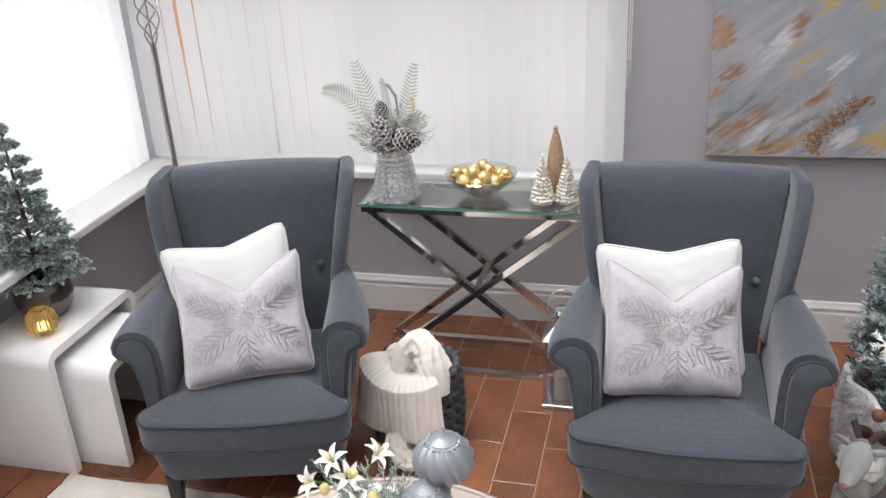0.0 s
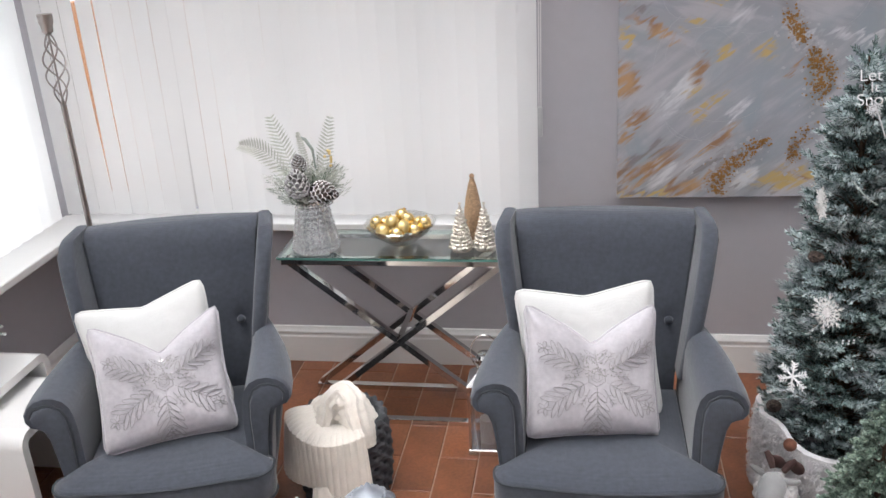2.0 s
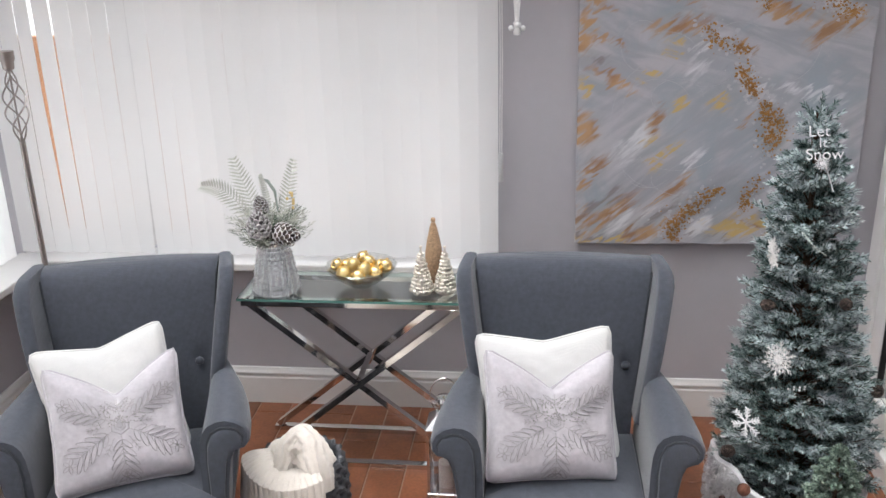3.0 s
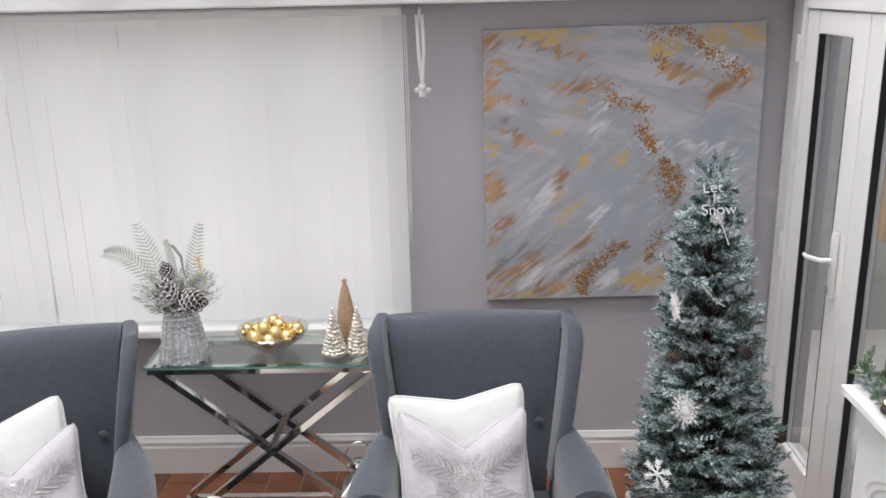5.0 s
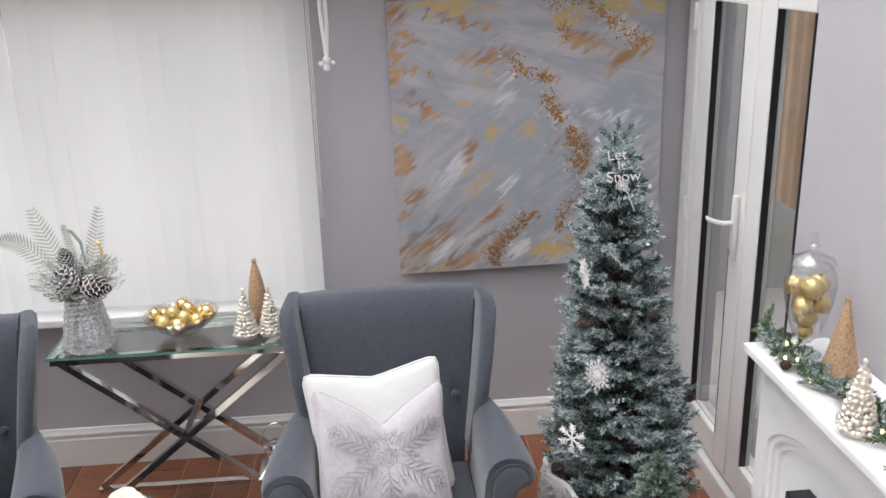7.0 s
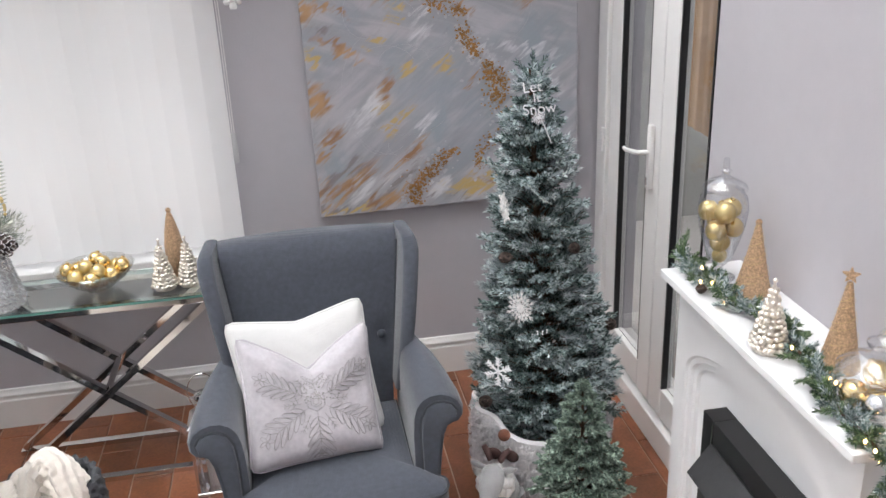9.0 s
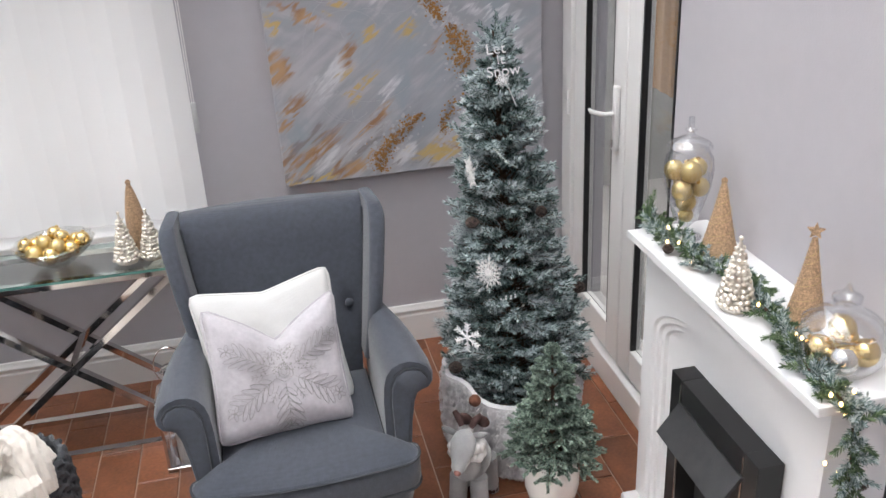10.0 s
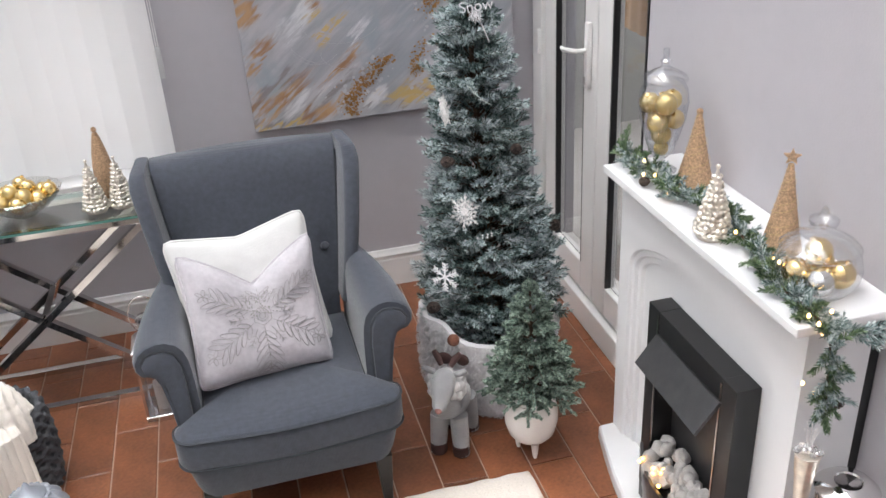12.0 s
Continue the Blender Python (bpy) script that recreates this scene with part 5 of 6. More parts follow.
for q in range(3):
    a = radians(-95 + 120 * q)
    part("foot", loft([[(0.046 * math.cos(a) + r * math.cos(b), 0.046 * math.sin(a) + r * math.sin(b), zz) for b in [2 * math.pi * w / 8 for w in range(8)]] for r, zz in ((0.006, 0.0), (0.010, 0.02), (0.015, 0.062))]), M_CERAMIC, pot)

# ---- plush reindeer, one plain shape ----
def limb(bm, a, b, ra, rb):
    tube([a, (Vector(a) * 0.5 + Vector(b) * 0.5), b], [ra, (ra + rb) / 2 * 1.04, rb], 12, bm=bm)
bm = bmesh.new()
for s in (-1, 1):
    limb(bm, (s * 0.048, -0.055, 0.0), (s * 0.038, -0.04, 0.17), 0.031, 0.036)
    limb(bm, (s * 0.048, 0.11, 0.0), (s * 0.040, 0.09, 0.17), 0.030, 0.036)
join(bm, ball(0.068, 18, 14, 1.0), pose(0, 0.03, 0.195) @ Matrix.Diagonal((1.0, 1.6, 0.85, 1)))
limb(bm, (0, -0.045, 0.20), (0, -0.070, 0.300), 0.056, 0.042)
# long head with a tapering muzzle
tube([(0, -0.035, 0.358), (0, -0.060, 0.352), (0, -0.085, 0.338), (0, -0.115, 0.318), (0, -0.142, 0.298), (0, -0.160, 0.284), (0, -0.170, 0.276)], [0.018, 0.042, 0.050, 0.043, 0.032, 0.027, 0.015], 16, bm=bm)
for s in (-1, 1):
    join(bm, ball(0.024, 12, 8), pose(s * 0.058, -0.062, 0.372, 10, s * 62, 0) @ Matrix.Diagonal((0.55, 0.35, 1.5, 1)))
M_PLUSH = mat("grey_plush", (0.30, 0.30, 0.305), 0.95, noise_scale=14, var=0.2, bump=0.9, bump_scale=350, Sheen_Weight=0.4)
DEER = pose(0.684, 1.735, 0, 0, 0, -30) @ Matrix.Diagonal((0.86, 0.86, 0.90, 1))
felt = mat("dusky_pink_felt", (0.30, 0.14, 0.12), 0.9)
furry = mat("white_fur", (0.74, 0.72, 0.71), 0.95, noise_scale=30, var=0.15, bump=0.9, bump_scale=400)
def slot(own, m, index):
    """Joins a piece to the toy and gives its faces a material slot."""
    n = len(bm.faces)
    join(bm, own, m)
    bm.faces.ensure_lookup_table()
    for f in bm.faces[n:]:
        f.material_index = index
for x, y in ((-0.045, -0.055), (0.045, -0.055), (-0.045, 0.11), (0.045, 0.11)):
    slot(lathe([(0.031, 0.0), (0.034, 0.012), (0.033, 0.042), (0.029, 0.046)], 14), pose(x, y, 0), 1)
for s in (-1, 1):
    # felt antlers: a bent stalk with a broad flap
    slot(tube([(s * 0.018, -0.040, 0.385), (s * 0.034, -0.028, 0.412), (s * 0.052, -0.016, 0.428)], [0.010, 0.014, 0.010], 10), pose(0, 0, 0), 1)
    slot(ball(0.030, 12, 8), pose(s * 0.034 + 0.022, -0.012, 0.398, 20, s * 40, 0) @ Matrix.Diagonal((0.9, 0.4, 1.1, 1)), 1)
    slot(ball(0.005, 8, 6), pose(s * 0.036, -0.105, 0.352), 1)
slot(ball(0.014, 12, 8), pose(0, -0.172, 0.280), 2)
for q in range(26):
    a = 2 * math.pi * q / 13 + (0.24 if q > 12 else 0)
    slot(ball(0.021, 9, 7), pose(0.056 * math.cos(a), -0.045 + 0.050 * math.sin(a), (0.285 if q < 13 else 0.318) + 0.008 * math.sin(q * 2.4)), 3)
deer = solo("plush_reindeer", bm, M_PLUSH, "grey plush toy reindeer with white collar before the tree", "soft toy", m=DEER)
for extra in (M_DARKRIB, felt, furry):
    deer.data.materials.append(extra)

# ---- things on the console table ----
M_IRIDESCENT = mat("cut_crystal", (0.94, 0.94, 0.95), 0.06, Transmission_Weight=0.82, IOR=1.48, Coat_Weight=0.6)
M_MERCURY = mat("mercury_glass", (0.78, 0.72, 0.64), 0.30, 0.8, noise_scale=40, var=0.3, bump=0.3, bump_scale=120)
M_GLITTER = mat("rose_gold_glitter", (0.55, 0.37, 0.23), 0.42, 0.6, noise_scale=190, var=0.65, bump=1.0, bump_scale=700)
vase = thing("crystal_vase", pose(-0.955, 2.475, TZ), "tapered faceted crystal glass vase with a bead collar", "vase")
def facet_wall(r_of, z0, z1, rows, n, depth):
    """A wall of raised diamond facets."""
    bm = bmesh.new()
    grid = []
    for i in range(rows * 2 + 1):
        z = z0 + (z1 - z0) * i / (rows * 2)
        row = []
        for q in range(n * 2):
            a = 2 * math.pi * q / (n * 2)
            bump = depth if (i + q) % 2 == 0 and i % 2 == 1 else (depth * 0.2 if (i + q) % 2 else 0)
            r = r_of(z) + bump
            row.append(bm.verts.new((r * math.cos(a), r * math.sin(a), z)))
        grid.append(row)
    for i in range(rows * 2):
        for q in range(n * 2):
            j = (q + 1) % (n * 2)
            a, b, c, d = grid[i][q], grid[i][j], grid[i + 1][j], grid[i + 1][q]
            if (i + q) % 2:
                bm.faces.new((a, b, c)); bm.faces.new((a, c, d))
            else:
                bm.faces.new((a, b, d)); bm.faces.new((b, c, d))
    return bm
def vase_r(z):
    return 0.092 - 0.040 * (z / 0.205) - 0.012 * max(0, (0.012 - z) / 0.012)
body = facet_wall(vase_r, 0.004, 0.195, 8, 15, 0.011)
part("body", body, M_IRIDESCENT, vase, smooth=False)
part("foot", lathe([(0.080, 0.0), (0.084, 0.004), (0.078, 0.012), (0.001, 0.012)], 30), M_JAR, vase)
part("inner_wall", lathe([(0.078, 0.013), (0.045, 0.19)], 30, False), M_JAR, vase)
part("collar", lathe([(0.049, 0.193), (0.056, 0.197), (0.056, 0.207), (0.050, 0.211)], 30, False), M_SILVER, vase, "dark silver collar")
for q in range(14):
    a = 2 * math.pi * q / 14
    part("bead", ball(0.006, 8, 6, bm=None), M_IRIDESCENT if q % 2 else M_SILVER, vase).matrix_local = pose(0.058 * math.cos(a), 0.058 * math.sin(a), 0.202)
for s in (-1, 1):
    part("ring", tube([(s * (0.070 + 0.014 * math.cos(k * 0.5236)), 0, 0.200 + 0.014 * math.sin(k * 0.5236)) for k in range(12)], 0.0025, 6, closed=True), M_SILVER, vase)

arr = thing("winter_arrangement", pose(-0.955, 2.475, TZ + 0.19), "winter bunch of frosted ferns, greenery and pine cones", "flower arrangement")
M_FERN = mat("pale_frosted_fern", (0.58, 0.59, 0.53), 0.7, noise_scale=20, var=0.25)
def fern(base, tip, bend, width, label):
    b, t = Vector(base), Vector(tip)
    side = (t - b).cross(Vector((0, 1, 0))).normalized()
    bm = bmesh.new()
    n = 25
    mid = [b + (t - b) * f + Vector((0, 0, 1)) * bend * math.sin(math.pi * f) for f in [k / n for k in range(n + 1)]]
    tube(mid, [0.0016 * (1 - 0.7 * k / n) for k in range(n + 1)], 4, bm=bm)
    for k in range(3, n):
        f = k / n
        w = width * (math.sin(math.pi * min(1, (f - 0.1) * 0.98)) ** 0.7) * (1.1 - 0.5 * f)
        fwd = (mid[k + 1] - mid[k - 1]).normalized()
        for s in (-1, 1):
            d = (side * s + fwd * 0.75).normalized()
            root, tipp = mid[k], mid[k] + d * w + Vector((0, -0.008, -0.006))
            q = fwd * 0.0042
            m1 = (root + tipp) / 2
            v = [bm.verts.new(p) for p in (root - q * 0.6, m1 - q, tipp, m1 + q, root + q * 0.6)]
            bm.faces.new(v)
            v2 = [bm.verts.new(p + Vector((0, 0.0008, 0))) for p in (root - q * 0.6, m1 - q, tipp, m1 + q, root + q * 0.6)]
            bm.faces.new(v2[::-1])
    return part("fern", bm, M_FERN, arr, label, smooth=False)
fern((-0.02, 0.0, 0.0), (-0.135, 0.03, 0.345), 0.0, 0.075, "pale frosted fern frond")
fern((-0.02, -0.01, 0.0), (-0.255, -0.02, 0.240), 0.075, 0.070, "pale frosted fern frond")
fern((0.02, 0.01, 0.0), (0.100, 0.03, 0.340), 0.0, 0.055, "pale frosted fern frond")
fern((0.01, 0.0, 0.02), (-0.02, -0.01, 0.29), 0.02, 0.03, "pale frosted fern frond")
rng = random.Random(31)
sp, pale = [], []
for k in range(190):
    a, r = rng.uniform(0, 6.283), rng.uniform(0.0, 0.06)
    b = Vector((r * math.cos(a), r * math.sin(a), rng.uniform(0.0, 0.08)))
    d = Vector((math.cos(a) * 0.8, math.sin(a) * 0.7, rng.uniform(0.2, 1.1))).normalized()
    (sp if rng.random() < 0.35 else pale).append((b, b + d * rng.uniform(0.05, 0.13)))
mesh_part("pine_needles", needle_mesh("pine_needles", sp, 26, 0.040, 0.0009, 45, island_mix("soft_green_needle", (0.05, 0.09, 0.06), (0.30, 0.34, 0.26), 0.7), 4), arr, kind="stuff")
mesh_part("frosted_needles", needle_mesh("frosted_needles", pale, 22, 0.026, 0.0014, 50, island_mix("frosted_leaf", (0.34, 0.36, 0.29), (0.68, 0.69, 0.63), 0.7), 5), arr, kind="stuff")
part("curled_leaf", tube([(0.03, 0, 0.14), (0.025, 0, 0.215), (0.0, 0.0, 0.255), (-0.035, 0, 0.268)], [0.003, 0.006, 0.007, 0.002], 6), mat("grey_green_leaf", (0.30, 0.35, 0.31), 0.7, noise_scale=20, var=0.2), arr)
for k in range(8):
    a = rng.uniform(-0.6, 1.2)
    part("berry", ball(0.006, 8, 6), M_GOLDMATT, arr).matrix_local = pose(0.06 + 0.04 * math.cos(a), -0.02, 0.165 + 0.03 * math.sin(a) + 0.005 * k)
for x, y, z, ln, rx, ry, material, nm in ((-0.022, -0.062, 0.048, 0.112, 12, -4, M_CONEFROST, "frosted grey pine cone"), (0.020, -0.055, 0.072, 0.106, 8, 98, M_CONE, "dark brown pine cone"), (-0.022, -0.02, 0.135, 0.070, 12, -6, M_CONE, "dark brown pine cone")):
    cone = part("pine_cone", pine_cone(ln, ln * 0.44), material, arr, nm)
    cone.data.materials.append(M_RIME)
    cone.matrix_local = pose(x, y, z, rx, ry, 0)

# scalloped bowl with gold balls
bowl = thing("glass_bowl", pose(-0.630, 2.545, TZ), "scalloped cut glass bowl filled with gold baubles", "bowl")
def scallop(a, k):
    return 1 + (0.05 * abs(math.sin(a * 8)) if k > 3 else 0.02 * math.sin(a * 24))
bw = lathe([(0.040, 0.0), (0.046, 0.006), (0.075, 0.022), (0.105, 0.046), (0.130, 0.078), (0.136, 0.088), (0.131, 0.087), (0.100, 0.050), (0.070, 0.027), (0.030, 0.012)], 64, True, scallop)
part("bowl", bw, thin_glass("cut_bowl_glass", (0.93, 0.93, 0.91), 0.10, 0.75, 0.08), bowl)
rng = random.Random(14)
spots = [(-0.062, -0.035, 0.062), (0.0, -0.068, 0.062), (0.062, -0.030, 0.064), (0.070, 0.035, 0.068), (0.0, 0.070, 0.066), (-0.070, 0.035, 0.066), (-0.028, -0.012, 0.092), (0.030, 0.010, 0.096), (0.0, 0.045, 0.10), (0.020, -0.045, 0.085), (-0.095, 0.0, 0.083), (0.098, 0.0, 0.085)]
def bauble(x, y, z, r, material, parent, ribs=False):
    rp = (lambda a, k: 1 + 0.035 * math.sin(a * 9 + k * 0.6)) if ribs else None
    b = part("bauble", ball(r, 36 if ribs else 20, 14, 1.0, rp), material, parent)
    b.matrix_local = pose(x, y, z, rng.uniform(-40, 40), rng.uniform(-40, 40), 0)
    part("cap", lathe([(r * 0.22, r * 0.95), (r * 0.22, r * 1.14), (0.001, r * 1.16)], 10), M_GOLD, b)
    return b
for k, (x, y, z) in enumerate(spots):
    bauble(x, y, z, 0.030 if k < 6 else 0.027, M_GOLD if k % 3 else M_GOLDMATT, bowl, k % 4 == 1)

# knobbly mercury glass trees and a glitter cone
def mercury_tree(m, h, r, label):
    jit = random.Random(round(h * 1e4))
    t = thing("mercury_glass_tree", m, label, "ornament tree", "silver glass trees")
    bm = lathe([(r * 0.85, 0.0), (r * 0.9, h * 0.03), (r * 0.78, h * 0.10), (r * 0.5, h * 0.45), (r * 0.2, h * 0.85), (0.001, h)], 16)
    rows = 11
    for i in range(rows):
        f = i / rows
        rr = r * (0.92 - 0.80 * f)
        n = max(4, int(17 * (1 - f) + 2))
        s = r * (0.20 - 0.08 * f)
        for q in range(n):
            a = 2 * math.pi * (q + 0.5 * (i % 2)) / n
            a += jit.uniform(-0.12, 0.12)
            join(bm, ball(s * jit.uniform(0.8, 1.3), 8, 6, jit.uniform(0.6, 1.0)), pose(rr * math.cos(a), rr * math.sin(a), h * (0.09 + 0.84 * f + jit.uniform(-0.014, 0.014)), jit.uniform(-30, 30), jit.uniform(-30, 30)))
    part("body", bm, M_MERCURY, t)
    part("tip", ball(r * 0.14, 8, 6), M_MERCURY, t).matrix_local = pose(0, 0, h)
    return t
mercury_tree(pose(-0.382, 2.480, TZ), 0.188, 0.044, "bobbled silver glass tree on the console table")
mercury_tree(pose(-0.292, 2.492, TZ), 0.184, 0.043, "bobbled silver glass tree on the console table")
drop = thing("glitter_finial", pose(-0.345, 2.585, TZ), "copper gold glitter teardrop tree on the console table", "ornament tree")
part("body", lathe([(0.020, 0.0), (0.024, 0.01), (0.032, 0.05), (0.036, 0.09), (0.034, 0.13), (0.026, 0.18), (0.015, 0.23), (0.008, 0.252)], 20), M_GLITTER, drop)
part("knob", ball(0.010, 10, 8), M_GLITTER, drop).matrix_local = pose(0, 0, 0.262)

# ---- mantel: jars, cones, tree ----
MZ = 1.0005
def star(r, t):
    bm = bmesh.new()
    pts = [(r * (1 if k % 2 == 0 else 0.45) * math.sin(math.pi * k / 5), r * (1 if k % 2 == 0 else 0.45) * math.cos(math.pi * k / 5)) for k in range(10)]
    return loft([[(x, -t, z) for x, z in pts], [(x, t, z) for x, z in pts]])
def glitter_cone(x, y, h, r, top, label):
    c = thing("glitter_cone", pose(x, y, MZ), label, "ornament tree", "gold glitter cones")
    part("body", lathe([(r, 0.0), (r * 1.01, 0.004), (r * 0.75, h * 0.25), (r * 0.42, h * 0.6), (r * 0.13, h * 0.94)], 24, True, lambda a, k: 1 + 0.015 * math.sin(a * 7 + k)), M_GLITTER, c)
    bm = bmesh.new()
    for k in range(2):
        tube([((r * (1.0 - 0.9 * f) + 0.0015) * math.cos(2.2 + k * 2.1 + f * 26), (r * (1.0 - 0.9 * f) + 0.0006) * math.sin(2.2 + k * 2.1 + f * 26), h * f * 0.95 + 0.004) for f in [q / 90 for q in range(91)]], 0.0004, 4, bm=bm)
    part("wire", bm, M_GOLDMATT, c, "gold wire winding")
    if top:
        part("star", star(0.020, 0.004), M_GLITTER, c).matrix_local = pose(0, 0, h * 0.97 + 0.010, 0, 0, -37)
    else:
        part("knob", ball(0.009, 10, 8), M_GLITTER, c).matrix_local = pose(0, 0, h * 0.96)
    return c
glitter_cone(1.318, 1.384, 0.222, 0.052, False, "gold glitter cone tree with a knob on the mantel")
glitter_cone(1.322, 0.988, 0.228, 0.047, True, "gold glitter cone tree with a star on the mantel")
mercury_tree(pose(1.210, 1.102, MZ), 0.182, 0.044, "faceted silver glass tree on the mantel shelf")

jar = thing("apothecary_jar", pose(1.285, 1.520, MZ), "tall footed glass jar filled with gold baubles", "glass jar")
part("foot", lathe([(0.046, 0.0), (0.048, 0.004), (0.030, 0.012), (0.010, 0.022), (0.010, 0.034), (0.016, 0.040)], 28), M_JAR, jar)
part("bowl", lathe([(0.016, 0.040), (0.034, 0.060), (0.050, 0.110), (0.063, 0.160), (0.069, 0.205), (0.064, 0.240), (0.053, 0.258), (0.052, 0.264)], 32, False), M_JAR, jar)
lid = part("lid", lathe([(0.060, 0.264), (0.062, 0.270), (0.056, 0.280), (0.030, 0.294), (0.012, 0.302), (0.010, 0.312), (0.016, 0.318), (0.008, 0.324), (0.008, 0.352), (0.0005, 0.354)], 28, False), M_JAR, jar, "domed glass lid with a tall knop")
rng = random.Random(9)
for x, y, z, r, rib in ((0.0, 0.0, 0.068, 0.021, False), (0.0, 0.004, 0.107, 0.028, False), (-0.026, -0.020, 0.152, 0.029, True), (0.028, -0.014, 0.154, 0.028, False), (0.0, 0.030, 0.156, 0.027, True), (-0.006, -0.026, 0.205, 0.031, False), (0.032, 0.016, 0.200, 0.029, True), (-0.033, 0.018, 0.200, 0.029, True)):
    bauble(x, y, z, r, M_GOLDMATT, jar, rib)
jar2 = thing("low_glass_jar", pose(1.284, 0.806, MZ), "squat lidded glass jar with gold and silver baubles", "glass jar")
part("bowl", lathe([(0.045, 0.0), (0.070, 0.006), (0.088, 0.030), (0.092, 0.058), (0.084, 0.084), (0.074, 0.096)], 32, False), M_JAR, jar2)
part("lid", lathe([(0.082, 0.097), (0.084, 0.102), (0.070, 0.116), (0.042, 0.132), (0.020, 0.140), (0.016, 0.148), (0.030, 0.158), (0.030, 0.166), (0.012, 0.172), (0.006, 0.190), (0.0005, 0.197)], 30, False), M_JAR, jar2, "stepped glass lid with a knop")
M_SILVERBALL = mat("silver_bauble", (0.80, 0.79, 0.77), 0.12, 1.0)
for x, y, z, r, material in ((-0.040, 0.014, 0.042, 0.030, M_GOLD), (-0.020, -0.040, 0.038, 0.031, M_SILVERBALL), (0.036, -0.032, 0.042, 0.031, M_GOLD), (0.034, 0.034, 0.040, 0.030, M_GOLD), (0.002, 0.004, 0.088, 0.029, M_GOLD)):
    bauble(x, y, z, r, material, jar2)

# garland with warm lights, lying along the shelf and hanging at its end
gar = thing("garland", pose(0, 0, 0), "frosted green fir garland with tiny warm lights", "garland")
path = [(1.235, 1.60, 1.03), (1.215, 1.545, 1.02), (1.235, 1.46, 1.02), (1.225, 1.36, 1.02), (1.255, 1.25, 1.02), (1.275, 1.16, 1.025), (1.255, 1.06, 1.02), (1.245, 0.96, 1.02), (1.215, 0.87, 1.025), (1.20, 0.78, 1.02), (1.205, 0.70, 1.015), (1.215, 0.648, 0.985), (1.22, 0.640, 0.92), (1.225, 0.648, 0.85), (1.235, 0.652, 0.78)]
part("stem", tube(path, 0.004, 6), M_BARK, gar)
rng = random.Random(77)
ga, gb2 = [], []
for i in range(len(path) - 1):
    p, q = Vector(path[i]), Vector(path[i + 1])
    n = max(4, int((q - p).length / 0.0048))
    for k in range(n):
        b = p + (q - p) * (k / n)
        low = b.z < 0.97
        d = Vector((rng.uniform(-1, 1), rng.uniform(-1, 1), rng.uniform(-0.9, 0.6) if low else rng.uniform(-0.15, 0.75))).normalized()
        if low:
            d = Vector((d.x * 0.8, d.y * 0.5 - 0.25, d.z)).normalized()
        ln = rng.uniform(0.028, 0.055)
        e = b + d * ln
        if not low and e.z < 1.012:
            e.z = 1.012
        if e.x > 1.39:
            e.x = 1.39
        (ga if rng.random() < 0.42 else gb2).append((b, e))
for a in range(6):
    ga.append(((1.22, 1.61, 1.03), (1.20 + 0.01 * a, 1.655, 1.02 + 0.015 * a)))
    gb2.append(((1.25, 0.66, 0.99), (1.29 + 0.012 * a, 0.60, 0.975 + 0.01 * a)))
mesh_part("green_needles", needle_mesh("green_needles", ga, 84, 0.019, 0.0012, 58, island_mix("fresh_green_needle", (0.03, 0.075, 0.03), (0.22, 0.30, 0.16), 0.65), 6), gar, kind="stuff")
mesh_part("frosted_needles", needle_mesh("frosted_needles", gb2, 84, 0.019, 0.0013, 58, island_mix("frosted_blue_needle", (0.09, 0.15, 0.145), (0.60, 0.66, 0.65), 0.65), 7), gar, kind="stuff")
M_BULB = glow("warm_bulb", (1.0, 0.60, 0.22), 4.0)
for k in range(15):
    i = rng.randrange(len(path) - 1)
    b = Vector(path[i]).lerp(Vector(path[i + 1]), rng.random()) + Vector((rng.uniform(-0.045, 0.02), rng.uniform(-0.03, 0.03), rng.uniform(0.0, 0.03)))
    part("light", ball(0.0036, 8, 6, 1.5), M_BULB, gar, "tiny warm light").matrix_local = Matrix.Translation(b)
part("light", ball(0.0036, 8, 6, 1.5), M_BULB, gar, "tiny warm light").matrix_local = pose(1.25, 1.628, 0.92)
part("light", ball(0.0036, 8, 6, 1.5), M_BULB, gar, "tiny warm light").matrix_local = pose(1.26, 1.630, 0.87)
part("trailing_sprig", tube([(1.25, 1.625, 1.0), (1.25, 1.632, 0.94), (1.26, 1.63, 0.86)], 0.002, 5), M_BARK, gar)
for x, y, z in ((1.185, 1.44, 1.012), (1.222, 1.19, 1.014), (1.255, 0.668, 0.80)):
    part("pine_cone", pine_cone(0.032, 0.014, 5), M_CONE, gar).matrix_local = pose(x, y, z, 70, 0, 30)

# ---- by the hearth: metal lantern and a beaded stick holder ----
lan = thing("metal_lantern", pose(1.275, 0.592, 0.0), "round polished silver lantern with a slotted gallery", "lantern")
part("body", lathe([(0.062, 0.0), (0.062, 0.02), (0.056, 0.03), (0.056, 0.548), (0.060, 0.566)], 28), M_SILVER, lan)
for k in range(20):
    a = 2 * math.pi * k / 20
    part("gallery_bar", tube([(0.058 * math.cos(a), 0.058 * math.sin(a), 0.566), (0.058 * math.cos(a), 0.058 * math.sin(a), 0.614)], 0.0035, 6), M_CHROME, lan)
part("lid", lathe([(0.066, 0.614), (0.068, 0.622), (0.056, 0.634), (0.030, 0.642), (0.028, 0.638), (0.001, 0.634)], 28), M_CHROME, lan, "domed chrome lid")
part("handle", tube([(0.066 * math.cos(a), 0.0, 0.606 + 0.05 * math.sin(a) - 0.03) for a in [math.pi * k / 12 for k in range(13)]], 0.003, 6), M_CHROME, lan)
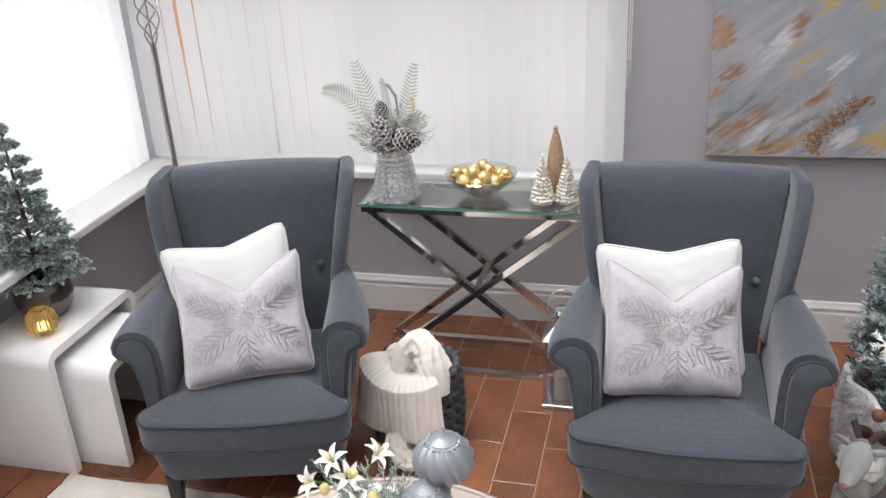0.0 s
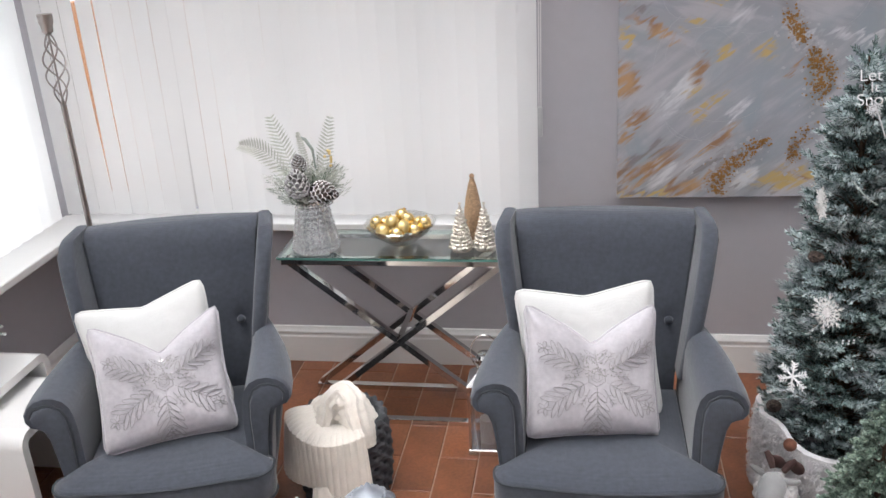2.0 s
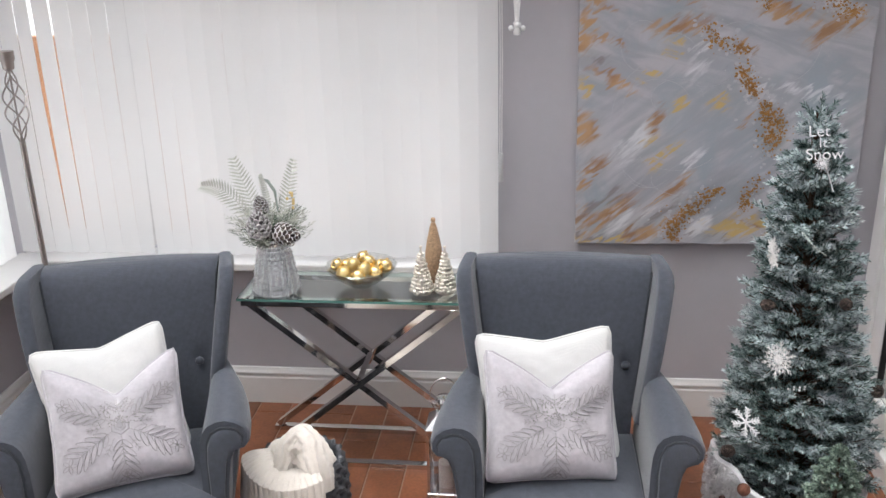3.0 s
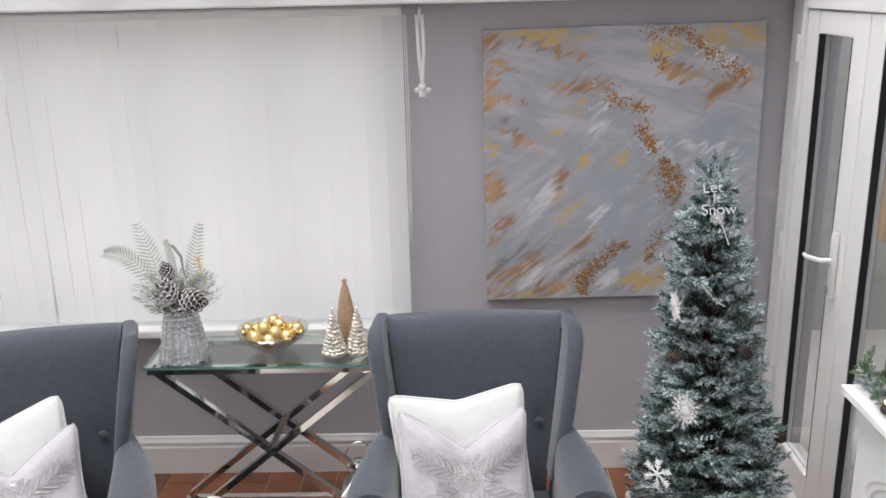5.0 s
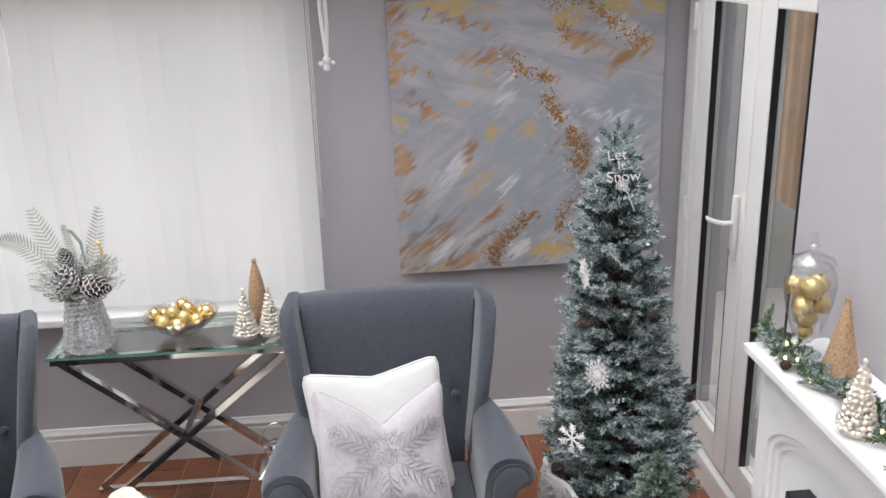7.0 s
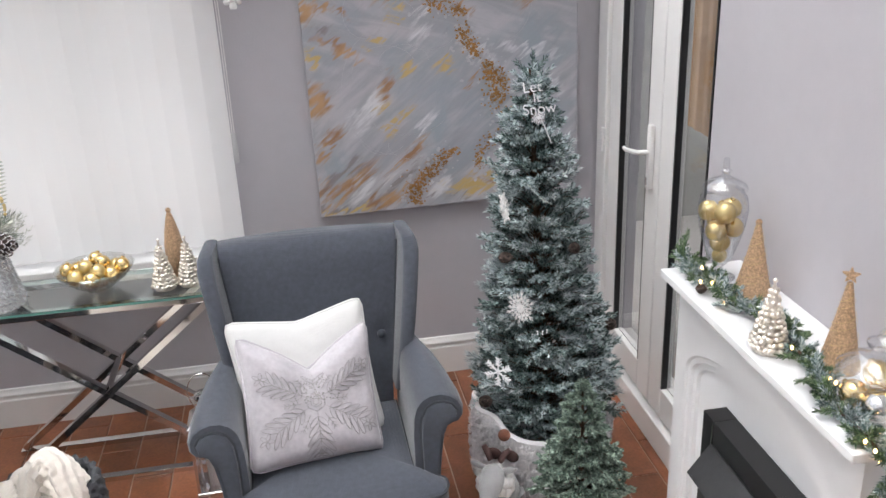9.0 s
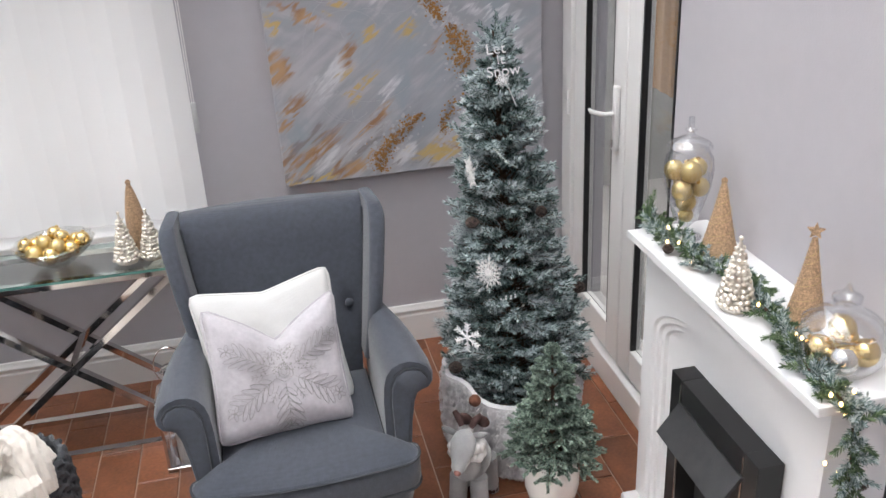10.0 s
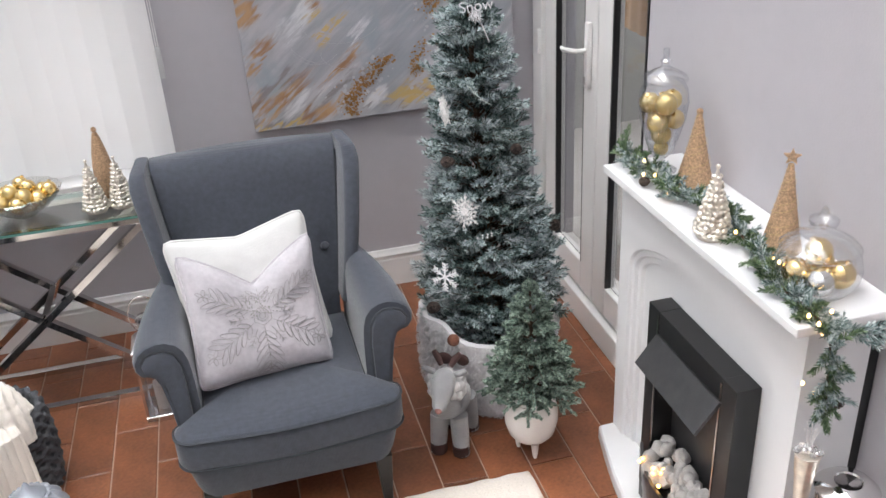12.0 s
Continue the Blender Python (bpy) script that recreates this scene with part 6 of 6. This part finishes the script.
st = thing("beaded_candlestick", pose(1.190, 0.628, 0.0), "slim silver candlestick crowned with glass beads", "candlestick")
part("stem", lathe([(0.040, 0.0), (0.038, 0.012), (0.012, 0.03), (0.010, 0.50), (0.018, 0.62), (0.026, 0.70), (0.028, 0.712)], 18), M_MERCURY, st)
rng = random.Random(4)
for k in range(26):
    a, r = rng.uniform(0, 6.283), rng.uniform(0.0, 0.024)
    part("bead", ball(rng.uniform(0.006, 0.009), 8, 6), M_IRIDESCENT if k % 2 else M_SILVERBALL, st).matrix_local = pose(r * math.cos(a), r * math.sin(a), 0.714 + rng.uniform(0, 0.022) * (1 - r / 0.03))
bm = bmesh.new()
for k in range(7):
    a = 0.9 * k
    tube([(0, 0, 0.72), (0.014 * math.cos(a), 0.014 * math.sin(a), 0.775 + 0.006 * (k % 3))], 0.0012, 4, bm=bm)
part("sprays", bm, M_FLAKE, st, "thin glitter sprays")["kind"] = "stuff"

# ---- glass lantern between table and chair ----
gl = thing("glass_lantern", pose(-0.280, 2.262, 0), "square glass lantern with a polished silver frame and lid", "lantern")
part("base", box(-0.070, 0.070, -0.070, 0.070, 0.0, 0.026, 0.004), M_CHROME, gl, smooth=False)
for sx in (-1, 1):
    for sy in (-1, 1):
        part("corner_post", box(sx * 0.061 - 0.005, sx * 0.061 + 0.005, sy * 0.061 - 0.005, sy * 0.061 + 0.005, 0.0265, 0.292), M_CHROME, gl, smooth=False)
for s in (-1, 1):
    for b in (box(s * 0.0605 - 0.001, s * 0.0605 + 0.001, -0.055, 0.055, 0.028, 0.290), box(-0.055, 0.055, s * 0.0605 - 0.001, s * 0.0605 + 0.001, 0.028, 0.290)):
        part("pane", b, M_JAR, gl, smooth=False)
part("lid", loft([rrect(-0.070, 0.070, -0.070, 0.070, 0.006, 0.2925), rrect(-0.070, 0.070, -0.070, 0.070, 0.006, 0.303), rrect(-0.032, 0.032, -0.032, 0.032, 0.006, 0.345), rrect(-0.028, 0.028, -0.028, 0.028, 0.006, 0.36)]), M_CHROME, gl, smooth=False)
part("chimney", lathe([(0.026, 0.3605), (0.026, 0.395), (0.036, 0.400), (0.030, 0.412), (0.006, 0.418)], 20), M_CHROME, gl)
part("handle", tube([(0.055 * math.cos(a), 0.0, 0.415 + 0.075 * math.sin(a)) for a in [math.pi * 2 * k / 24 for k in range(24)]], 0.0022, 6, closed=True), M_CHROME, gl)
part("candle", lathe([(0.030, 0.0265), (0.030, 0.13), (0.004, 0.134)], 20), M_WHITECLOTH, gl, "white pillar candle")

# ---- basket with a cream blanket ----
BX, BY = -0.775, 1.985
M_KNIT = mat("grey_knit_rope", (0.085, 0.09, 0.10), 0.95, noise_scale=40, var=0.25, bump=0.5, bump_scale=400)
bas = thing("knitted_basket", pose(BX, BY, 0), "round dark grey basket knitted of thick rope", "basket")
for i in range(13):
    z = 0.012 + i * 0.0235
    r = 0.148 + 0.012 * math.sin(math.pi * i / 12) + 0.003 * (i % 2)
    loops = []
    n = 132
    for q in range(n + 1):
        a = 2 * math.pi * q / n
        wob = 0.0045 * math.sin(a * 22 + (math.pi if i % 2 else 0))
        c = Vector(((r + wob) * math.cos(a), (r + wob) * math.sin(a), z + 0.005 * math.sin(a * 22 + 1.57 + (math.pi if i % 2 else 0))))
        d = Vector((math.cos(a), math.sin(a), 0))
        rr = 0.0135 + 0.002 * math.sin(a * 22)
        loops.append([c + d * rr * math.cos(w * math.pi / 3) + Vector((0, 0, rr * math.sin(w * math.pi / 3))) for w in range(6)])
    part("rope_ring", loft(loops, cap=False), M_KNIT, bas)
part("bottom", lathe([(0.145, 0.003), (0.001, 0.004)], 30), M_KNIT, bas)

M_BLANKET = mat("cream_plush_blanket", (0.78, 0.72, 0.65), 0.95, noise_scale=12, var=0.10, bump=0.7, bump_scale=300, Sheen_Weight=0.5)
bl = thing("blanket", pose(BX, BY, 0), "cream ribbed plush blanket spilling from the basket", "blanket")
# heaped middle: overlapping rolled folds
def roll(points, r, ribs, name="fold", flat=0.8):
    loops = []
    pts = [Vector(p) for p in points]
    dense = []
    for a, b in zip(pts, pts[1:]):
        for k in range(10):
            dense.append(a.lerp(b, k / 10))
    dense.append(pts[-1])
    for _ in range(5):
        dense = [dense[0]] + [(dense[k - 1] + dense[k] * 2 + dense[k + 1]) / 4 for k in range(1, len(dense) - 1)] + [dense[-1]]
    n = 40
    for i, p in enumerate(dense):
        t = (dense[min(i + 1, len(dense) - 1)] - dense[max(i - 1, 0)]).normalized()
        s = t.cross(Vector((0, 0, 1)))
        s = s.normalized() if s.length > 0.05 else Vector((1, 0, 0))
        u = s.cross(t)
        f = i / (len(dense) - 1)
        rr = r * (0.55 + 0.45 * math.sin(math.pi * min(1, max(0, 0.1 + 0.85 * f)))) * (1 + 0.10 * abs(math.sin(f * 34)))
        loops.append([p + (s * math.cos(2 * math.pi * q / n) + u * flat * math.sin(2 * math.pi * q / n)) * rr * (1 + 0.10 * math.sin(ribs * 2 * math.pi * q / n)) for q in range(n)])
    return part(name, loft(loops), M_BLANKET, bl)
roll([(-0.11, -0.03, 0.27), (-0.06, 0.0, 0.325), (0.02, -0.03, 0.35), (0.07, -0.06, 0.325), (0.10, -0.04, 0.28)], 0.060, 11)
roll([(-0.06, 0.06, 0.28), (0.0, 0.03, 0.345), (0.05, -0.01, 0.36), (0.12, -0.04, 0.30)], 0.052, 10)
roll([(-0.045, -0.09, 0.30), (-0.015, -0.06, 0.385), (0.03, -0.05, 0.425), (0.065, -0.07, 0.40), (0.085, -0.10, 0.345), (0.10, -0.12, 0.28)], 0.048, 9)
roll([(0.055, -0.02, 0.34), (0.075, -0.05, 0.395), (0.10, -0.08, 0.36), (0.115, -0.10, 0.30), (0.125, -0.11, 0.25)], 0.036, 8)
# front drape: a hanging sheet with ribs
loops = []
for i in range(26):
    v = i / 25
    row = []
    for q in range(211):
        u = q / 210
        ang = radians(188 + 122 * u)
        drop = max(0.0, v - 0.16) / 0.84
        out = 0.085 + 0.092 * min(1, v / 0.16) ** 0.6 + (0.014 * math.sin(u * 7 + 1) + 0.010) * drop
        z = 0.325 + 0.012 * math.sin(u * 6 + 1) - 0.018 * min(1, v / 0.16) ** 2 - (0.195 + 0.012 * math.sin(u * 9)) * drop
        rib = 0.013 * abs(math.cos(u * math.pi * 18)) ** 0.7
        row.append(((out + rib) * math.cos(ang), (out + rib) * math.sin(ang) * 1.0, max(0.012, z)))
    loops.append(row)
drape = loft(loops, cap=False, closed=False)
ob = part("drape", drape, M_BLANKET, bl)
sol = ob.modifiers.new("thick", "SOLIDIFY")
sol.thickness = 0.012
roll([(-0.03, -0.185, 0.13), (-0.02, -0.20, 0.07), (0.01, -0.205, 0.03), (0.06, -0.20, 0.022)], 0.05, 9, "tail", 0.6)

# ---- coffee table with flowers and ornaments ----
M_STONE = mat("pale_taupe_top", (0.46, 0.39, 0.35), 0.4, noise_scale=5, var=0.1)
CZ = 0.45
ct = thing("coffee_table", pose(-0.52, 0.735, 0), "round taupe coffee table with a pale rim", "coffee table")
part("tabletop", lathe([(0.44, CZ - 0.022), (0.46, CZ - 0.018), (0.462, CZ - 0.004), (0.458, CZ), (0.448, CZ), (0.446, CZ - 0.006), (0.001, CZ - 0.006)], 72), M_STONE, ct)
part("rim", lathe([(0.4625, CZ - 0.016), (0.466, CZ - 0.012), (0.466, CZ - 0.004), (0.4625, CZ - 0.001)], 72, False), mat("pale_gold_rim", (0.6, 0.52, 0.44), 0.3, 0.4), ct)
for k in range(3):
    a = radians(90 + 120 * k)
    part("leg", tube([(0.34 * math.cos(a), 0.34 * math.sin(a), 0.0), (0.28 * math.cos(a), 0.28 * math.sin(a), CZ - 0.022)], [0.014, 0.020], 10), M_DARKWOOD, ct)
M_ORN = mat("satin_silver_blue", (0.30, 0.32, 0.355), 0.42, 0.5, noise_scale=20, var=0.1)
def ornament(x, y, z, r, stand, label):
    o = thing("swirl_ornament", pose(x, y, CZ), label, "ornament", "silver swirl ornaments")
    n, m = 140, 40
    loops = []
    for k in range(m + 1):
        t = math.pi * (0.06 + 0.90 * k / m)
        loops.append([(r * math.sin(t) * (1 + 0.065 * math.cos(14 * a + 13.0 * k / m)) * math.cos(a), r * math.sin(t) * (1 + 0.065 * math.cos(14 * a + 13.0 * k / m)) * math.sin(a), z - r * 0.88 * math.cos(t)) for a in [2 * math.pi * q / n for q in range(n)]])
    part("body", loft(loops), M_ORN, o)
    part("crown", lathe([(r * 0.52, z + r * 0.70), (r * 0.50, z + r * 0.80), (r * 0.30, z + r * 0.93), (r * 0.14, z + r * 1.05), (r * 0.07, z + r * 1.22), (r * 0.01, z + r * 1.28)], 24), M_ORN, o)
    for q in range(20):
        a = 2 * math.pi * q / 20
        part("bead", ball(r * 0.085, 8, 6), M_ORN, o).matrix_local = pose(r * 0.56 * math.cos(a), r * 0.56 * math.sin(a), z + r * 0.70)
    part("stand", lathe([(0.040, -0.004), (0.038, 0.008), (0.014, 0.020), (0.013, z - r * 0.86), (0.020, z - r * 0.80)] if stand else [(0.03, -0.005), (0.028, z - r * 0.80)], 20), M_ORN, o)
    return o
ornament(-0.432, 1.060, 0.180, 0.073, True, "large swirled silver ornament on a stand")
ornament(-0.462, 0.985, 0.098, 0.062, False, "lower swirled silver ornament beside a taller one")
flo = thing("lily_arrangement", pose(-0.625, 1.0, CZ - 0.005), "white silk lilies with eucalyptus, pine and cream buds", "flower arrangement")
M_PETAL = mat("white_silk_petal", (0.80, 0.79, 0.72), 0.6, noise_scale=20, var=0.05, Subsurface_Weight=0.1)
part("bowl", lathe([(0.05, 0.0), (0.085, 0.02), (0.10, 0.05), (0.09, 0.05), (0.06, 0.02)], 28), M_CERAMIC, flo, "low white bowl")
M_STEMGREEN = mat("green_stem", (0.10, 0.15, 0.06), 0.6)
def petal_mesh(s):
    own = bmesh.new()
    prev = None
    for i in range(8):
        f = i / 7
        w = 0.010 * s * math.sin(math.pi * (0.12 + 0.86 * f)) ** 0.8
        rr = 0.004 * s + s * (0.012 * f + 0.034 * f ** 2)
        zz = s * (0.060 * f - 0.034 * f ** 3)
        row = [own.verts.new((rr, -w, zz + 0.004 * s)), own.verts.new((rr, 0, zz)), own.verts.new((rr, w, zz + 0.004 * s))]
        if prev:
            own.faces.new((prev[0], row[0], row[1], prev[1]))
            own.faces.new((prev[1], row[1], row[2], prev[2]))
        prev = row
    return finish(own, "petal", M_PETAL)
PETAL = petal_mesh(0.85)
def lily(x, y, z, rx, ry, s):
    fl = part("lily", tube([(0, 0, 0.006), (0, 0, 0), (0, 0, -0.02), (0, 0, -0.09)], [0.003, 0.005, 0.003, 0.002], 6), M_STEMGREEN, flo, "open white lily")
    fl.matrix_local = pose(x, y, z, rx, ry, 20)
    for k in range(6):
        p = mesh_part("petal", PETAL, fl)
        p.matrix_local = pose(0, 0, 0.001 * (k % 2), 0, 0, 60 * k + 7 * math.sin(k * 3 + x * 50)) @ pose(0, 0, 0, 0, 8 * math.sin(k * 5 + z * 40))
    for k in range(5):
        part("stamen", tube([(0, 0, 0.004), (0.008 * math.cos(k * 1.26), 0.008 * math.sin(k * 1.26), 0.040 * s)], 0.0012, 4), M_GOLDMATT, fl)
for x, y, z, rx, ry, s in ((-0.070, 0.0, 0.185, 25, -20, 1.25), (-0.035, -0.01, 0.150, 40, 15, 1.2), (0.035, 0.01, 0.205, 15, 25, 1.3), (-0.125, -0.005, 0.120, 35, -45, 1.1), (0.0, -0.04, 0.090, 50, 0, 1.15), (-0.055, -0.05, 0.075, 60, -20, 1.1)):
    lily(x, y, z, rx, ry, s)
M_BUD = mat("cream_yellow_bud", (0.72, 0.62, 0.28), 0.5, noise_scale=30, var=0.1)
for x, y, z in ((-0.02, -0.01, 0.165), (0.03, -0.02, 0.110), (-0.095, -0.02, 0.115), (-0.085, -0.03, 0.075)):
    part("bud", ball(0.014, 12, 8, 1.2), M_BUD, flo, "cream yellow bud").matrix_local = pose(x, y, z)
sp = []
rng = random.Random(52)
for k in range(44):
    a = rng.uniform(-0.4, 3.6)
    b = Vector((rng.uniform(-0.06, 0.09), rng.uniform(-0.02, 0.03), 0.05))
    sp.append((b, b + Vector((math.cos(a) * 0.6, 0.15 * math.sin(a), rng.uniform(0.6, 1.2))).normalized() * rng.uniform(0.07, 0.15)))
mesh_part("pine_needles", needle_mesh("pine_needles", sp, 30, 0.024, 0.0013, 45, M_FROSTFIR, 12), flo, kind="stuff")
M_EUC = mat("eucalyptus_leaf", (0.26, 0.34, 0.29), 0.6, noise_scale=30, var=0.15)
for k in range(18):
    f = k / 17
    a = 2.4 * k
    own = lathe([(0.0135 - 0.004 * f, 0.0), (0.0135 - 0.004 * f, 0.001), (0.001, 0.002)], 10)
    part("eucalyptus_leaf", own, M_EUC, flo).matrix_local = pose(0.06 + 0.085 * f, -0.015 + 0.012 * math.sin(a), 0.085 + 0.035 * f, 60 * math.sin(a), 40 * math.cos(a), 0)
part("pine_cone", pine_cone(0.05, 0.022), M_CONE, flo).matrix_local = pose(0.02, -0.05, 0.055, 50, 0, 0)

# ---- floor lamp ----
M_LAMP = mat("brushed_nickel", (0.36, 0.32, 0.30), 0.35, 1.0, noise_scale=30, var=0.1)
lamp = thing("floor_lamp", pose(-2.065, 2.735, 0), "slim brushed metal floor lamp with a twisted wire cage", "floor lamp")
part("base", lathe([(0.13, 0.0), (0.13, 0.012), (0.10, 0.022), (0.02, 0.034)], 36), M_LAMP, lamp)
part("pole", tube([(0, 0, 0.03), (0, 0, 1.275)], 0.0125, 14), M_LAMP, lamp)
for k in range(4):
    pts = []
    for q in range(25):
        f = q / 24
        a = k * math.pi / 2 + f * 2 * math.pi * 0.9
        pts.append((0.040 * math.sin(math.pi * f) * math.cos(a) + 0.006 * math.cos(a), 0.040 * math.sin(math.pi * f) * math.sin(a) + 0.006 * math.sin(a), 1.275 + 0.295 * f))
    part("cage_wire", tube(pts, 0.0035, 6), M_LAMP, lamp)
part("rod", tube([(0, 0, 1.275), (0, 0, 1.60)], 0.004, 8), M_LAMP, lamp)
part("cup", lathe([(0.010, 1.565), (0.022, 1.575), (0.024, 1.60), (0.030, 1.615), (0.030, 1.645), (0.026, 1.645)], 20), M_LAMP, lamp)

# ---- on the white tables ----
NZ = 0.4905
pf = small_fir("frosted_fir", pose(-2.125, 1.815, NZ), 0.58, 0.165, 0.135, 9, M_FROSTFIR, "frosted little fir in a smoked glass globe vase", 41, 0.018, 0.25)
M_SMOKE = mat("smoked_mirror_glass", (0.16, 0.14, 0.13), 0.06, 0.75, noise_scale=6, var=0.2)
part("globe_vase", lathe([(0.045, 0.0), (0.075, 0.008), (0.098, 0.045), (0.104, 0.085), (0.096, 0.125), (0.078, 0.152), (0.070, 0.158), (0.066, 0.155)], 40), M_SMOKE, pf, "smoked mirrored glass globe")
vot = thing("votive_holder", pose(-2.045, 1.680, NZ), "ribbed amber glass candle globe glowing on the table", "candle holder")
M_AMBER = mat("amber_glass", (0.92, 0.66, 0.26), 0.06, Transmission_Weight=0.8, IOR=1.3)
part("globe", lathe([(0.022, 0.0), (0.042, 0.008), (0.053, 0.032), (0.055, 0.048), (0.048, 0.075), (0.034, 0.092), (0.030, 0.094)], 96, False, lambda a, k: 1 + 0.03 * math.cos(a * 24)), M_AMBER, vot)
part("flame", ball(0.008, 8, 8, 1.6), glow("candle_flame", (1.0, 0.66, 0.28), 3.0), vot).matrix_local = pose(0, 0, 0.035)
part("candle", lathe([(0.018, 0.004), (0.018, 0.022), (0.001, 0.023)], 16), M_WHITECLOTH, vot)
# loose cable with an inline switch behind the chair
solo("cable", tube([(-2.20, 2.68, 0.175), (-2.235, 2.66, 0.12), (-2.20, 2.60, 0.08), (-2.10, 2.58, 0.02), (-2.0, 2.62, 0.006)], 0.0035, 6), M_BLACK, "thin black lamp cable trailing by the skirting", "cable")

# ---- floor tiles ----
TW, TL, J = 0.1508, 0.42, 0.0045
def tile_mesh(w, l):
    bm = bmesh.new()
    b = 0.003
    lo = [bm.verts.new((x, y, -0.0065)) for x, y in ((0, 0), (w, 0), (w, l), (0, l))]
    mi = [bm.verts.new((x, y, -0.0015)) for x, y in ((0, 0), (w, 0), (w, l), (0, l))]
    hi = [bm.verts.new((x, y, 0.0)) for x, y in ((b, b), (w - b, b), (w - b, l - b), (b, l - b))]
    for p, q in ((lo, mi), (mi, hi)):
        for k in range(4):
            bm.faces.new((p[k], p[(k + 1) % 4], q[(k + 1) % 4], q[k]))
    bm.faces.new(hi)
    return finish(bm, "tile", M_TILE, smooth=False)
full = tile_mesh(TW - J, TL - J)
rng = random.Random(2)
rest = []
c0 = math.floor((XL + 0.461) / TW)
cols = int((XR - XL) / TW) + 2
for i in range(cols):
    x = -0.461 + TW * (c0 + i) + J / 2
    off = 2.175 - (TL / 2 if (c0 + i) % 2 else 0) + J / 2
    for j in range(-12, 3):
        y = off + TL * j
        y0, y1, x0, x1 = max(y, YF), min(y + TL - J, YB), max(x, XL), min(x + TW - J, XR)
        if y1 - y0 < 0.03 or x1 - x0 < 0.02:
            continue
        if y1 > 1.0:
            whole = abs(y1 - y0 - (TL - J)) < 1e-4 and abs(x1 - x0 - (TW - J)) < 1e-4
            ob = new("tile", full if whole else tile_mesh(x1 - x0, y1 - y0))
            ob.parent = floor
            ob.matrix_world = pose(x0, y0, rng.uniform(-0.0006, 0.0), rng.uniform(-0.08, 0.08), rng.uniform(-0.12, 0.12), 0)
        else:
            rest.append((x0, x1, y0, y1))
bm = bmesh.new()
for x0, x1, y0, y1 in rest:
    box(x0, x1, y0, y1, -0.0065, -0.0003, bm=bm)
ob = part("tiles", bm, M_TILE, floor, smooth=False)
ob["kind"] = "stuff"
